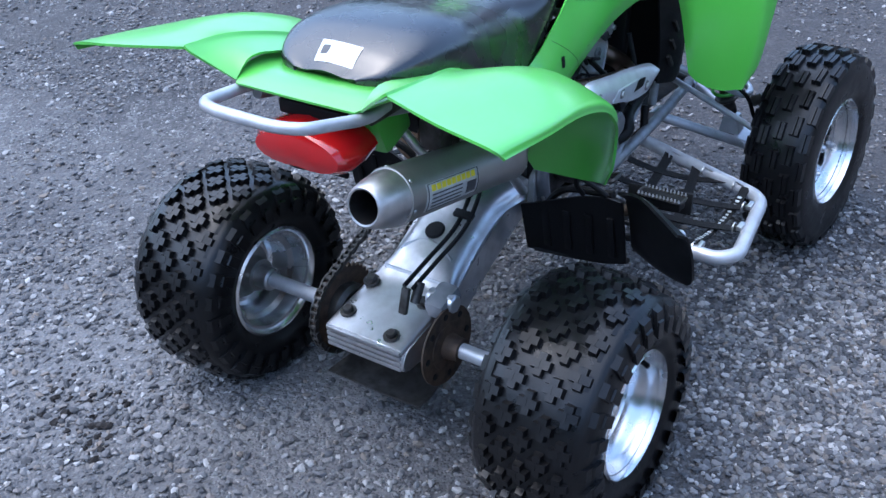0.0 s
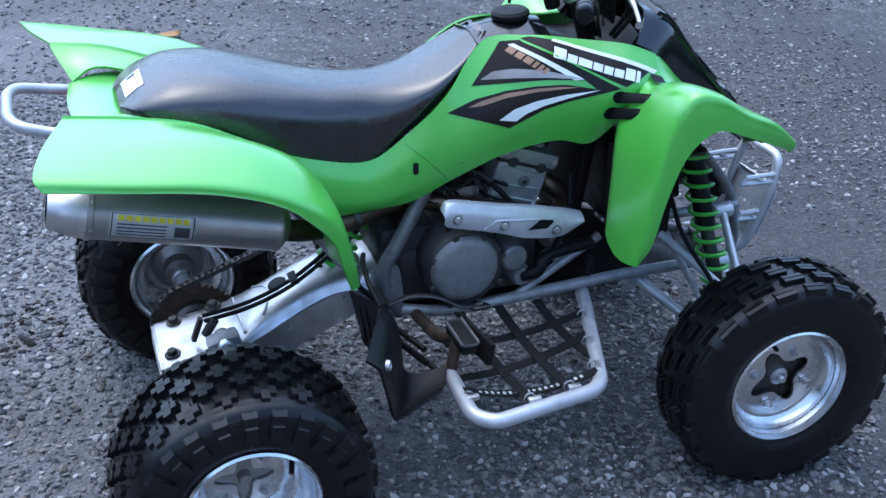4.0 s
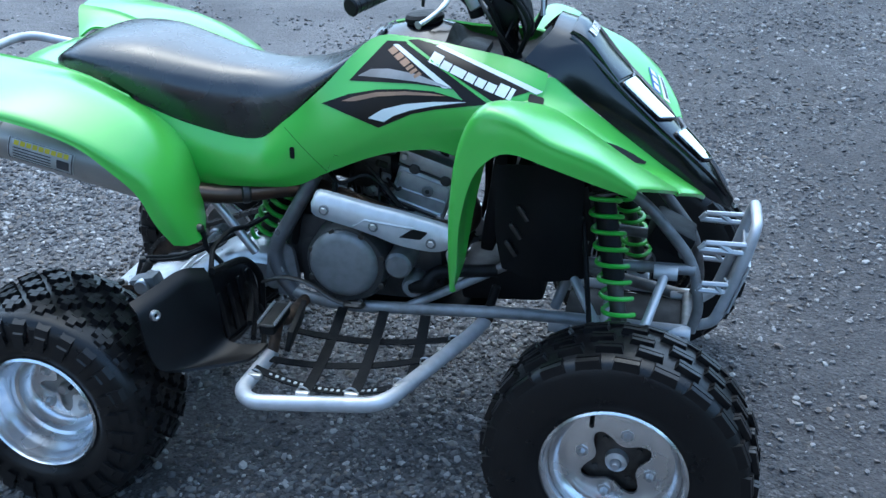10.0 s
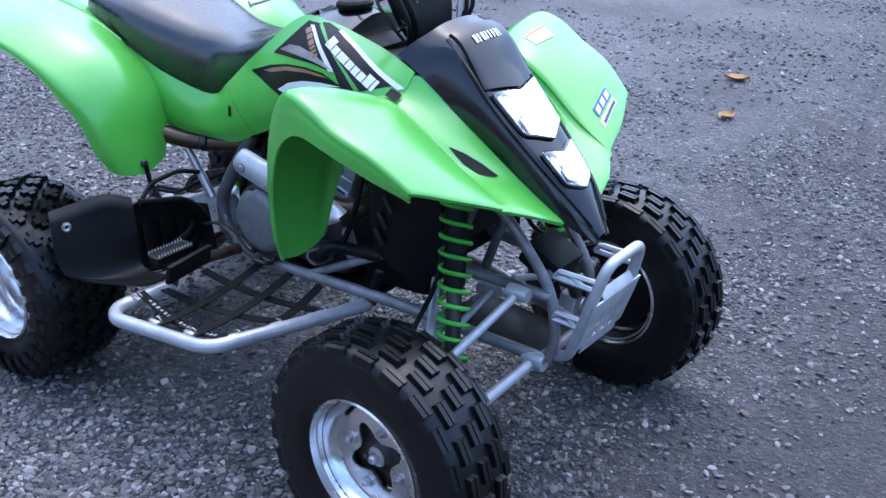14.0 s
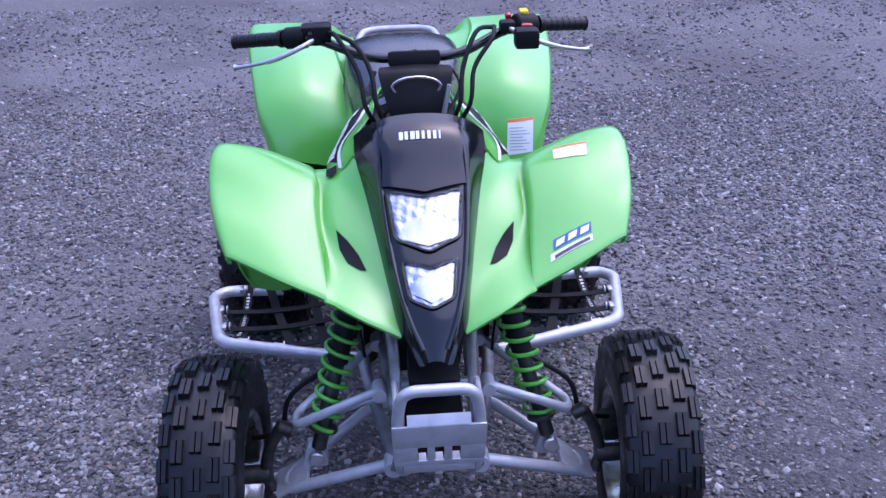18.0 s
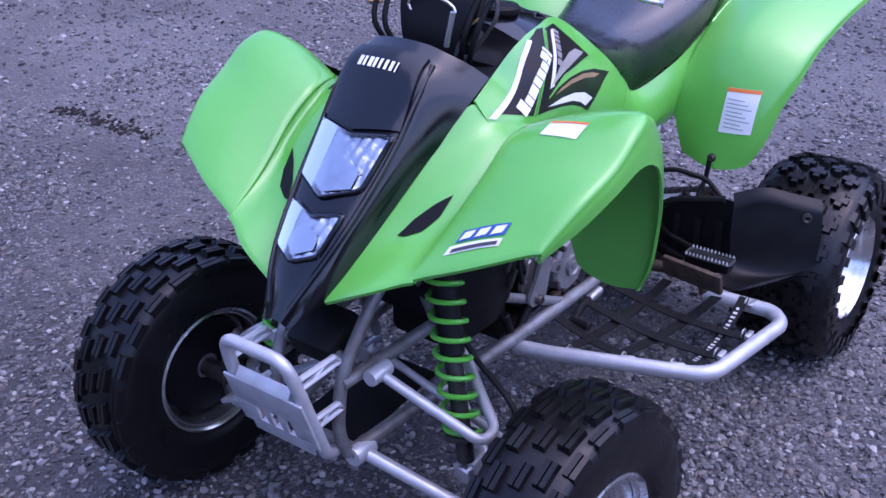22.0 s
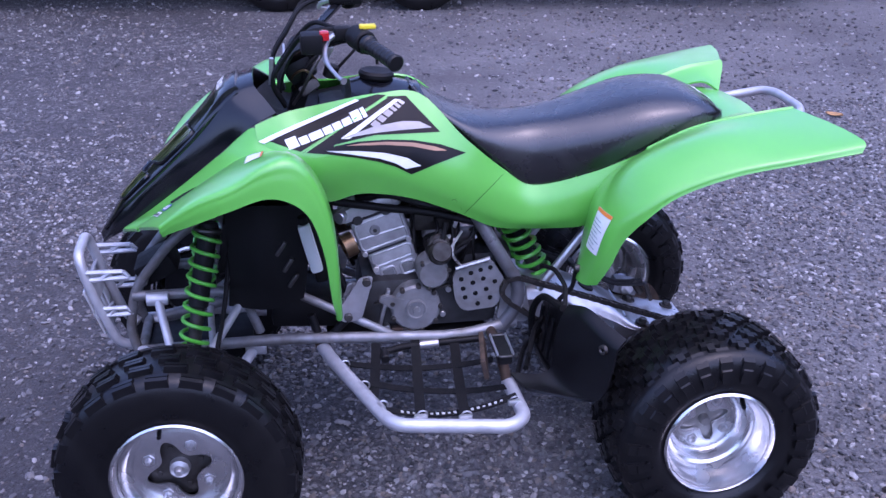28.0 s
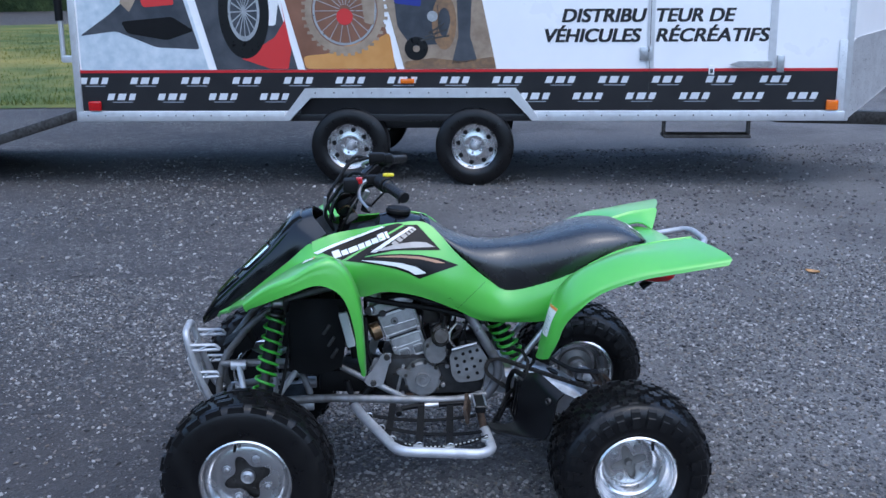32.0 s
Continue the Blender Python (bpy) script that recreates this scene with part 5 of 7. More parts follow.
part("under_filler", block((0.42, 0.20, 0.012), pose(0.68, 0, 0.345), 0.004), MATT, quad, "dark sheet added under the engine for its shade")
part("engine_strut", tube(fillet([(0.50, 0.115, 0.655), (0.62, 0.10, 0.685), (0.74, 0.09, 0.70), (0.86, 0.12, 0.735)], 0.05), 0.010, 10), MATT, quad)
part("engine_strut", tube(fillet([(0.50, -0.112, 0.680), (0.62, -0.118, 0.748), (0.74, -0.12, 0.785), (0.86, -0.12, 0.795)], 0.05), 0.011, 10), MATT, quad)
for k, (x0, y0, z0, x1, y1, z1) in enumerate(((0.53, 0.125, 0.60, 0.64, 0.135, 0.50), (0.58, 0.12, 0.66, 0.57, 0.14, 0.50), (0.86, 0.11, 0.66, 0.80, 0.13, 0.40), (0.55, -0.13, 0.66, 0.50, -0.15, 0.44), (0.86, -0.12, 0.66, 0.80, -0.15, 0.44), (0.66, -0.12, 0.66, 0.74, -0.13, 0.52))):
    part("hose", tube(catmull([(x0, y0, z0), ((x0 + x1) / 2 + 0.02, (y0 + y1) / 2 * 1.08, (z0 + z1) / 2), (x1, y1, z1)], 6), 0.007, 8), MATT, quad)
part("air_box", block((0.24, 0.17, 0.13), pose(0.36, 0, 0.70), 0.03), MATT, quad, "black air box under the seat")
part("intake_boot", rod((0.47, 0, 0.67), (0.57, 0.0, 0.66), 0.038), MATT, quad)
part("battery_box", block((0.16, 0.17, 0.09), pose(0.10, 0, 0.775), 0.02), MATT, quad)
part("fuel_tank", block((0.25, 0.20, 0.17), pose(0.76, 0, 0.88), 0.04), MATT, quad)
part("manifold_ring", lathe([(0.024, 0.0), (0.034, 0.0), (0.034, 0.014), (0.024, 0.014)], aim((0.815, -0.03, 0.635), (0.9, -0.1, -0.2)), 20, True), BRASS, eng)
rr = random.Random(12)
for s in (1, -1):
    for k in range(9):
        x0, z0 = rr.uniform(0.47, 0.66), rr.uniform(0.60, 0.70)
        x1, z1 = x0 + rr.uniform(-0.06, 0.10), rr.uniform(0.52, 0.66)
        part("wire", tube(catmull([(x0, 0.07 * s, z0), ((x0 + x1) / 2 + rr.uniform(-0.02, 0.02), rr.uniform(0.10, 0.13) * s, (z0 + z1) / 2), (x1, rr.uniform(0.09, 0.12) * s, z1)], 5), rr.uniform(0.0025, 0.005), 6), (MATT, MATT, STEEL)[k % 3], quad)
    for k in range(5):
        p = (rr.uniform(0.50, 0.64), rr.uniform(0.085, 0.115) * s, rr.uniform(0.57, 0.67))
        part("clip", block((rr.uniform(0.012, 0.024), 0.014, rr.uniform(0.010, 0.018)), pose(*p, rr.uniform(0, 60), rr.uniform(0, 90), 0), 0.003), (ALU, STEEL)[k % 2], quad)
# radiator and its shroud
part("radiator", block((0.05, 0.30, 0.27), pose(1.02, 0, 0.60, 0, -14, 0), 0.01), MATT, quad, "black radiator behind its shroud")
pair("radiator_shroud", lambda s: skin([[(0.93, 0.165 * s, 0.745), (1.03, 0.175 * s, 0.755), (1.12, 0.150 * s, 0.74)], [(0.93, 0.175 * s, 0.60), (1.03, 0.188 * s, 0.60), (1.12, 0.160 * s, 0.60)], [(0.945, 0.165 * s, 0.500), (1.03, 0.175 * s, 0.480), (1.13, 0.150 * s, 0.485)]], 0.006, 4, 4, s > 0), MATT, "black plastic radiator shroud")
for s in (1, -1):
    for x, z in ((0.993, 0.646), (0.978, 0.602), (0.968, 0.560)):
        part("louvre", block((0.042, 0.012, 0.011), pose(x, 0.186 * s, z, 0, 56, 0), 0.004), STEEL, quad)
part("coolant_bottle", block((0.030, 0.030, 0.128), pose(0.922, 0.205, 0.652, 0, 13, 0), 0.009), SMOKE, quad, "translucent white coolant bottle")
part("bottle_cap", rod((0.935, 0.205, 0.715), (0.938, 0.205, 0.735), 0.012), MATT, quad)
part("shroud_panel", block((0.02, 0.30, 0.13), pose(1.13, 0, 0.64, 0, -10, 0), 0.006), MATT, quad)
for y in (-0.05, 0.045, 0.07):
    part("hose", tube(catmull([(0.80, y, 0.72), (0.72, y + 0.03, 0.735), (0.62, y + 0.05, 0.71), (0.52, y + 0.03, 0.69)], 5), 0.009, 8), MATT, quad, "black hose over the engine")
part("wire_loom", tube(catmull([(0.50, 0.10, 0.68), (0.515, 0.125, 0.62), (0.56, 0.13, 0.585), (0.535, 0.12, 0.52)], 5), 0.004, 6), MATT, quad)
part("wire_loom", tube(catmull([(0.52, -0.10, 0.69), (0.56, -0.13, 0.66), (0.62, -0.12, 0.68), (0.66, -0.11, 0.65)], 5), 0.005, 6), MATT, quad)
part("front_cable", tube(catmull([(1.00, 0.17, 0.82), (0.93, 0.16, 0.78), (0.88, 0.10, 0.70), (0.86, 0.12, 0.58), (0.86, 0.14, 0.48)], 5), 0.006, 7), MATT, quad)

# ---------------------------------------------------------------- swingarm, axle, chain, brake
SW = [
    [(0.40, 0.122, 0.425), (0.40, 0.098, 0.458), (0.40, 0.0, 0.470), (0.40, -0.098, 0.458), (0.40, -0.122, 0.425)],
    [(0.30, 0.098, 0.418), (0.30, 0.074, 0.446), (0.30, 0.0, 0.456), (0.30, -0.074, 0.446), (0.30, -0.098, 0.418)],
    [(0.22, 0.092, 0.385), (0.22, 0.066, 0.414), (0.22, 0.0, 0.422), (0.22, -0.066, 0.414), (0.22, -0.092, 0.385)],
    [(0.13, 0.096, 0.338), (0.13, 0.070, 0.368), (0.13, 0.0, 0.374), (0.13, -0.070, 0.368), (0.13, -0.096, 0.338)],
    [(0.085, 0.106, 0.316), (0.085, 0.088, 0.336), (0.085, 0.0, 0.340), (0.085, -0.082, 0.336), (0.085, -0.100, 0.316)],
    [(0.055, 0.110, 0.306), (0.055, 0.096, 0.318), (0.055, 0.0, 0.320), (0.055, -0.086, 0.318), (0.055, -0.100, 0.306)],
    [(-0.02, 0.112, 0.290), (-0.02, 0.100, 0.302), (-0.02, 0.0, 0.304), (-0.02, -0.084, 0.302), (-0.02, -0.098, 0.290)],
    [(-0.105, 0.112, 0.274), (-0.105, 0.102, 0.284), (-0.105, 0.0, 0.285), (-0.105, -0.084, 0.284), (-0.105, -0.095, 0.274)],
]
swing = part("swingarm", skin(SW, 0.012, 4, 6), ALU, quad, "polished aluminium swingarm")
pair("arm_side", lambda s: prism(round_outline([(0.41, 0.385), (0.40, 0.425), (0.30, 0.418), (0.22, 0.385), (0.13, 0.338), (0.06, 0.306), (-0.105, 0.274), (-0.11, 0.225), (0.08, 0.225), (0.22, 0.300)], 0.02), pose(0, 0.092 * s - 0.007, 0), 0.014, 0.003), ALU, parent=swing)
part("carrier", rod((0, 0.105, 0.249), (0, -0.092, 0.249), 0.055, 24), ALU, swing)
bm = bmesh.new()
for k in range(4):
    block_into(bm, (0.012, 0.20, 0.009), Matrix.Translation((-0.106, 0.008, 0.277 - 0.0135 * k)), 0.002)
part("end_ribs", bm, ALU, swing)
for x, y, z in ((0.037, 0.092, 0.321), (-0.059, 0.085, 0.297), (-0.080, -0.050, 0.293), (0.03, -0.06, 0.315)):
    part("bolt", lathe([(0, 0.012), (0.010, 0.012), (0.012, 0.008), (0.012, 0.002), (0.019, 0.002), (0.019, -0.004)], aim((x, y, z), (-0.2, 0, 1)), 12), STEEL, swing)
part("plug", rod((0.182, 0.012, 0.396), (0.178, 0.012, 0.406), 0.024, 18), MATT, swing)
part("casting_ridge", tube(fillet([(0.13, 0.068, 0.370), (0.16, 0.03, 0.388), (0.15, -0.03, 0.383), (0.13, -0.066, 0.370)], 0.03), 0.004, 6), ALU, swing)
part("casting_ridge", tube([(0.083, 0.084, 0.338), (0.083, -0.078, 0.338)], 0.004, 6), ALU, swing)
axle = part("rear_axle", rod((0, -0.43, 0.249), (0, 0.43, 0.249), 0.0175, 18), SILVER, quad, "bare steel rear axle")
for s in (1, -1):
    part("hub_sleeve", rod((0, 0.37 * s, 0.249), (0, 0.45 * s, 0.249), 0.028, 16), ALU, axle)
bm = bmesh.new()
N = 40
ang = [2 * math.pi * i / (N * 2) for i in range(N * 2)]
o = [[bm.verts.new(((0.098 if i % 2 else 0.107) * math.cos(q), y, (0.098 if i % 2 else 0.107) * math.sin(q))) for i, q in enumerate(ang)] for y in (-0.003, 0.003)]
inn = [[bm.verts.new((0.060 * math.cos(q), y, 0.060 * math.sin(q))) for q in ang] for y in (-0.003, 0.003)]
for i in range(N * 2):
    j = (i + 1) % (N * 2)
    for a, b in ((o[0], o[1]), (inn[1], inn[0]), (o[1], inn[1]), (inn[0], o[0])):
        bm.faces.new((a[i], a[j], b[j], b[i]))
bmesh.ops.recalc_face_normals(bm, faces=bm.faces)
bmesh.ops.translate(bm, verts=bm.verts, vec=(0, 0.152, 0.249))
spr = part("sprocket", bm, RUST, axle, "rusty rear sprocket")
part("sprocket_hub", rod((0, 0.12, 0.249), (0, 0.165, 0.249), 0.062, 20), STEEL, spr)
# chain: links along the loop of the two sprockets
c0, c1, r0, r1 = Vector((0, 0.152, 0.249)), Vector((0.405, 0.152, 0.475)), 0.104, 0.036
dv = (c1 - c0)
base = math.atan2(dv.z, dv.x)
off = math.acos((r0 - r1) / dv.length)
path = []
for k in range(25):
    q = base + off + (2 * math.pi - 2 * off) * k / 24
    path.append(c0 + Vector((r0 * math.cos(q), 0, r0 * math.sin(q))))
for k in range(9):
    q = base - off + 2 * off * k / 8
    path.append(c1 + Vector((r1 * math.cos(q), 0, r1 * math.sin(q))))
dense, total = [], 0.0
for a, b in zip(path, path[1:] + path[:1]):
    n = max(1, int((b - a).length / 0.002))
    dense += [a.lerp(b, i / n) for i in range(n)]
links = []
last = None
for p in dense:
    if last is None or (p - last).length >= 0.0158:
        links.append(p)
        last = p
bm = bmesh.new()
for i, p in enumerate(links):
    q = links[(i + 1) % len(links)]
    d = q - p
    a = math.atan2(d.z, d.x)
    m = Matrix.Translation((p + q) / 2) @ Matrix.Rotation(-a, 4, "Y")
    for y in (-0.0055, 0.0055) if i % 2 else (-0.0085, 0.0085):
        block_into(bm, (0.021, 0.0022, 0.012), m @ Matrix.Translation((0, y, 0)), 0)
    lathe_into(bm, [(0, -0.010), (0.0052, -0.010), (0.0052, 0.010), (0, 0.010)], Matrix.Translation(p), 8)
ch = part("chain", bm, STEEL, quad, "greasy steel drive chain")
ch["kind"] = "stuff"
disc = part("brake_disc", lathe([(0.052, 0.002), (0.092, 0.002), (0.092, -0.002), (0.052, -0.002)], aim((0, -0.135, 0.249), (0, 1, 0)), 40, True), RUST, axle, "rusty rear brake disc")
part("disc_hub", lathe([(0, 0.03), (0.030, 0.03), (0.034, 0.006), (0.056, 0.004), (0.056, -0.004), (0.030, -0.006), (0.026, -0.04), (0, -0.04)], aim((0, -0.135, 0.249), (0, 1, 0)), 24), RUST, disc)
for k in range(8):
    q = 2 * math.pi * k / 8
    part("disc_hole", rod((0.073 * math.cos(q), -0.1385, 0.249 + 0.073 * math.sin(q)), (0.073 * math.cos(q), -0.1315, 0.249 + 0.073 * math.sin(q)), 0.008, 10), MATT, disc)
cal = part("rear_caliper", block((0.075, 0.050, 0.045), pose(0.030, -0.110, 0.338, 0, -15, 0), 0.012), ENGINE, quad, "dirty cast rear brake caliper")
part("adjuster", rod((-0.005, -0.06, 0.335), (0.02, -0.06, 0.375), 0.011), STEEL, cal)
part("lever", block((0.012, 0.02, 0.06), pose(-0.02, -0.045, 0.345, 0, 20, 0), 0.004), STEEL, cal)
part("pad_cover", rod((0.03, -0.145, 0.34), (0.03, -0.075, 0.34), 0.020), ALU, cal)
for k, y in enumerate((-0.035, -0.058)):
    part("brake_cable", tube(catmull([(-0.005, y, 0.372), (0.09, y + 0.005, 0.385), (0.17, y - 0.012, 0.425), (0.24, y - 0.005, 0.462), (0.36, y + 0.03, 0.53)], 6), 0.0052, 8), MATT, quad, "black cable along the swingarm")
part("cable_clip", block((0.02, 0.05, 0.012), pose(0.205, -0.052, 0.447, 0, -20, 0), 0.004), MATT, quad)
SK = [[(-0.075, 0.155, 0.112), (-0.075, 0.03, 0.110), (-0.075, -0.105, 0.112)], [(0.0, 0.15, 0.112), (0.0, 0.03, 0.108), (0.0, -0.10, 0.112)], [(0.10, 0.09, 0.160), (0.10, 0.0, 0.158), (0.10, -0.085, 0.160)], [(0.20, 0.07, 0.255), (0.20, 0.0, 0.255), (0.20, -0.07, 0.255)]]
part("skid_plate", skin(SK, 0.004, 4, 5), STEEL, quad, "scuffed metal plate under the axle")

# ---------------------------------------------------------------- silencer, tail, grab bar
MA, MB = Vector((0.165, -0.205, 0.658)), Vector((-0.232, -0.205, 0.745))
md = (MB - MA).normalized()
ML = (MB - MA).length
muf = part("silencer", lathe([(0, 0), (0.022, 0), (0.030, 0.002), (0.050, 0.018), (0.054, 0.022), (0.054, 0.032), (0.0525, 0.034), (0.0525, ML - 0.012), (0.0545, ML - 0.010), (0.0545, ML), (0.052, ML + 0.001)], aim(MA, md), 36), TITAN, quad, "brushed grey exhaust silencer with a tapered end")
part("end_cap", lathe([(0.052, ML), (0.0515, ML + 0.008), (0.046, ML + 0.040), (0.038, ML + 0.068), (0.034, ML + 0.072), (0.031, ML + 0.071)], aim(MA, md), 32), ALU, muf, "bright tapered end cap")
part("outlet", lathe([(0.031, ML + 0.071), (0.0285, ML + 0.060), (0.0275, ML - 0.06), (0.0, ML - 0.06)], aim(MA, md), 24), MATT, muf)
for k in range(6):
    q = math.radians(60 * k + 15)
    for h in (0.012, ML - 0.008):
        m = aim(MA, md)
        part("rivet", lathe([(0, 0.002), (0.003, 0.0015), (0.004, 0)], m @ Matrix.Translation((0.0545 * math.cos(q), h + 0.014 * (h < 0.1), 0.0545 * math.sin(q))) @ Matrix.Rotation(math.pi / 2 - q, 4, "Y") @ Matrix.Rotation(math.pi / 2, 4, "X"), 8), ALU, muf)


def wrap_label(m, r, h0, h1, q0, q1, mat, name, parent, label=""):
    rows = []
    for i in range(9):
        q = q0 + (q1 - q0) * i / 8
        rows.append([m @ Vector((r * math.cos(q), h0 + (h1 - h0) * j / 6, r * math.sin(q))) for j in range(7)])
    return part(name, shell(rows, 0.0006), mat, parent, label)


mm = aim(MA, md)
side_q = math.radians(180) if (mm.to_3x3() @ Vector((1, 0, 0))).y > 0 else 0.0
lab = wrap_label(mm, 0.0533, ML - 0.206, ML - 0.041, side_q - math.radians(29), side_q + math.radians(29), LABEL, "label", muf, "silver maker's label with yellow and dark print")
up_sign = 1 if (mm.to_3x3() @ Vector((math.cos(side_q + 0.3), 0, math.sin(side_q + 0.3)))).z > (mm.to_3x3() @ Vector((math.cos(side_q), 0, math.sin(side_q)))).z else -1


def lab_bar(h0, h1, a0, a1, mat):
    wrap_label(mm, 0.0546, ML - h0 - 0.02, ML - h1 - 0.02, side_q + up_sign * math.radians(a0 * 1.32), side_q + up_sign * math.radians(a1 * 1.32), mat, "print", lab)


for k in range(9):
    lab_bar(0.172 - 0.0155 * k, 0.160 - 0.0155 * k, 9, 18, YELLOW)
for a0, a1 in ((21, 20), (-19, -20)):
    lab_bar(0.183, 0.024, a0, a1, PRINT)
for h in (0.183, 0.026):
    lab_bar(h, h - 0.0025, 21, -20, PRINT)
for k in range(4):
    lab_bar(0.13, 0.035, 5 - 6 * k, 3 - 6 * k, PRINT)
lab_bar(0.175, 0.145, 4, -14, PRINT)
part("silencer_hanger", block((0.04, 0.05, 0.06), pose(-0.03, -0.165, 0.775), 0.006), STEEL, muf)
grab = part("grab_bar", tube(fillet([(-0.13, 0.135, 0.865), (-0.20, 0.148, 0.870), (-0.330, 0.118, 0.897), (-0.350, 0.07, 0.900), (-0.350, -0.07, 0.900), (-0.330, -0.118, 0.897), (-0.20, -0.148, 0.870), (-0.13, -0.135, 0.865)], 0.045, 6), 0.0115, 12), SILVER, quad, "silver tubular grab bar behind the seat")
for s in (1, -1):
    part("bracket", block((0.09, 0.008, 0.035), pose(-0.135, 0.135 * s, 0.862), 0.002), STEEL, grab)
TL = []
for x, k, h in ((-0.245, 0.55, 0.35), (-0.238, 0.85, 0.75), (-0.215, 1.0, 1.0), (-0.17, 0.98, 1.0), (-0.13, 0.9, 0.8)):
    TL.append([(x - 0.012 * math.cos(a) * 0, 0.118 * k * math.cos(a), 0.795 + 0.046 * h * math.sin(a) * (1 if math.sin(a) > 0 else 1.1) - 0.012 * abs(math.cos(a))) for a in (2 * math.pi * i / 20 for i in range(21))])
bm = bmesh.new()
rings = [[bm.verts.new(p) for p in r[:-1]] for r in TL]
for a, b in zip(rings, rings[1:]):
    for i in range(20):
        bm.faces.new((a[i], a[(i + 1) % 20], b[(i + 1) % 20], b[i]))
bm.faces.new(rings[0])
bm.faces.new(rings[-1])
bmesh.ops.recalc_face_normals(bm, faces=bm.faces)
part("tail_light", bm, RED, quad, "red tail light under the rear cover")
part("tail_bracket", block((0.12, 0.15, 0.03), pose(-0.13, 0, 0.845), 0.006), MATT, quad)
part("tail_inner", block((0.09, 0.20, 0.10), pose(-0.07, 0, 0.80, 0, -20, 0), 0.015), GREEN, quad)
part("licence_arm", block((0.10, 0.05, 0.012), pose(-0.19, -0.02, 0.735, 0, 35, 0), 0.004), MATT, quad)

# ---------------------------------------------------------------- handlebar and controls
hb = part("handlebar", tube(fillet([(0.728, 0.42, 1.148), (0.800, 0.235, 1.168), (0.868, 0.105, 1.120), (0.872, 0.0, 1.118), (0.868, -0.105, 1.120), (0.795, -0.235, 1.160), (0.700, -0.42, 1.130)], 0.06, 5), 0.0112, 12), BLACK, quad, "black handlebar with rubber grips")
for s, e, i in ((1, Vector((0.726, 0.425, 1.148)), Vector((0.775, 0.300, 1.162))), (-1, Vector((0.698, -0.425, 1.130)), Vector((0.758, -0.300, 1.148)))):
    d = (i - e)
    L = d.length
    prof = [(0, 0), (0.015, 0), (0.0185, 0.003)]
    for k in range(14):
        prof += [(0.0168 if k % 2 else 0.0158, 0.006 + k * (L - 0.02) / 14), (0.0168 if k % 2 else 0.0158, 0.006 + (k + 0.9) * (L - 0.02) / 14)]
    prof += [(0.021, L - 0.010), (0.021, L), (0.012, L + 0.001)]
    part("grip", lathe(prof, aim(e, d), 18), RUBBER, hb, "black ribbed rubber grip")
    pod = i + d.normalized() * 0.035
    p = part("switch_housing", rod(pod - d.normalized() * 0.028, pod + d.normalized() * 0.028, 0.026, 16), MATT, hb)
    part("lever_perch", block((0.04, 0.035, 0.03), Matrix.Translation(pod + d.normalized() * 0.05 + Vector((0.018, 0, 0.0))), 0.008), MATT, hb)
    base_p = pod + d.normalized() * 0.045 + Vector((0.035, 0, 0.0))
    part("lever", tube(catmull([base_p, base_p + Vector((0.022, 0.03 * s, -0.012)), base_p + Vector((0.028, 0.09 * s, -0.035)), base_p + Vector((0.010, 0.155 * s, -0.052)), base_p + Vector((-0.004, 0.185 * s, -0.058))], 5), [0.006] * 12 + [0.0046] * 8 + [0.008], 10), ALU, hb, "polished brake lever")
    if s > 0:
        part("choke_lever", block((0.036, 0.020, 0.009), Matrix.Translation(pod + Vector((-0.016, 0.0, 0.028))), 0.003), YELLOW, hb, "yellow choke lever")
        part("stop_button", rod(pod + d.normalized() * 0.04 + Vector((-0.02, 0, 0.012)), pod + d.normalized() * 0.04 + Vector((-0.034, 0, 0.016)), 0.008), RED, hb, "red stop button")
    else:
        part("throttle_box", block((0.055, 0.05, 0.035), Matrix.Translation(pod + Vector((0.0, 0.035, 0.012))), 0.008), MATT, hb)
        part("master_cylinder", block((0.06, 0.045, 0.035), Matrix.Translation(pod + Vector((0.03, 0.06, 0.02))), 0.008), MATT, hb, "black brake fluid reservoir")
part("clamp", block((0.055, 0.12, 0.035), pose(0.872, 0, 1.118, 0, -15, 0), 0.010), MATT, hb)
part("steering_stem", rod((0.875, 0, 1.11), (0.97, 0, 0.84), 0.020), MATT, hb)
part("dash_cover", skin([[(0.905, -0.080, 1.108), (0.902, 0, 1.112), (0.905, 0.080, 1.108)], [(0.935, -0.084, 1.098), (0.940, 0, 1.103), (0.935, 0.084, 1.098)], [(0.962, -0.070, 1.045), (0.968, 0, 1.048), (0.962, 0.070, 1.045)], [(0.972, -0.056, 0.995), (0.978, 0, 0.997), (0.972, 0.056, 0.995)]], 0.006, 4, 4), MATT, quad, "black instrument cover before the handlebar")
part("ignition_switch", rod((0.85, 0.02, 1.02), (0.84, 0.02, 1.05), 0.018), MATT, quad)
part("fuel_cap", rod((0.735, 0, 1.008), (0.733, 0, 1.028), 0.044, 24), MATT, quad, "black fuel cap")
part("cap_vent", tube(catmull([(0.73, 0, 1.042), (0.735, 0, 1.085), (0.76, 0.01, 1.105), (0.80, 0.02, 1.07), (0.84, 0.02, 1.03)], 5), 0.004, 7), MATT, quad)
for k, (y, s) in enumerate(((0.095, 1), (0.118, 1), (-0.115, -1), (-0.090, -1))):
    part("control_cable", tube(catmull([(0.835, 0.19 * s, 1.175), (0.890 + 0.012 * (k % 2), y * 1.5, 1.178 - 0.014 * (k % 2)), (0.945, y * 1.12, 1.11), (0.985, y, 1.04), (0.96, y * 0.7, 0.97)], 6), 0.0055, 8), MATT, quad, "black control cable")
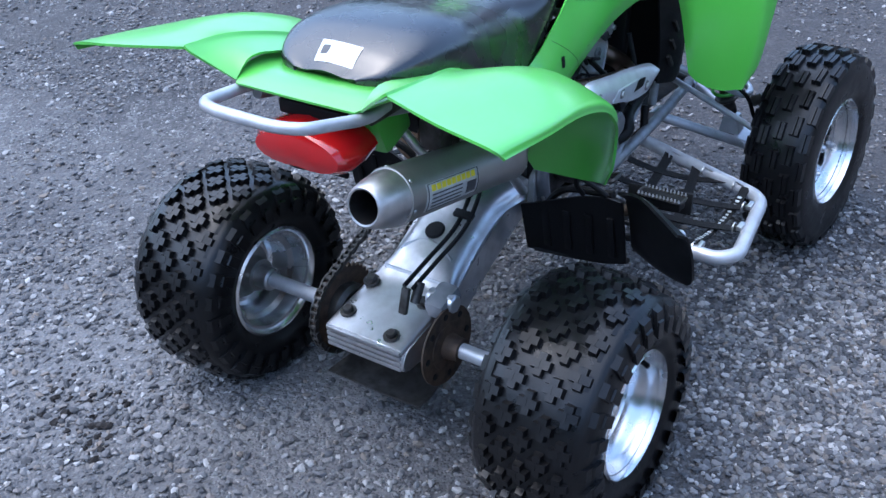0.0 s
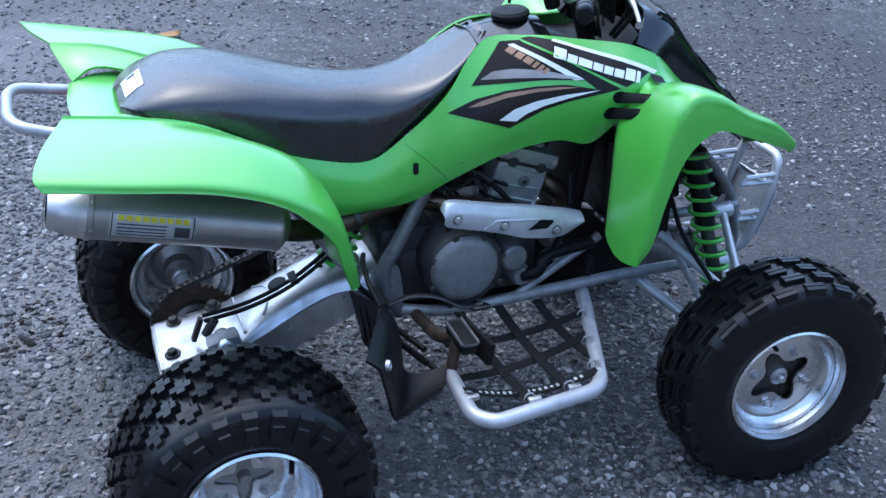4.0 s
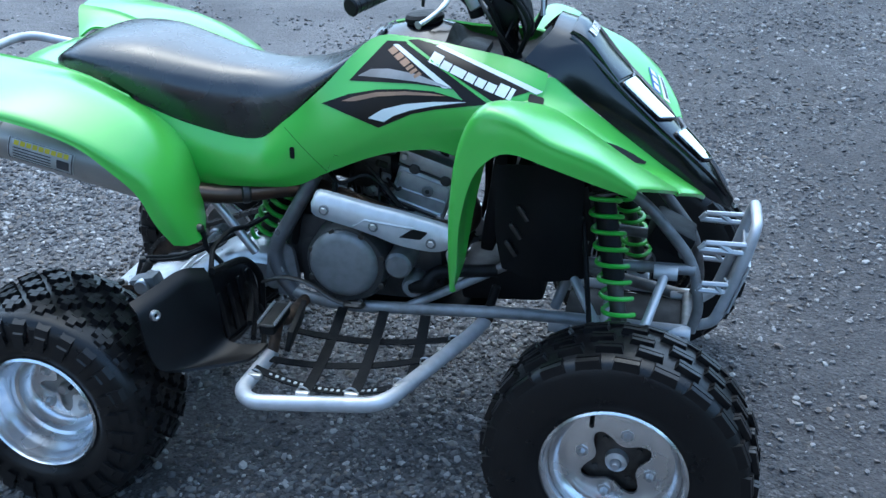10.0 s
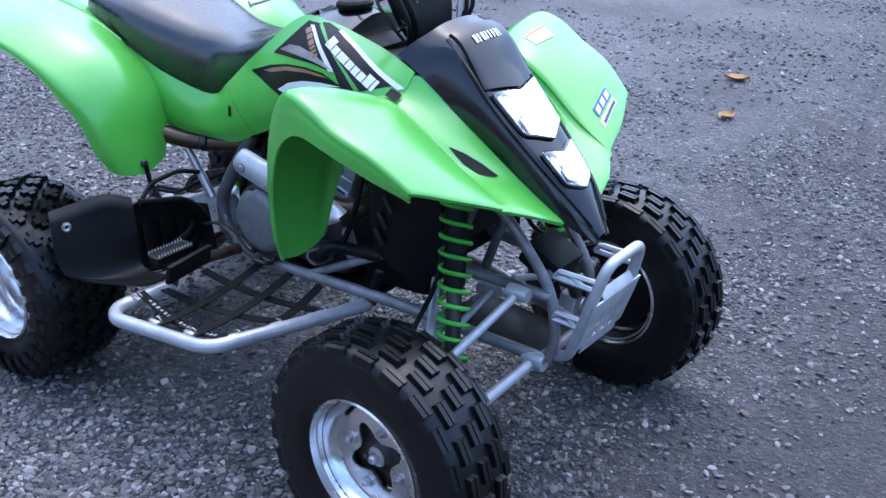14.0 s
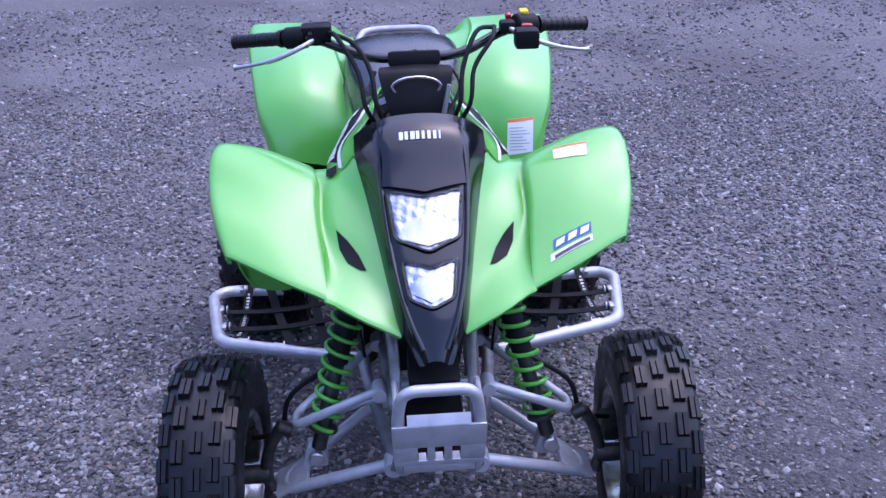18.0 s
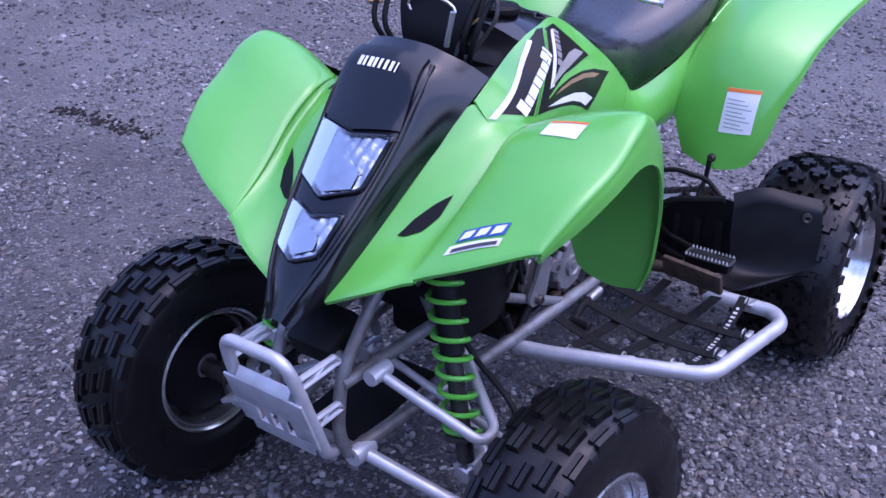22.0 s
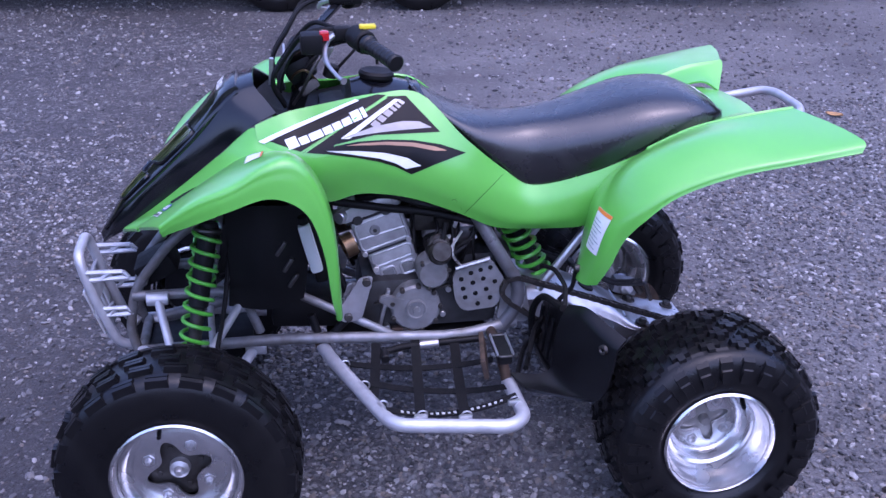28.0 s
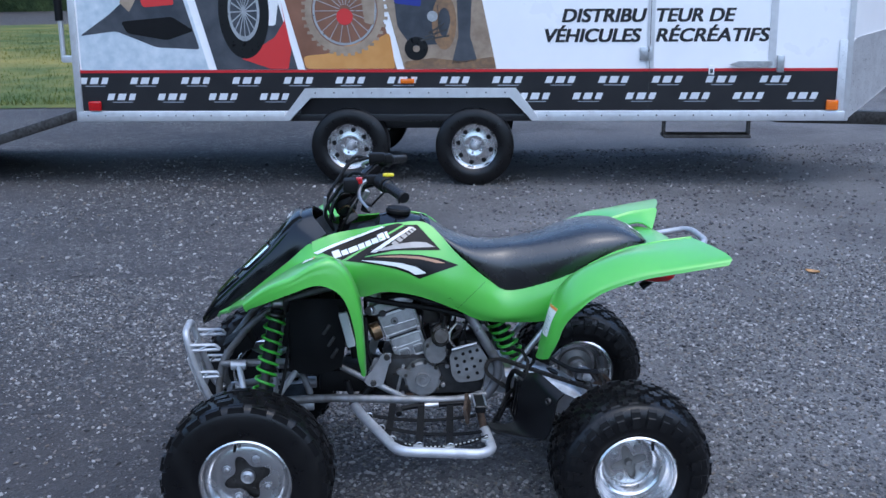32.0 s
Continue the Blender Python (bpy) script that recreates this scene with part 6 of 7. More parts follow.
for y, z in ((0.05, 1.02), (-0.04, 1.03), (0.02, 0.99)):
    part("wire", tube(catmull([(0.88, y, z), (0.91, y + 0.03, z + 0.035), (0.94, y, z + 0.01), (0.93, y - 0.04, z - 0.03)], 5), 0.003, 6), BRASS if y == 0.05 else MATT, quad)
part("connector", block((0.05, 0.03, 0.025), pose(0.90, 0.05, 1.005, 20, 30, 10), 0.005), STEEL, quad)
part("cable_sheath", tube([(0.985, 0.072, 1.085), (0.990, 0.058, 1.02)], 0.0055, 8), ALU, quad)

# left side fittings: gear lever, bright mounting arm, cover bolts, clips
gear = part("gear_lever", tube(fillet([(0.499, 0.19, 0.363), (0.702, 0.19, 0.356), (0.752, 0.205, 0.352)], 0.02), 0.009, 10), MATT, quad, "black gear lever with a bright sleeve")
part("sleeve", rod((0.661, 0.19, 0.357), (0.611, 0.19, 0.359), 0.0105, 12), ALU, gear)
part("pedal_rubber", rod((0.752, 0.195, 0.352), (0.752, 0.245, 0.352), 0.011, 12), RUBBER, gear)
arm = part("engine_hanger", prism(round_outline([(0.770, 0.545), (0.804, 0.543), (0.871, 0.443), (0.847, 0.421), (0.803, 0.429)], 0.010), pose(0, 0.156, 0), 0.008, 0.002), ALU, quad, "bright aluminium engine hanger")
for x, z in ((0.788, 0.533), (0.837, 0.439)):
    part("bolt", rod((x, 0.160, z), (x, 0.176, z), 0.011, 8), STEEL, arm)
part("intake_ring", lathe([(0.020, 0.0), (0.032, 0.0), (0.032, 0.030), (0.020, 0.030)], aim((0.811, 0.085, 0.608), (0.9, 0.25, -0.3)), 20, True), BRASS, eng, "tarnished brass pipe flange")
for k in range(9):
    q = 2 * math.pi * k / 9 + 0.3
    part("bolt", rod((0.662 + 0.063 * math.cos(q), 0.130, 0.436 + 0.063 * math.sin(q)), (0.662 + 0.063 * math.cos(q), 0.147, 0.436 + 0.063 * math.sin(q)), 0.0065, 8), STEEL, eng)
for k in range(3):
    q = 2 * math.pi * k / 3 + 0.8
    part("bolt", rod((0.617 + 0.040 * math.cos(q), 0.140, 0.535 + 0.040 * math.sin(q)), (0.617 + 0.040 * math.cos(q), 0.156, 0.535 + 0.040 * math.sin(q)), 0.006, 8), STEEL, eng)
for z0, z1, r, mt in ((0.0, 0.03, 0.026, ALU), (0.03, 0.042, 0.030, STEEL), (0.042, 0.075, 0.022, ALU), (0.075, 0.085, 0.027, STEEL)):
    part("starter_collar", rod((0.598, 0.085 + z0, 0.600), (0.598, 0.085 + z1, 0.603), r, 16), mt, eng)
part("case_seam", block((0.30, 0.010, 0.006), pose(0.62, 0.114, 0.475, 0, 12, 0), 0.002), STEEL, eng)
part("case_rib", block((0.010, 0.016, 0.11), pose(0.742, 0.112, 0.43, 0, -14, 0), 0.003), ALU, eng)
part("case_foot", block((0.05, 0.02, 0.035), pose(0.70, 0.13, 0.365), 0.004), RUST, eng)
for x, z in ((0.78, 0.50), (0.76, 0.545), (0.575, 0.475), (0.59, 0.405), (0.735, 0.375)):
    part("bolt", rod((x, 0.105, z), (x, 0.124, z), 0.008, 8), ALU, eng)
for a, b in (((0.56, 0.13, 0.62), (0.545, 0.15, 0.55)), ((0.54, 0.12, 0.635), (0.575, 0.15, 0.575))):
    part("wire", tube(catmull([a, ((a[0] + b[0]) / 2 + 0.015, 0.155, (a[2] + b[2]) / 2), b], 5), 0.0035, 6), ALU, quad)
# switch cluster and clutter round the steering head
part("meter_pod", block((0.075, 0.10, 0.06), pose(0.918, 0.0, 1.045, 0, 25, 0), 0.020), SATIN, quad, "black indicator pod")
part("kill_switch", block((0.022, 0.026, 0.022), Matrix.Translation((0.866, 0.262, 1.176)), 0.005), RED, hb, "red engine stop switch")
part("switch_box", block((0.050, 0.055, 0.045), Matrix.Translation((0.894, 0.257, 1.160)), 0.010), MATT, hb)
for k in range(7):
    y = -0.09 + 0.03 * k
    part("wire_loom", tube(catmull([(0.87, y, 1.09), (0.895 + 0.006 * (k % 3), y * 1.15, 1.055), (0.915, y * 0.9, 1.01), (0.94, y * 0.6, 0.965)], 5), 0.0042 + 0.0012 * (k % 2), 7), MATT if k % 3 else STEEL, quad)
part("cable_guide", tube([(0.955, 0.055 * math.cos(q), 1.075 + 0.022 * math.sin(q)) for q in (2 * math.pi * k / 16 for k in range(16))], 0.003, 6, True), ALU, quad)
part("ignition_lock", rod((0.862, -0.05, 1.055), (0.845, -0.05, 1.085), 0.017), ALU, quad, "bright ignition lock")

# ---------------------------------------------------------------- openings and stickers
side_trees, fend_trees = tree_of(*side_panels), tree_of(*front_fenders)
panel_trees = side_trees + fend_trees


def side_sticker(name, outline, mat, s, lift, label="", parent=quad, trees=panel_trees):
    d = Vector((-0.15, -0.94 * s, -0.31)).normalized()
    bm = flat_poly(bmesh.new(), outline, lambda u, v: Vector((u, (0.15 + 0.04 * min(1, max(0, (u - 0.66) / 0.24))) * s, v)) - d * 0.12, 4)
    for v in bm.verts:
        best = None
        for tr in trees:
            hit = tr.ray_cast(v.co, d)
            if hit[0] is not None and (best is None or hit[3] < best[3]):
                best = hit
        if best:
            v.co = best[0] - d * lift
        else:
            near = min((tr.find_nearest(v.co) for tr in side_trees), key=lambda h: h[3])
            v.co = near[0] - d * lift
    return part(name, bm, mat, parent, label)


def bars(name, x0, z0, x1, z1, h, widths, gap, mat, s, lift, parent, skew=0.25, tall=()):
    """A row of plain bars along a line, for a name that is not lettered."""
    a, b = Vector((x0, z0)), Vector((x1, z1))
    L = (b - a).length
    d, n = (b - a) / L, Vector((-(b - a).y, (b - a).x)) / L
    if n.y < 0:
        n = -n
    total = sum(widths) + gap * (len(widths) - 1)
    t = 0.0
    for k, w in enumerate(widths):
        hh = h * (1.0 if not tall or k in tall else 0.70)
        p, q = a + d * (L * t / total), a + d * (L * (t + w) / total)
        e = d * hh * skew
        side_sticker(name, [tuple(p), tuple(q), tuple(q + n * hh + e), tuple(p + n * hh + e)], mat, s, lift, "", parent)
        t += w + gap


for s in (1, -1):
    name = side_sticker("side_graphic", [(0.730, 1.012), (0.753, 1.016), (0.805, 1.006), (1.006, 0.922), (0.928, 0.890), (0.834, 0.944), (0.780, 0.980)], DARKGFX, s, 0.0015, "dark side panel graphic with a white edge")
    side_sticker("flash", [(0.805, 1.009), (1.029, 0.921), (1.015, 0.914), (0.795, 1.004)], WHITE, s, 0.0025, "", name)
    rear = side_sticker("rear_graphic", [(0.682, 1.006), (0.726, 1.008), (0.778, 0.976), (0.832, 0.941), (0.920, 0.889), (0.863, 0.887), (0.838, 0.911), (0.755, 0.914), (0.597, 0.909), (0.643, 0.956)], DARKGFX, s, 0.0014, "dark pointed graphic with pale flashes")
    side_sticker("flash", [(0.709, 1.000), (0.836, 0.913), (0.815, 0.911), (0.696, 0.998)], WHITE, s, 0.0025, "", rear)
    side_sticker("flash", [(0.648, 0.938), (0.689, 0.942), (0.755, 0.936), (0.836, 0.913), (0.755, 0.919), (0.689, 0.920), (0.617, 0.921)], SILVERGFX, s, 0.0026, "", rear)
    side_sticker("seam_line", [(0.731, 1.006), (0.923, 0.886), (0.920, 0.884), (0.727, 1.004)], GREEN, s, 0.0027, "", name)
    low = side_sticker("swoosh", [(0.534, 0.853), (0.597, 0.878), (0.663, 0.892), (0.729, 0.900), (0.795, 0.902), (0.862, 0.889), (0.925, 0.888), (0.863, 0.878), (0.796, 0.862), (0.744, 0.846), (0.704, 0.829), (0.667, 0.806), (0.610, 0.827)], DARKGFX, s, 0.0015, "dark pointed swoosh with pale flashes")
    side_sticker("flash", [(0.643, 0.826), (0.677, 0.849), (0.730, 0.867), (0.795, 0.879), (0.869, 0.887), (0.796, 0.870), (0.744, 0.855), (0.704, 0.838), (0.680, 0.821)], WHITE, s, 0.0025, "", low)
    side_sticker("flash", [(0.580, 0.861), (0.610, 0.873), (0.663, 0.886), (0.730, 0.895), (0.788, 0.897), (0.825, 0.895), (0.789, 0.892), (0.730, 0.887), (0.663, 0.876), (0.610, 0.862)], COPPER, s, 0.0025, "", low)
    # maker's mark as plain white shapes
    if s > 0:
        bars("mark", 0.953, 0.896, 0.772, 0.962, 0.028, (1.15, 0.95, 1.4, 0.95, 0.9, 0.95, 1.0, 0.42), 0.14, WHITE, s, 0.003, name, -0.12, (0, 6, 7))
        bars("mark", 0.752, 0.930, 0.683, 0.988, 0.018, (1, 0.9, 1, 0.5, 0.5, 0.5), 0.25, SILVERGFX, s, 0.003, rear, -0.2)
    else:
        bars("mark", 0.780, 0.966, 0.960, 0.897, 0.028, (1.15, 0.95, 1.4, 0.95, 0.9, 0.95, 1.0, 0.42), 0.14, WHITE, s, 0.003, name, 0.12, (0, 6, 7))
        bars("mark", 0.685, 0.984, 0.752, 0.926, 0.018, (1, 0.9, 1, 0.5, 0.5, 0.5), 0.25, COPPER, s, 0.003, rear, 0.2)
    side_sticker("panel_seam", [(0.562, 0.672), (0.442, 0.792), (0.4412, 0.7912), (0.5612, 0.6712)], MATT, s, 0.0006, "thin dark joint between two panels")
for x, z in ((0.912, 0.868), (0.897, 0.832)):
    side_sticker("panel_hole", [(x + 0.017 * math.cos(q), z + 0.014 * math.sin(q)) for q in (2 * math.pi * k / 14 for k in range(14))], MATT, -1, 0.0015, "dark round opening in the panel")
side_sticker("slot", round_outline([(0.454, 0.718), (0.466, 0.718), (0.466, 0.746), (0.454, 0.746)], 0.005), MATT, -1, 0.0015, "dark slotted hole in the side panel")


def top_sticker(name, outline, mat, lift, label="", parent=quad, trees=fend_trees, axis=(0, 0, -1), from_z=1.3):
    bm = flat_poly(bmesh.new(), outline, lambda u, v: Vector((u, v, from_z)), 4)
    d = Vector(axis)
    for v in bm.verts:
        start = v.co.copy()
        best = None
        for tr in trees:
            hit = tr.ray_cast(start, d)
            if hit[0] is not None and (best is None or hit[3] < best[3]):
                best = hit
        if best:
            v.co = best[0] - d * lift
    return part(name, bm, mat, parent, label)


for s in (1, -1):
    top_sticker("vent", [(1.160, 0.193 * s), (1.196, 0.187 * s), (1.226, 0.170 * s), (1.243, 0.145 * s), (1.246, 0.131 * s), (1.215, 0.146 * s), (1.186, 0.168 * s)], MATT, 0.002, "dark pointed air vent in the fender")
top_sticker("fastener", round_outline([(1.000, -0.188), (1.032, -0.188), (1.032, -0.212), (1.000, -0.212)], 0.006), MATT, 0.008, "black rubber fastener")
warn = top_sticker("warning_label", [(1.050, 0.298), (1.054, 0.372), (1.016, 0.376), (1.013, 0.300)], WHITE, 0.002, "white warning label with an orange edge")
top_sticker("heading", [(1.018, 0.300), (1.021, 0.376), (1.016, 0.376), (1.013, 0.300)], ORANGE, 0.003, "", warn)
deal = top_sticker("dealer_sticker", [(1.278, 0.256), (1.252, 0.350), (1.240, 0.350), (1.262, 0.258)], WHITE, 0.002, "small blue and white dealer sticker")
top_sticker("print", [(1.274, 0.266), (1.252, 0.344), (1.246, 0.344), (1.267, 0.266)], PRINT, 0.003, "", deal)
for k in range(3):
    y = 0.268 + 0.027 * k
    x = 1.254 - 0.0062 * k
    top_sticker("backing", [(x + 0.002, y - 0.003), (x - 0.006, y + 0.027), (x - 0.026, y + 0.030), (x - 0.020, y)], BLUE, 0.002, "", deal)
    top_sticker("mark", [(x - 0.002, y + 0.002), (x - 0.008, y + 0.021), (x - 0.021, y + 0.025), (x - 0.016, y + 0.006)], WHITE, 0.0032, "", deal)


def fwd_sticker(name, outline, mat, lift, trees, label="", parent=quad, x0=0.6):
    bm = flat_poly(bmesh.new(), outline, lambda u, v: Vector((x0, u, v)), 4)
    d = Vector((-1, 0, 0))
    for v in bm.verts:
        for tr in trees:
            hit = tr.ray_cast(v.co, d)
            if hit[0] is not None:
                v.co = hit[0] - d * lift
                break
    return part(name, bm, mat, parent, label)


rear_trees = tree_of(rear_body[0])
st = fwd_sticker("warning_label", [(0.300, 0.753), (0.378, 0.756), (0.373, 0.658), (0.295, 0.651)], WHITE, 0.002, rear_trees, "white warning label with an orange heading")
fwd_sticker("heading", [(0.300, 0.753), (0.378, 0.756), (0.3775, 0.748), (0.2995, 0.745)], ORANGE, 0.003, rear_trees, "", st)
for k in range(8):
    z = 0.730 - 0.009 * k
    fwd_sticker("print", [(0.305, z), (0.345 + 0.02 * ((k * 7) % 3) / 2, z), (0.345 + 0.02 * ((k * 7) % 3) / 2, z - 0.0022), (0.305, z - 0.0022)], FAINT, 0.003, rear_trees, "", st)
seat_trees = tree_of(seat)
sl = top_sticker("seat_label", [(-0.086, 0.037), (-0.086, -0.056), (-0.124, -0.056), (-0.126, 0.031)], WHITE, 0.0015, "white warning label on the seat", trees=seat_trees)
top_sticker("print", round_outline([(-0.096, 0.010), (-0.112, 0.010), (-0.115, 0.026), (-0.098, 0.028)], 0.003), PRINT, 0.0025, "", sl, trees=seat_trees)
for k, w in enumerate((1.3, 1, 1.4, 1, 0.9, 1, 1.0, 0.5)):
    y = -0.048 + 0.0122 * k
    bm = flat_poly(bmesh.new(), [(-0.092, y), (-0.092, y + 0.0068 * w), (-0.073, y + 0.0068 * w), (-0.073, y)], cowl_point)
    onto(cowl_tree, bm, NOSE_AXIS, 0.0115)
    part("mark", bm, WHITE, quad, "plain white mark on the black nose")

# ---------------------------------------------------------------- trailer
TR = Matrix.Translation((0.45, -5.74, 0)) @ Matrix.Rotation(math.atan2(0.1305, -0.9914), 4, "Z")
trailer = thing("cargo_trailer", TR, "white enclosed cargo trailer with printed side panels, parked on gravel", "trailer")
TRW = grained(material("trailer_white", (0.87, 0.87, 0.87), 0.3, coat=0.2), (0.82, 0.82, 0.825), 3, rough=(0.25, 0.4))
TRB = grained(material("trailer_black", (0.012, 0.012, 0.014), 0.3), (0.02, 0.02, 0.022), 6)
TRR = material("trailer_red", (0.45, 0.015, 0.02), 0.35)
GALV = grained(material("ribbed_aluminium", (0.70, 0.71, 0.72), 0.4, 0.6), (0.58, 0.58, 0.59), 14, rough=(0.3, 0.5))


def sheet(name, x0, x1, z0, z1, y, mat, parent=trailer, label="", slant=0.0, t=0.003):
    """A flat print on the trailer's side; slant moves the top edge along."""
    return part(name, prism([(x0 + slant, z1), (x1 + slant, z1), (x1, z0), (x0, z0)], pose(0, y, 0), t), mat, parent, label, smooth=0)


# shell: the side stands above the wheel arch
part("side_wall", prism([(-2.93, 0.58), (-1.10, 0.58), (-0.89, 0.83), (0.89, 0.83), (1.10, 0.58), (3.69, 0.58), (3.69, 2.55), (-2.93, 2.55)], pose(0, 0.0, 0), 0.05), TRW, trailer, "white sheet side wall")
part("far_wall", block((6.62, 0.05, 1.97), pose(0.38, 2.08, 1.565), 0.004), TRW, trailer)
part("roof", block((6.66, 2.14, 0.05), pose(0.38, 1.05, 2.575), 0.02), TRW, trailer)
part("floor", block((6.60, 2.0, 0.06), pose(0.38, 1.06, 0.60), 0.004), TRB, trailer)
part("inner_wheel_box", block((1.95, 0.40, 0.30), pose(0, 0.27, 0.75), 0.01), TRB, trailer)
for x0, x1 in ((-2.92, -1.06), (1.06, 3.68)):
    sheet("band", x0, x1, 0.67, 1.0, -0.004, TRB, label="black band with rows of pale marks")
part("band", prism([(-1.06, 0.67), (-0.90, 0.865), (0.90, 0.865), (1.06, 0.67), (1.06, 1.0), (-1.06, 1.0)], pose(0, -0.004, 0), 0.003), TRB, trailer, "black band with rows of pale marks", smooth=0)
sheet("stripe", -2.92, 3.68, 1.0, 1.024, -0.006, TRR, label="red stripe above the band")
for x0, x1 in ((-2.93, -1.10), (1.10, 3.69)):
    rail = part("lower_rail", block((x1 - x0, 0.03, 0.082), pose((x0 + x1) / 2, -0.012, 0.622), 0.006), GALV, trailer, "riveted aluminium lower rail")
    n = int((x1 - x0) / 0.16)
    for i in range(n):
        part("rivet", lathe([(0, -0.004), (0.005, -0.003), (0.007, 0)], pose(x0 + 0.08 + i * (x1 - x0 - 0.1) / n, -0.027, 0.63), 6), STEEL, rail)
arch = part("arch_trim", prism([(-1.13, 0.585), (-0.91, 0.865), (0.91, 0.865), (1.13, 0.585), (1.05, 0.585), (0.865, 0.79), (-0.865, 0.79), (-1.05, 0.585)], pose(0, -0.045, 0), 0.05, 0.004), GALV, trailer, "aluminium wheel arch trim")
for i in range(11):
    part("rivet", lathe([(0, -0.004), (0.005, -0.003), (0.007, 0)], pose(-0.82 + 0.164 * i, -0.045, 0.828), 6), STEEL, arch)
part("corner_post", block((0.06, 0.05, 1.98), pose(-2.925, 0.0, 1.57), 0.01), GALV, trailer)
part("corner_post", block((0.05, 0.04, 1.98), pose(3.70, 0.0, 1.57), 0.01), GALV, trailer)


# wheels
def trailer_wheel(x):
    m = pose(x, 0.14, 0.345, 0, 0, 180)
    prof = [(0.20, 0.085), (0.215, 0.10), (0.26, 0.108), (0.32, 0.100), (0.342, 0.082), (0.347, 0.03), (0.347, -0.03), (0.342, -0.082), (0.32, -0.10), (0.26, -0.108), (0.20, -0.085)]
    w = part("wheel", lathe(prof, Matrix(), 48, True), RUBBER, trailer, "black road tyre on a silver wheel")
    w.matrix_local = m
    part("rim", lathe([(0.205, 0.085), (0.214, 0.094), (0.208, 0.090), (0.192, 0.070), (0.180, 0.045), (0.160, 0.040), (0.10, 0.058), (0.075, 0.060), (0.06, 0.05), (0.0, 0.05), (0.0, 0.03), (0.19, 0.03)], Matrix(), 40), RIM, w, "silver wheel with round holes")
    for i in range(8):
        a = 2 * math.pi * i / 8 + 0.2
        part("hole", rod((0.145 * math.cos(a), 0.043, 0.145 * math.sin(a)), (0.145 * math.cos(a), 0.050, 0.145 * math.sin(a)), 0.021, 14), MATT, w)
    for i in range(5):
        a = 2 * math.pi * i / 5
        part("wheel_nut", rod((0.058 * math.cos(a), 0.05, 0.058 * math.sin(a)), (0.058 * math.cos(a), 0.072, 0.058 * math.sin(a)), 0.011, 6), ALU, w)
    part("cap", lathe([(0, 0.10), (0.025, 0.096), (0.034, 0.08), (0.036, 0.05)], Matrix(), 20), ALU, w)
    part("axle", rod((x, 0.20, 0.345), (x, 1.9, 0.345), 0.04), STEEL, trailer)
    far = copy_thing(w, pose(x, 1.96, 0.345))
    far.parent = trailer
    far.matrix_local = pose(x, 1.96, 0.345)


trailer_wheel(-0.545)
trailer_wheel(0.555)
part("wheel_well", block((1.9, 0.02, 0.32), pose(0, 0.36, 0.70), 0), TRB, trailer)
part("spring_beam", block((1.6, 0.06, 0.08), pose(0, 0.30, 0.52), 0.01), TRB, trailer)

# printed pictures, as plain shapes in their colours
DUST = grained(material("print_sand", (0.52, 0.24, 0.06), 0.4), (0.62, 0.32, 0.10), 8)
BROWN = grained(material("print_brown", (0.17, 0.075, 0.04), 0.4), (0.26, 0.12, 0.07), 5)
SNOW = grained(material("print_snow", (0.42, 0.50, 0.55), 0.4), (0.66, 0.70, 0.73), 12)
SLATE = grained(material("print_slate", (0.03, 0.035, 0.045), 0.4), (0.08, 0.085, 0.095), 7)
TAN = grained(material("print_tan", (0.36, 0.28, 0.20), 0.4), (0.22, 0.16, 0.11), 14)
EARTH = grained(material("print_leaves", (0.16, 0.10, 0.06), 0.4), (0.30, 0.17, 0.08), 30)
PR = material("print_red", (0.55, 0.03, 0.03), 0.4)
PB = material("print_blue", (0.02, 0.03, 0.22), 0.4)


Z0, Z1 = 1.026, 2.45


def panel(name, x0, x1, mat, lean_l=1.0, lean_r=1.0, label=""):
    def e(x, z, k):
        return x - k * 0.27 * (z - Z0) / 1.0
    return part(name, prism([(e(x0, Z0, lean_l), Z0), (e(x0, Z1, lean_l), Z1), (e(x1, Z1, lean_r), Z1), (e(x1, Z0, lean_r), Z0)], pose(0, -0.003, 0), 0.003), mat, trailer, label, smooth=0)


def blob(parent, pts, y, mat, r=0.03, name="picture_shape"):
    return part(name, prism(round_outline(pts, r), pose(0, y, 0), 0.0012), mat, parent, smooth=0)


def ring(parent, cx, cz, r0, r1, y, mat, sx=1.0, n=40, name="picture_shape"):
    bm = bmesh.new()
    a = [[bm.verts.new((cx + r * sx * math.cos(q), y, cz + r * math.sin(q))) for q in (2 * math.pi * i / n for i in range(n))] for r in (r0, r1)]
    for i in range(n):
        j = (i + 1) % n
        bm.faces.new((a[0][i], a[0][j], a[1][j], a[1][i]))
    return part(name, bm, mat, parent, smooth=0)


p1 = panel("picture", -2.88, -1.75, SNOW, 0.0, 1.0, "printed picture of a dark sled in snow")
blob(p1, [(-2.87, 1.32), (-2.60, 1.50), (-2.30, 1.75), (-1.98, 1.75), (-1.82, 1.20), (-2.20, 1.22), (-2.55, 1.36)], -0.0045, SLATE)
blob(p1, [(-2.50, 1.44), (-2.05, 1.48), (-1.86, 1.36), (-2.10, 1.28), (-2.45, 1.34)], -0.0057, MATT)
blob(p1, [(-2.30, 1.56), (-2.02, 1.58), (-2.06, 1.75), (-2.34, 1.75)], -0.0057, PR)
blob(p1, [(-2.50, 1.60), (-2.42, 1.52), (-2.36, 1.62), (-2.42, 1.76)], -0.0057, TAN, 0.01)
p2 = panel("picture", -1.68, -0.97, SLATE, label="printed picture of a wheel and red bodywork")
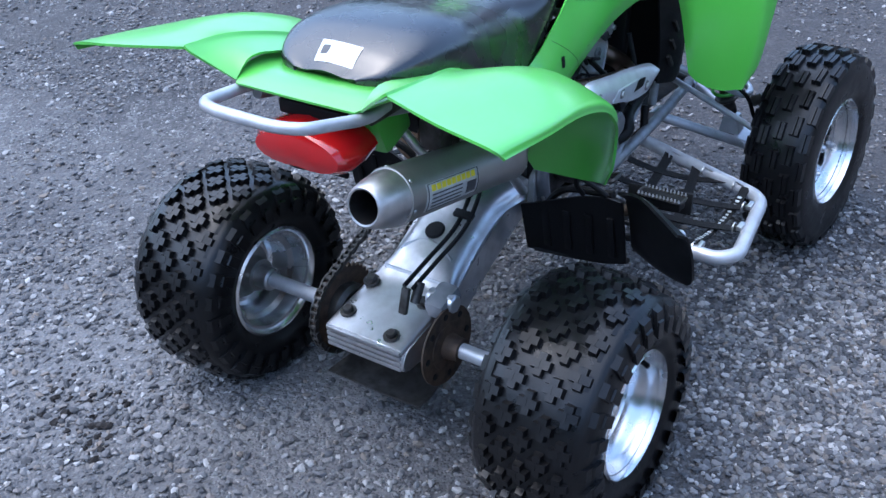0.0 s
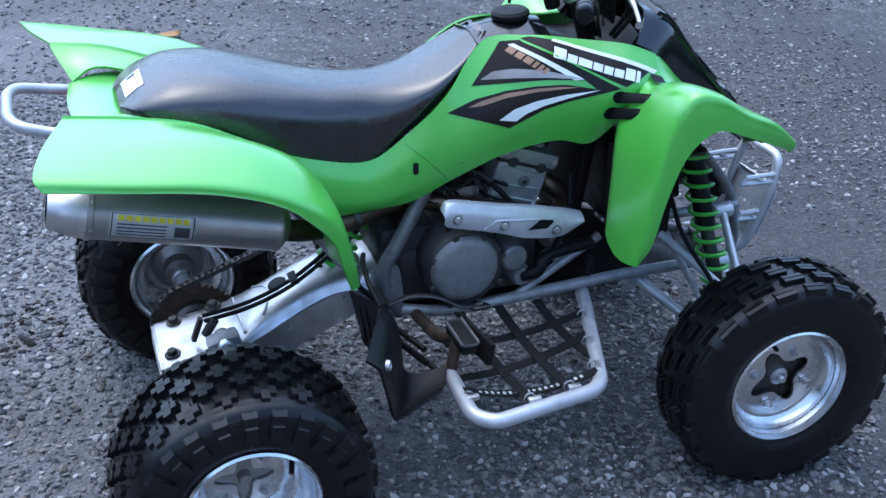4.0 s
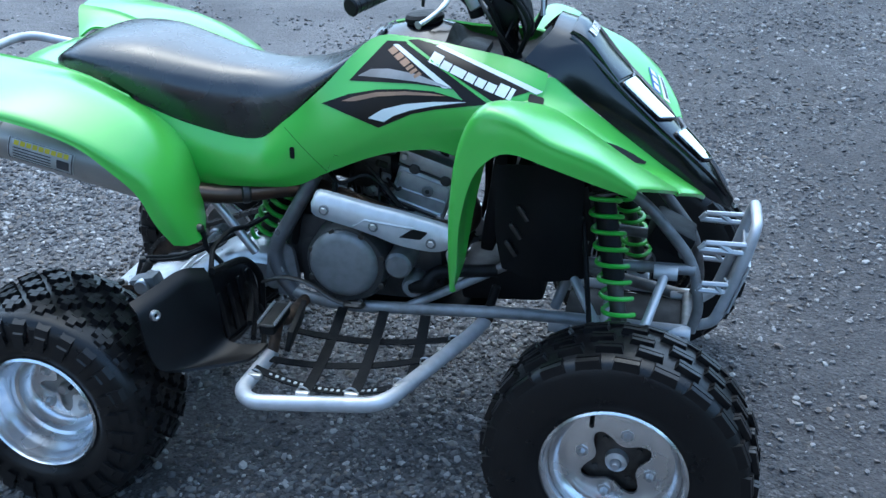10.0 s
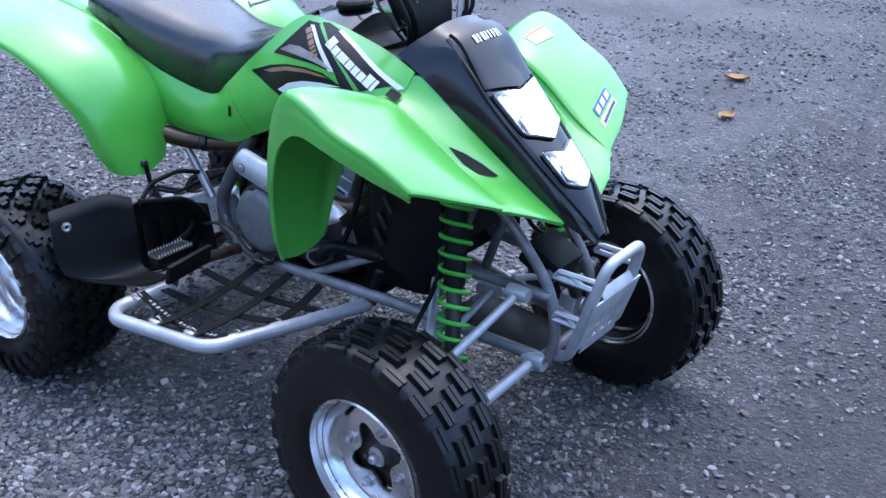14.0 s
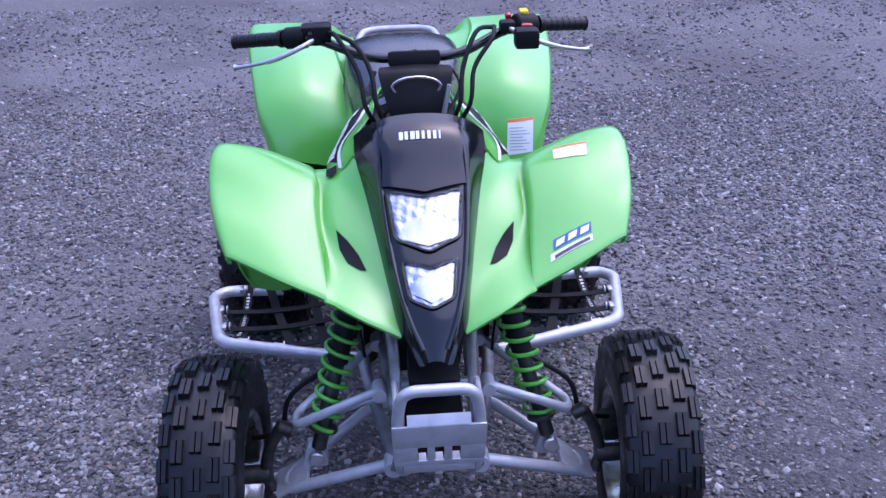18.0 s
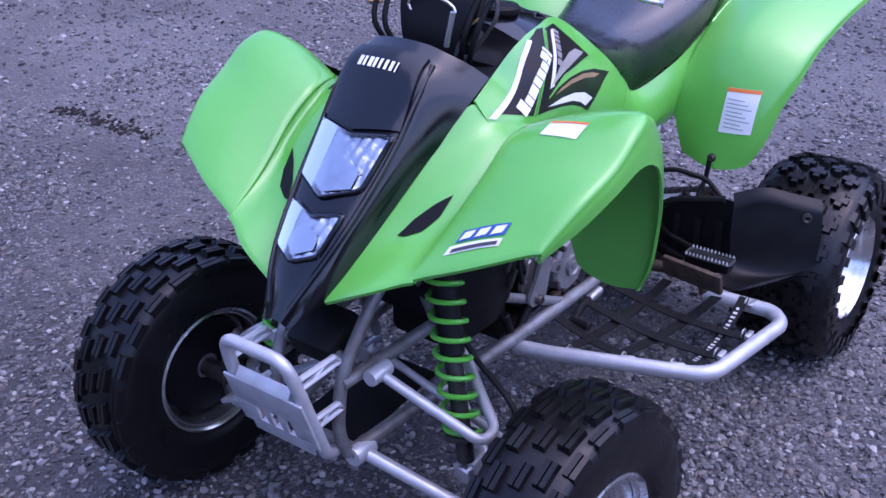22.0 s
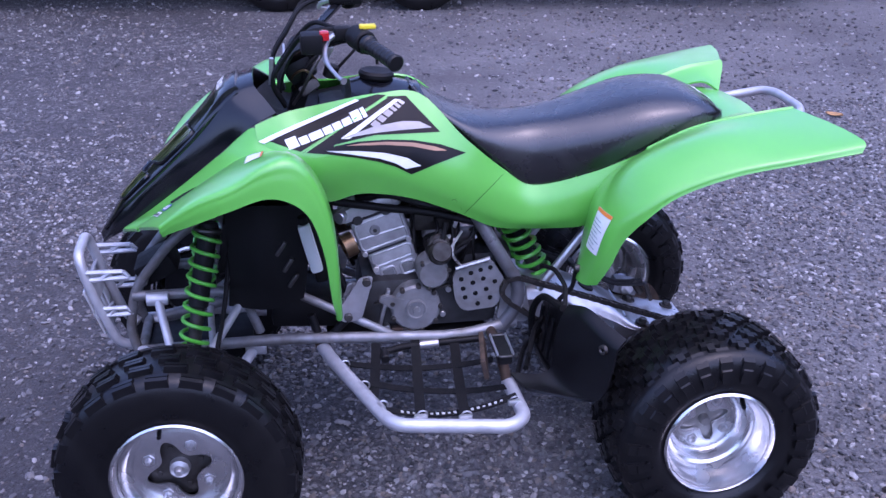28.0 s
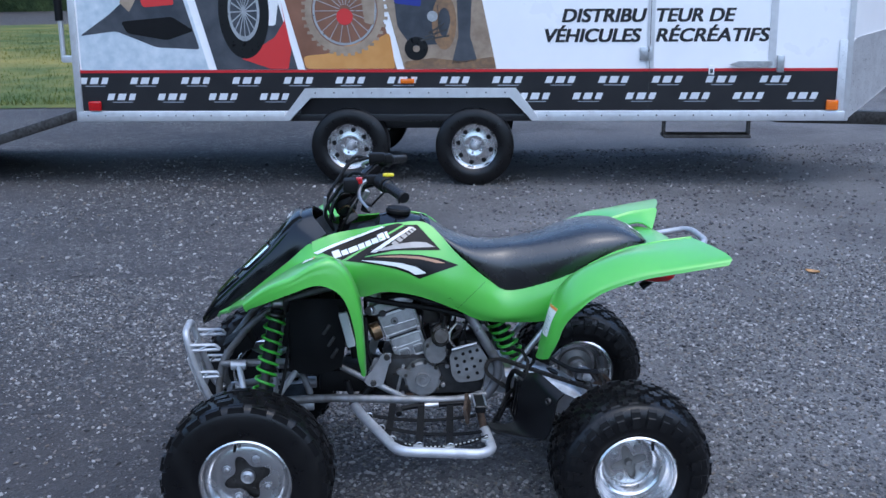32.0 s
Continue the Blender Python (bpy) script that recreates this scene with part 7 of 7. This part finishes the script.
blob(p2, [(-1.05, 1.03), (-1.20, 1.03), (-1.46, 1.12), (-1.16, 1.30), (-1.07, 1.44), (-1.10, 1.62), (-1.02, 1.20)], -0.0045, PR, 0.02)
blob(p2, [(-1.25, 1.40), (-1.15, 1.40), (-1.10, 1.72), (-1.30, 1.72)], -0.0052, WHITE, 0.02)
ring(p2, -1.42, 1.52, 0.25, 0.40, -0.006, RUBBER, 0.55)
ring(p2, -1.42, 1.52, 0.21, 0.25, -0.0072, ALU, 0.55)
ring(p2, -1.42, 1.52, 0.0, 0.20, -0.0066, SLATE, 0.55)
for i in range(8):
    a = math.pi * i / 8
    blob(p2, [(-1.42 + 0.115 * math.cos(a), 1.52 + 0.21 * math.sin(a)), (-1.42 + 0.115 * math.cos(a + 0.06), 1.52 + 0.21 * math.sin(a + 0.06)), (-1.42 - 0.115 * math.cos(a), 1.52 - 0.21 * math.sin(a)), (-1.42 - 0.115 * math.cos(a + 0.06), 1.52 - 0.21 * math.sin(a + 0.06))], -0.0078, ALU, 0.002)
p3 = panel("picture", -0.905, -0.11, BROWN, label="printed picture of a knobbly wheel in sand")
blob(p3, [(-0.90, 1.03), (-0.92, 1.14), (-0.70, 1.16), (-0.50, 1.25), (-0.28, 1.28), (-0.17, 1.34), (-0.12, 1.03)], -0.0045, DUST, 0.04)
ring(p3, -0.55, 1.52, 0.30, 0.36, -0.0058, TAN, 0.95)
for i in range(36):
    a = 2 * math.pi * i / 36
    q = (-0.55 + 0.355 * math.cos(a), 1.52 + 0.37 * math.sin(a))
    blob(p3, [(q[0] - 0.018, q[1] - 0.012), (q[0] + 0.018, q[1] - 0.012), (q[0] + 0.018, q[1] + 0.014), (q[0] - 0.018, q[1] + 0.014)], -0.0064, TAN, 0.004)
ring(p3, -0.55, 1.52, 0.27, 0.29, -0.0064, ALU, 0.95)
for i in range(18):
    a = 2 * math.pi * i / 18
    c, s = math.cos(a), math.sin(a)
    blob(p3, [(-0.55 + 0.05 * c - 0.003 * s, 1.52 + 0.05 * s + 0.003 * c), (-0.55 + 0.265 * c - 0.003 * s, 1.52 + 0.275 * s + 0.003 * c), (-0.55 + 0.265 * c + 0.003 * s, 1.52 + 0.275 * s - 0.003 * c), (-0.55 + 0.05 * c + 0.003 * s, 1.52 + 0.05 * s - 0.003 * c)], -0.007, ALU, 0.001)
ring(p3, -0.55, 1.47, 0.0, 0.07, -0.0078, PR)
blob(p3, [(-0.38, 1.42), (-0.30, 1.40), (-0.28, 1.75), (-0.42, 1.75)], -0.0084, TAN, 0.01)
p4 = panel("picture", -0.045, 0.745, TAN, 1.0, 0.8, "printed picture of a machine among trees")
blob(p4, [(-0.04, 1.03), (-0.04, 1.09), (0.20, 1.12), (0.45, 1.09), (0.72, 1.13), (0.74, 1.03)], -0.0045, EARTH, 0.02)
blob(p4, [(0.36, 1.06), (0.58, 1.10), (0.52, 1.30), (0.54, 1.75), (0.40, 1.75), (0.42, 1.30)], -0.0045, SLATE, 0.02)
blob(p4, [(-0.10, 1.38), (0.02, 1.22), (0.30, 1.24), (0.36, 1.45), (0.26, 1.75), (-0.14, 1.75)], -0.0057, SLATE, 0.04)
blob(p4, [(-0.12, 1.58), (0.10, 1.55), (0.12, 1.75), (-0.16, 1.75)], -0.0068, PB, 0.02)
ring(p4, 0.30, 1.42, 0.12, 0.23, -0.0062, EARTH, 0.45)
ring(p4, 0.06, 1.20, 0.03, 0.10, -0.0068, RUBBER)
ring(p4, 0.20, 1.47, 0.0, 0.045, -0.0075, ALU)
for k in range(6):
    blob(p4, [(0.10 + 0.035 * k, 1.26 + 0.03 * (k % 3)), (0.34 - 0.02 * k, 1.30 + 0.05 * k), (0.345 - 0.02 * k, 1.315 + 0.05 * k), (0.095 + 0.035 * k, 1.275 + 0.03 * (k % 3))], -0.0078, STEEL, 0.002)

# rows of marks on the band
MK = material("pale_mark", (0.62, 0.64, 0.66), 0.4)
for row, (z, off) in enumerate(((0.905, 0.0), (0.765, 0.235))):
    for i in range(15):
        x = -2.78 + off + 0.452 * i
        if x > 3.5 or (row and -1.12 < x < 1.05) or x < -2.9:
            continue
        mk = sheet("mark", x - 0.130, x - 0.072, z, z + 0.056, -0.0062, MK, slant=0.020, t=0.0012)
        sheet("bar", x - 0.040, x + 0.030, z, z + 0.056, -0.0062, MK, mk, slant=0.020, t=0.0012)
        sheet("bar", x + 0.062, x + 0.115, z, z + 0.056, -0.0062, MK, mk, slant=0.020, t=0.0012)
        sheet("bar", x - 0.08, x + 0.10, z - 0.022, z - 0.015, -0.0062, FAINT, mk, t=0.0012)


def glyphs(text, size):
    """The triangles of a line of slanted text, as a mesh."""
    cu = bpy.data.curves.new("line", "FONT")
    cu.body, cu.size, cu.extrude, cu.shear = text, size, 0.0004, 0.20
    ob = new("line", cu)
    me = bpy.data.meshes.new_from_object(ob.evaluated_get(bpy.context.evaluated_depsgraph_get()))
    bpy.data.objects.remove(ob)
    return me


def words(text, x, z, size, width):
    """One bold letter a part, set along a line of the given width."""
    k = None
    ends = []
    for i, ch in enumerate(text):
        ends.append(0 if ch == " " else max(v.co.x for v in glyphs(text[:i + 1], size).vertices))
    first = min(v.co.x for v in glyphs(text[0], size).vertices)
    k = width / (ends[-1] - first)
    for ch, end in zip(text, ends):
        if ch == " ":
            continue
        src = glyphs(ch, size)
        shift = end - max(v.co.x for v in src.vertices) - first
        bm = bmesh.new()
        for c, (dx, dz) in enumerate(((-0.006, 0.003), (0, 0.003), (0.006, 0.003), (-0.006, -0.003), (0, -0.003), (0.006, -0.003))):
            n = len(bm.verts)
            bm.from_mesh(src)
            bm.verts.ensure_lookup_table()
            for v in bm.verts[n:]:
                v.co = Vector(((v.co.x + shift) * k + x + dx, -0.0016 - 0.0003 * c - v.co.z, v.co.y + z + dz))
        bm.faces.ensure_lookup_table()
        part("letter", bm, TRB, trailer)


words("DISTRIBU", 1.30, 1.415, 0.155, 0.70)
words("TEUR DE", 2.09, 1.415, 0.155, 0.65)
words("VÉHICULES", 1.16, 1.250, 0.155, 0.80)
words("RÉCRÉATIFS", 2.09, 1.250, 0.155, 0.94)

# door with its fittings
door = part("door", prism([(2.075, 0.72), (3.04, 0.72), (3.04, 2.35), (2.075, 2.35)], pose(0, -0.002, 0), 0.002), TRW, trailer, "white side door")
for x in (2.045, 3.06):
    sheet("door_trim", x - 0.03, x + 0.03, 1.026, 2.4, -0.010, GALV, door, t=0.008)
sheet("door_gap", 2.038, 2.042, 0.70, 2.4, -0.0115, STEEL, door, t=0.0015)
hinge = part("hinge", block((0.10, 0.02, 0.11), pose(2.005, -0.014, 1.15), 0.006), ALU, door)
part("hinge_pin", rod((2.03, -0.028, 1.09), (2.03, -0.028, 1.22), 0.010), ALU, hinge)
part("door_bar", prism(round_outline([(2.70, 1.055), (2.78, 1.085), (3.06, 1.082), (3.06, 1.045), (2.78, 1.035)], 0.01), pose(0, -0.045, 0), 0.025, 0.004), ALU, door, "long aluminium bar latch")
part("latch_plate", block((0.06, 0.03, 0.14), pose(3.13, -0.018, 1.06), 0.006), ALU, door)
part("lock", block((0.045, 0.02, 0.075), pose(2.56, -0.012, 1.01), 0.004), WHITE, door)
sheet("lock_print", 2.548, 2.572, 0.985, 1.02, -0.0235, PRINT, door, t=0.001)
step = part("step", block((0.74, 0.22, 0.025), pose(2.55, 0.08, 0.445), 0.006), STEEL, trailer, "fold-out black metal step")
for x in (2.19, 2.91):
    part("step_arm", block((0.03, 0.05, 0.15), pose(x, 0.06, 0.515), 0.006), STEEL, step)

# lamps on the side
for nm, x, z, w, h, mt, lb in (("marker_lamp", -0.02, 0.925, 0.12, 0.04, AMBER, "amber side marker lamp"), ("marker_lamp", 3.58, 0.715, 0.10, 0.085, AMBER, "amber corner lamp"), ("marker_lamp", -2.78, 0.715, 0.11, 0.085, RED, "red corner lamp")):
    part(nm, block((w, 0.035, h), pose(x, -0.022, z), 0.010), mt, trailer, lb)

# sloped front with its tread plate
CHECK = grained(material("tread_plate", (0.72, 0.73, 0.74), 0.38, 0.55), (0.58, 0.58, 0.59), 60, rough=(0.25, 0.5), bump=0.5, bump_scale=160, dist=0.004)
part("nose_side", prism([(0.0, 0.58), (0.95, 0.80), (0.95, 2.5), (0.0, 2.55)], pose(3.71, 0.02, 0, 0, 0, 52), 0.04), TRW, trailer, "white sloped front wall")
part("tread_plate", prism(round_outline([(0.02, 0.60), (0.93, 0.82), (0.93, 1.32), (0.10, 1.27), (0.02, 1.22)], 0.03), pose(3.715, 0.012, 0, 0, 0, 52), 0.008, 0.002), CHECK, trailer, "diamond tread plate on the sloped front")
part("tread_trim", block((0.09, 0.012, 0.65), pose(3.655, -0.010, 0.93), 0.003), CHECK, trailer)
part("tongue", block((1.6, 0.10, 0.12), pose(4.0, 0.70, 0.52, 0, 3, 14), 0.01), STEEL, trailer)
# rear ramp, let down, and its post
ramp = part("ramp", block((1.9, 1.9, 0.05), pose(-3.86, 1.0, 0.36, 0, -17, 0), 0.01), GALV, trailer, "lowered rear ramp")
part("ramp_edge", block((1.9, 0.05, 0.09), pose(-3.86, 0.03, 0.36, 0, -17, 0), 0.01), STEEL, ramp)
part("ramp_deck", block((1.86, 1.8, 0.012), pose(-3.855, 1.0, 0.392, 0, -17, 0), 0.002), MATT, ramp)
part("ramp_post", rod((-3.05, 0.04, 1.10), (-3.05, 0.04, 2.3), 0.022), GALV, trailer)
part("ramp_spring", rod((-3.06, 0.04, 1.45), (-3.06, 0.04, 2.0), 0.035), MATT, trailer)
part("post_bracket", block((0.10, 0.05, 0.06), pose(-3.0, 0.04, 1.12), 0.006), GALV, trailer)

# ---------------------------------------------------------------- grass beyond, leaves, twig
# tree shade and sunlit patches are mixed into the grass colour
GRASS = grained(material("dappled_grass", (0.05, 0.085, 0.012), 0.9), (0.22, 0.19, 0.04), 0.9, bump=0.5, bump_scale=40, dist=0.03)
bm = bmesh.new()
gx = [2.5 + 1.5 * i for i in range(22)]
gy = [-12.2 - 1.6 * j for j in range(18)]
rows = [[bm.verts.new((x, y - 0.3 * noise.noise((x * 0.4, 0, 0)), 0.012 + 0.05 * (j > 0) + 0.06 * noise.noise((x * 0.3, y * 0.3, 0)) * (j > 0))) for x in gx] for j, y in enumerate(gy)]
for a, b in zip(rows, rows[1:]):
    for i in range(len(gx) - 1):
        bm.faces.new((a[i], b[i], b[i + 1], a[i + 1]))
tagged(part("lawn", bm, GRASS, None, smooth=60), "mown grass strip beyond the yard, sunlit and shaded patches in its colour", "grass", kind="structure")
rng = np.random.default_rng(11)
n = 26000
px_ = rng.uniform(3.5, 22, n)
py_ = -12.4 - rng.random(n) ** 1.5 * 22
h = rng.uniform(0.03, 0.10, n)
az = rng.uniform(0, math.pi, n)
wd = rng.uniform(0.006, 0.014, n)
ln = rng.normal(0, 0.03, (n, 2))
base0 = np.column_stack((px_ - wd * np.cos(az), py_ - wd * np.sin(az), np.full(n, 0.03)))
base1 = np.column_stack((px_ + wd * np.cos(az), py_ + wd * np.sin(az), np.full(n, 0.03)))
tip = np.column_stack((px_ + ln[:, 0], py_ + ln[:, 1], 0.05 + h))
co = np.stack((base0, base1, tip), 1).reshape(-1, 3)
me = bpy.data.meshes.new("grass")
me.from_pydata(co.tolist(), [], np.arange(3 * n).reshape(-1, 3).tolist())
me.materials.append(GRASS)
tagged(new("grass", me), "short green grass blades", "grass", kind="stuff")

LEAF = grained(material("dry_leaf", (0.42, 0.24, 0.09), 0.7), (0.30, 0.15, 0.06), 60)


def leaf(x, y, turn, size, curl):
    rows = []
    for i in range(7):
        t = i / 6
        w = 0.5 * size * math.sin(math.pi * min(1, t * 0.95 + 0.04)) ** 0.8
        rows.append([(size * (t - 0.5) * 1.5, w * s, 0.004 + curl * size * (abs(s) ** 2 * 0.5 + (t - 0.5) ** 2)) for s in (-1, -0.5, 0, 0.5, 1)])
    ob = part("fallen_leaf", skin(rows, 0.0008, 2, 2), LEAF, None)
    ob.matrix_world = pose(x, y, 0.004 + bumps(x, y), 0, 0, turn)
    return tagged(ob, "dry brown curled leaf lying on the gravel", "leaf", "fallen leaves")


leaf(0.349, 3.382, 20, 0.085, 0.35)
leaf(0.569, 2.761, 80, 0.07, 0.4)
leaf(-1.9, -2.6, 140, 0.06, 0.3)
leaf(2.2, 1.9, 30, 0.05, 0.4)


# ---------------------------------------------------------------- unseen foliage ring, added to block low sky light
SCREEN = grained(material("screen_foliage", (0.022, 0.036, 0.014), 0.9, spec=0.2), (0.06, 0.085, 0.03), 1.5, bump=0.6, bump_scale=4, dist=0.4)
bm = bmesh.new()
rings = []
for j in range(13):
    ring_v = []
    for i in range(220):
        a = 2 * math.pi * i / 220
        c, s = math.cos(a), math.sin(a)
        far = 34 + 30 * abs(s) ** 2
        # its height differs by side to shape the sky light and reflections
        top = (9.0 + 6.0 * noise.noise((c * 5, s * 5, 2)) + 3.0 * noise.noise((c * 23, s * 23, 5))) * far / 30 * (0.32 + 0.35 * max(0, -s) + 1.0 * max(0, -c) ** 2 + 0.25 * max(0, c))
        bulge = 2.2 * noise.noise((c * 14, s * 14, j * 0.7)) + 2.4 * math.sin(math.pi * j / 12)
        ring_v.append(bm.verts.new(((far - bulge) * c, (far - bulge) * s, top * j / 12)))
    rings.append(ring_v)
for a, b in zip(rings, rings[1:]):
    for i in range(220):
        k = (i + 1) % 220
        bm.faces.new((a[i], b[i], b[k], a[k]))
tagged(part("sky_screen", bm, SCREEN, None, smooth=0), "unseen dark green ring added round the yard to block low sky light", "woods", kind="structure")
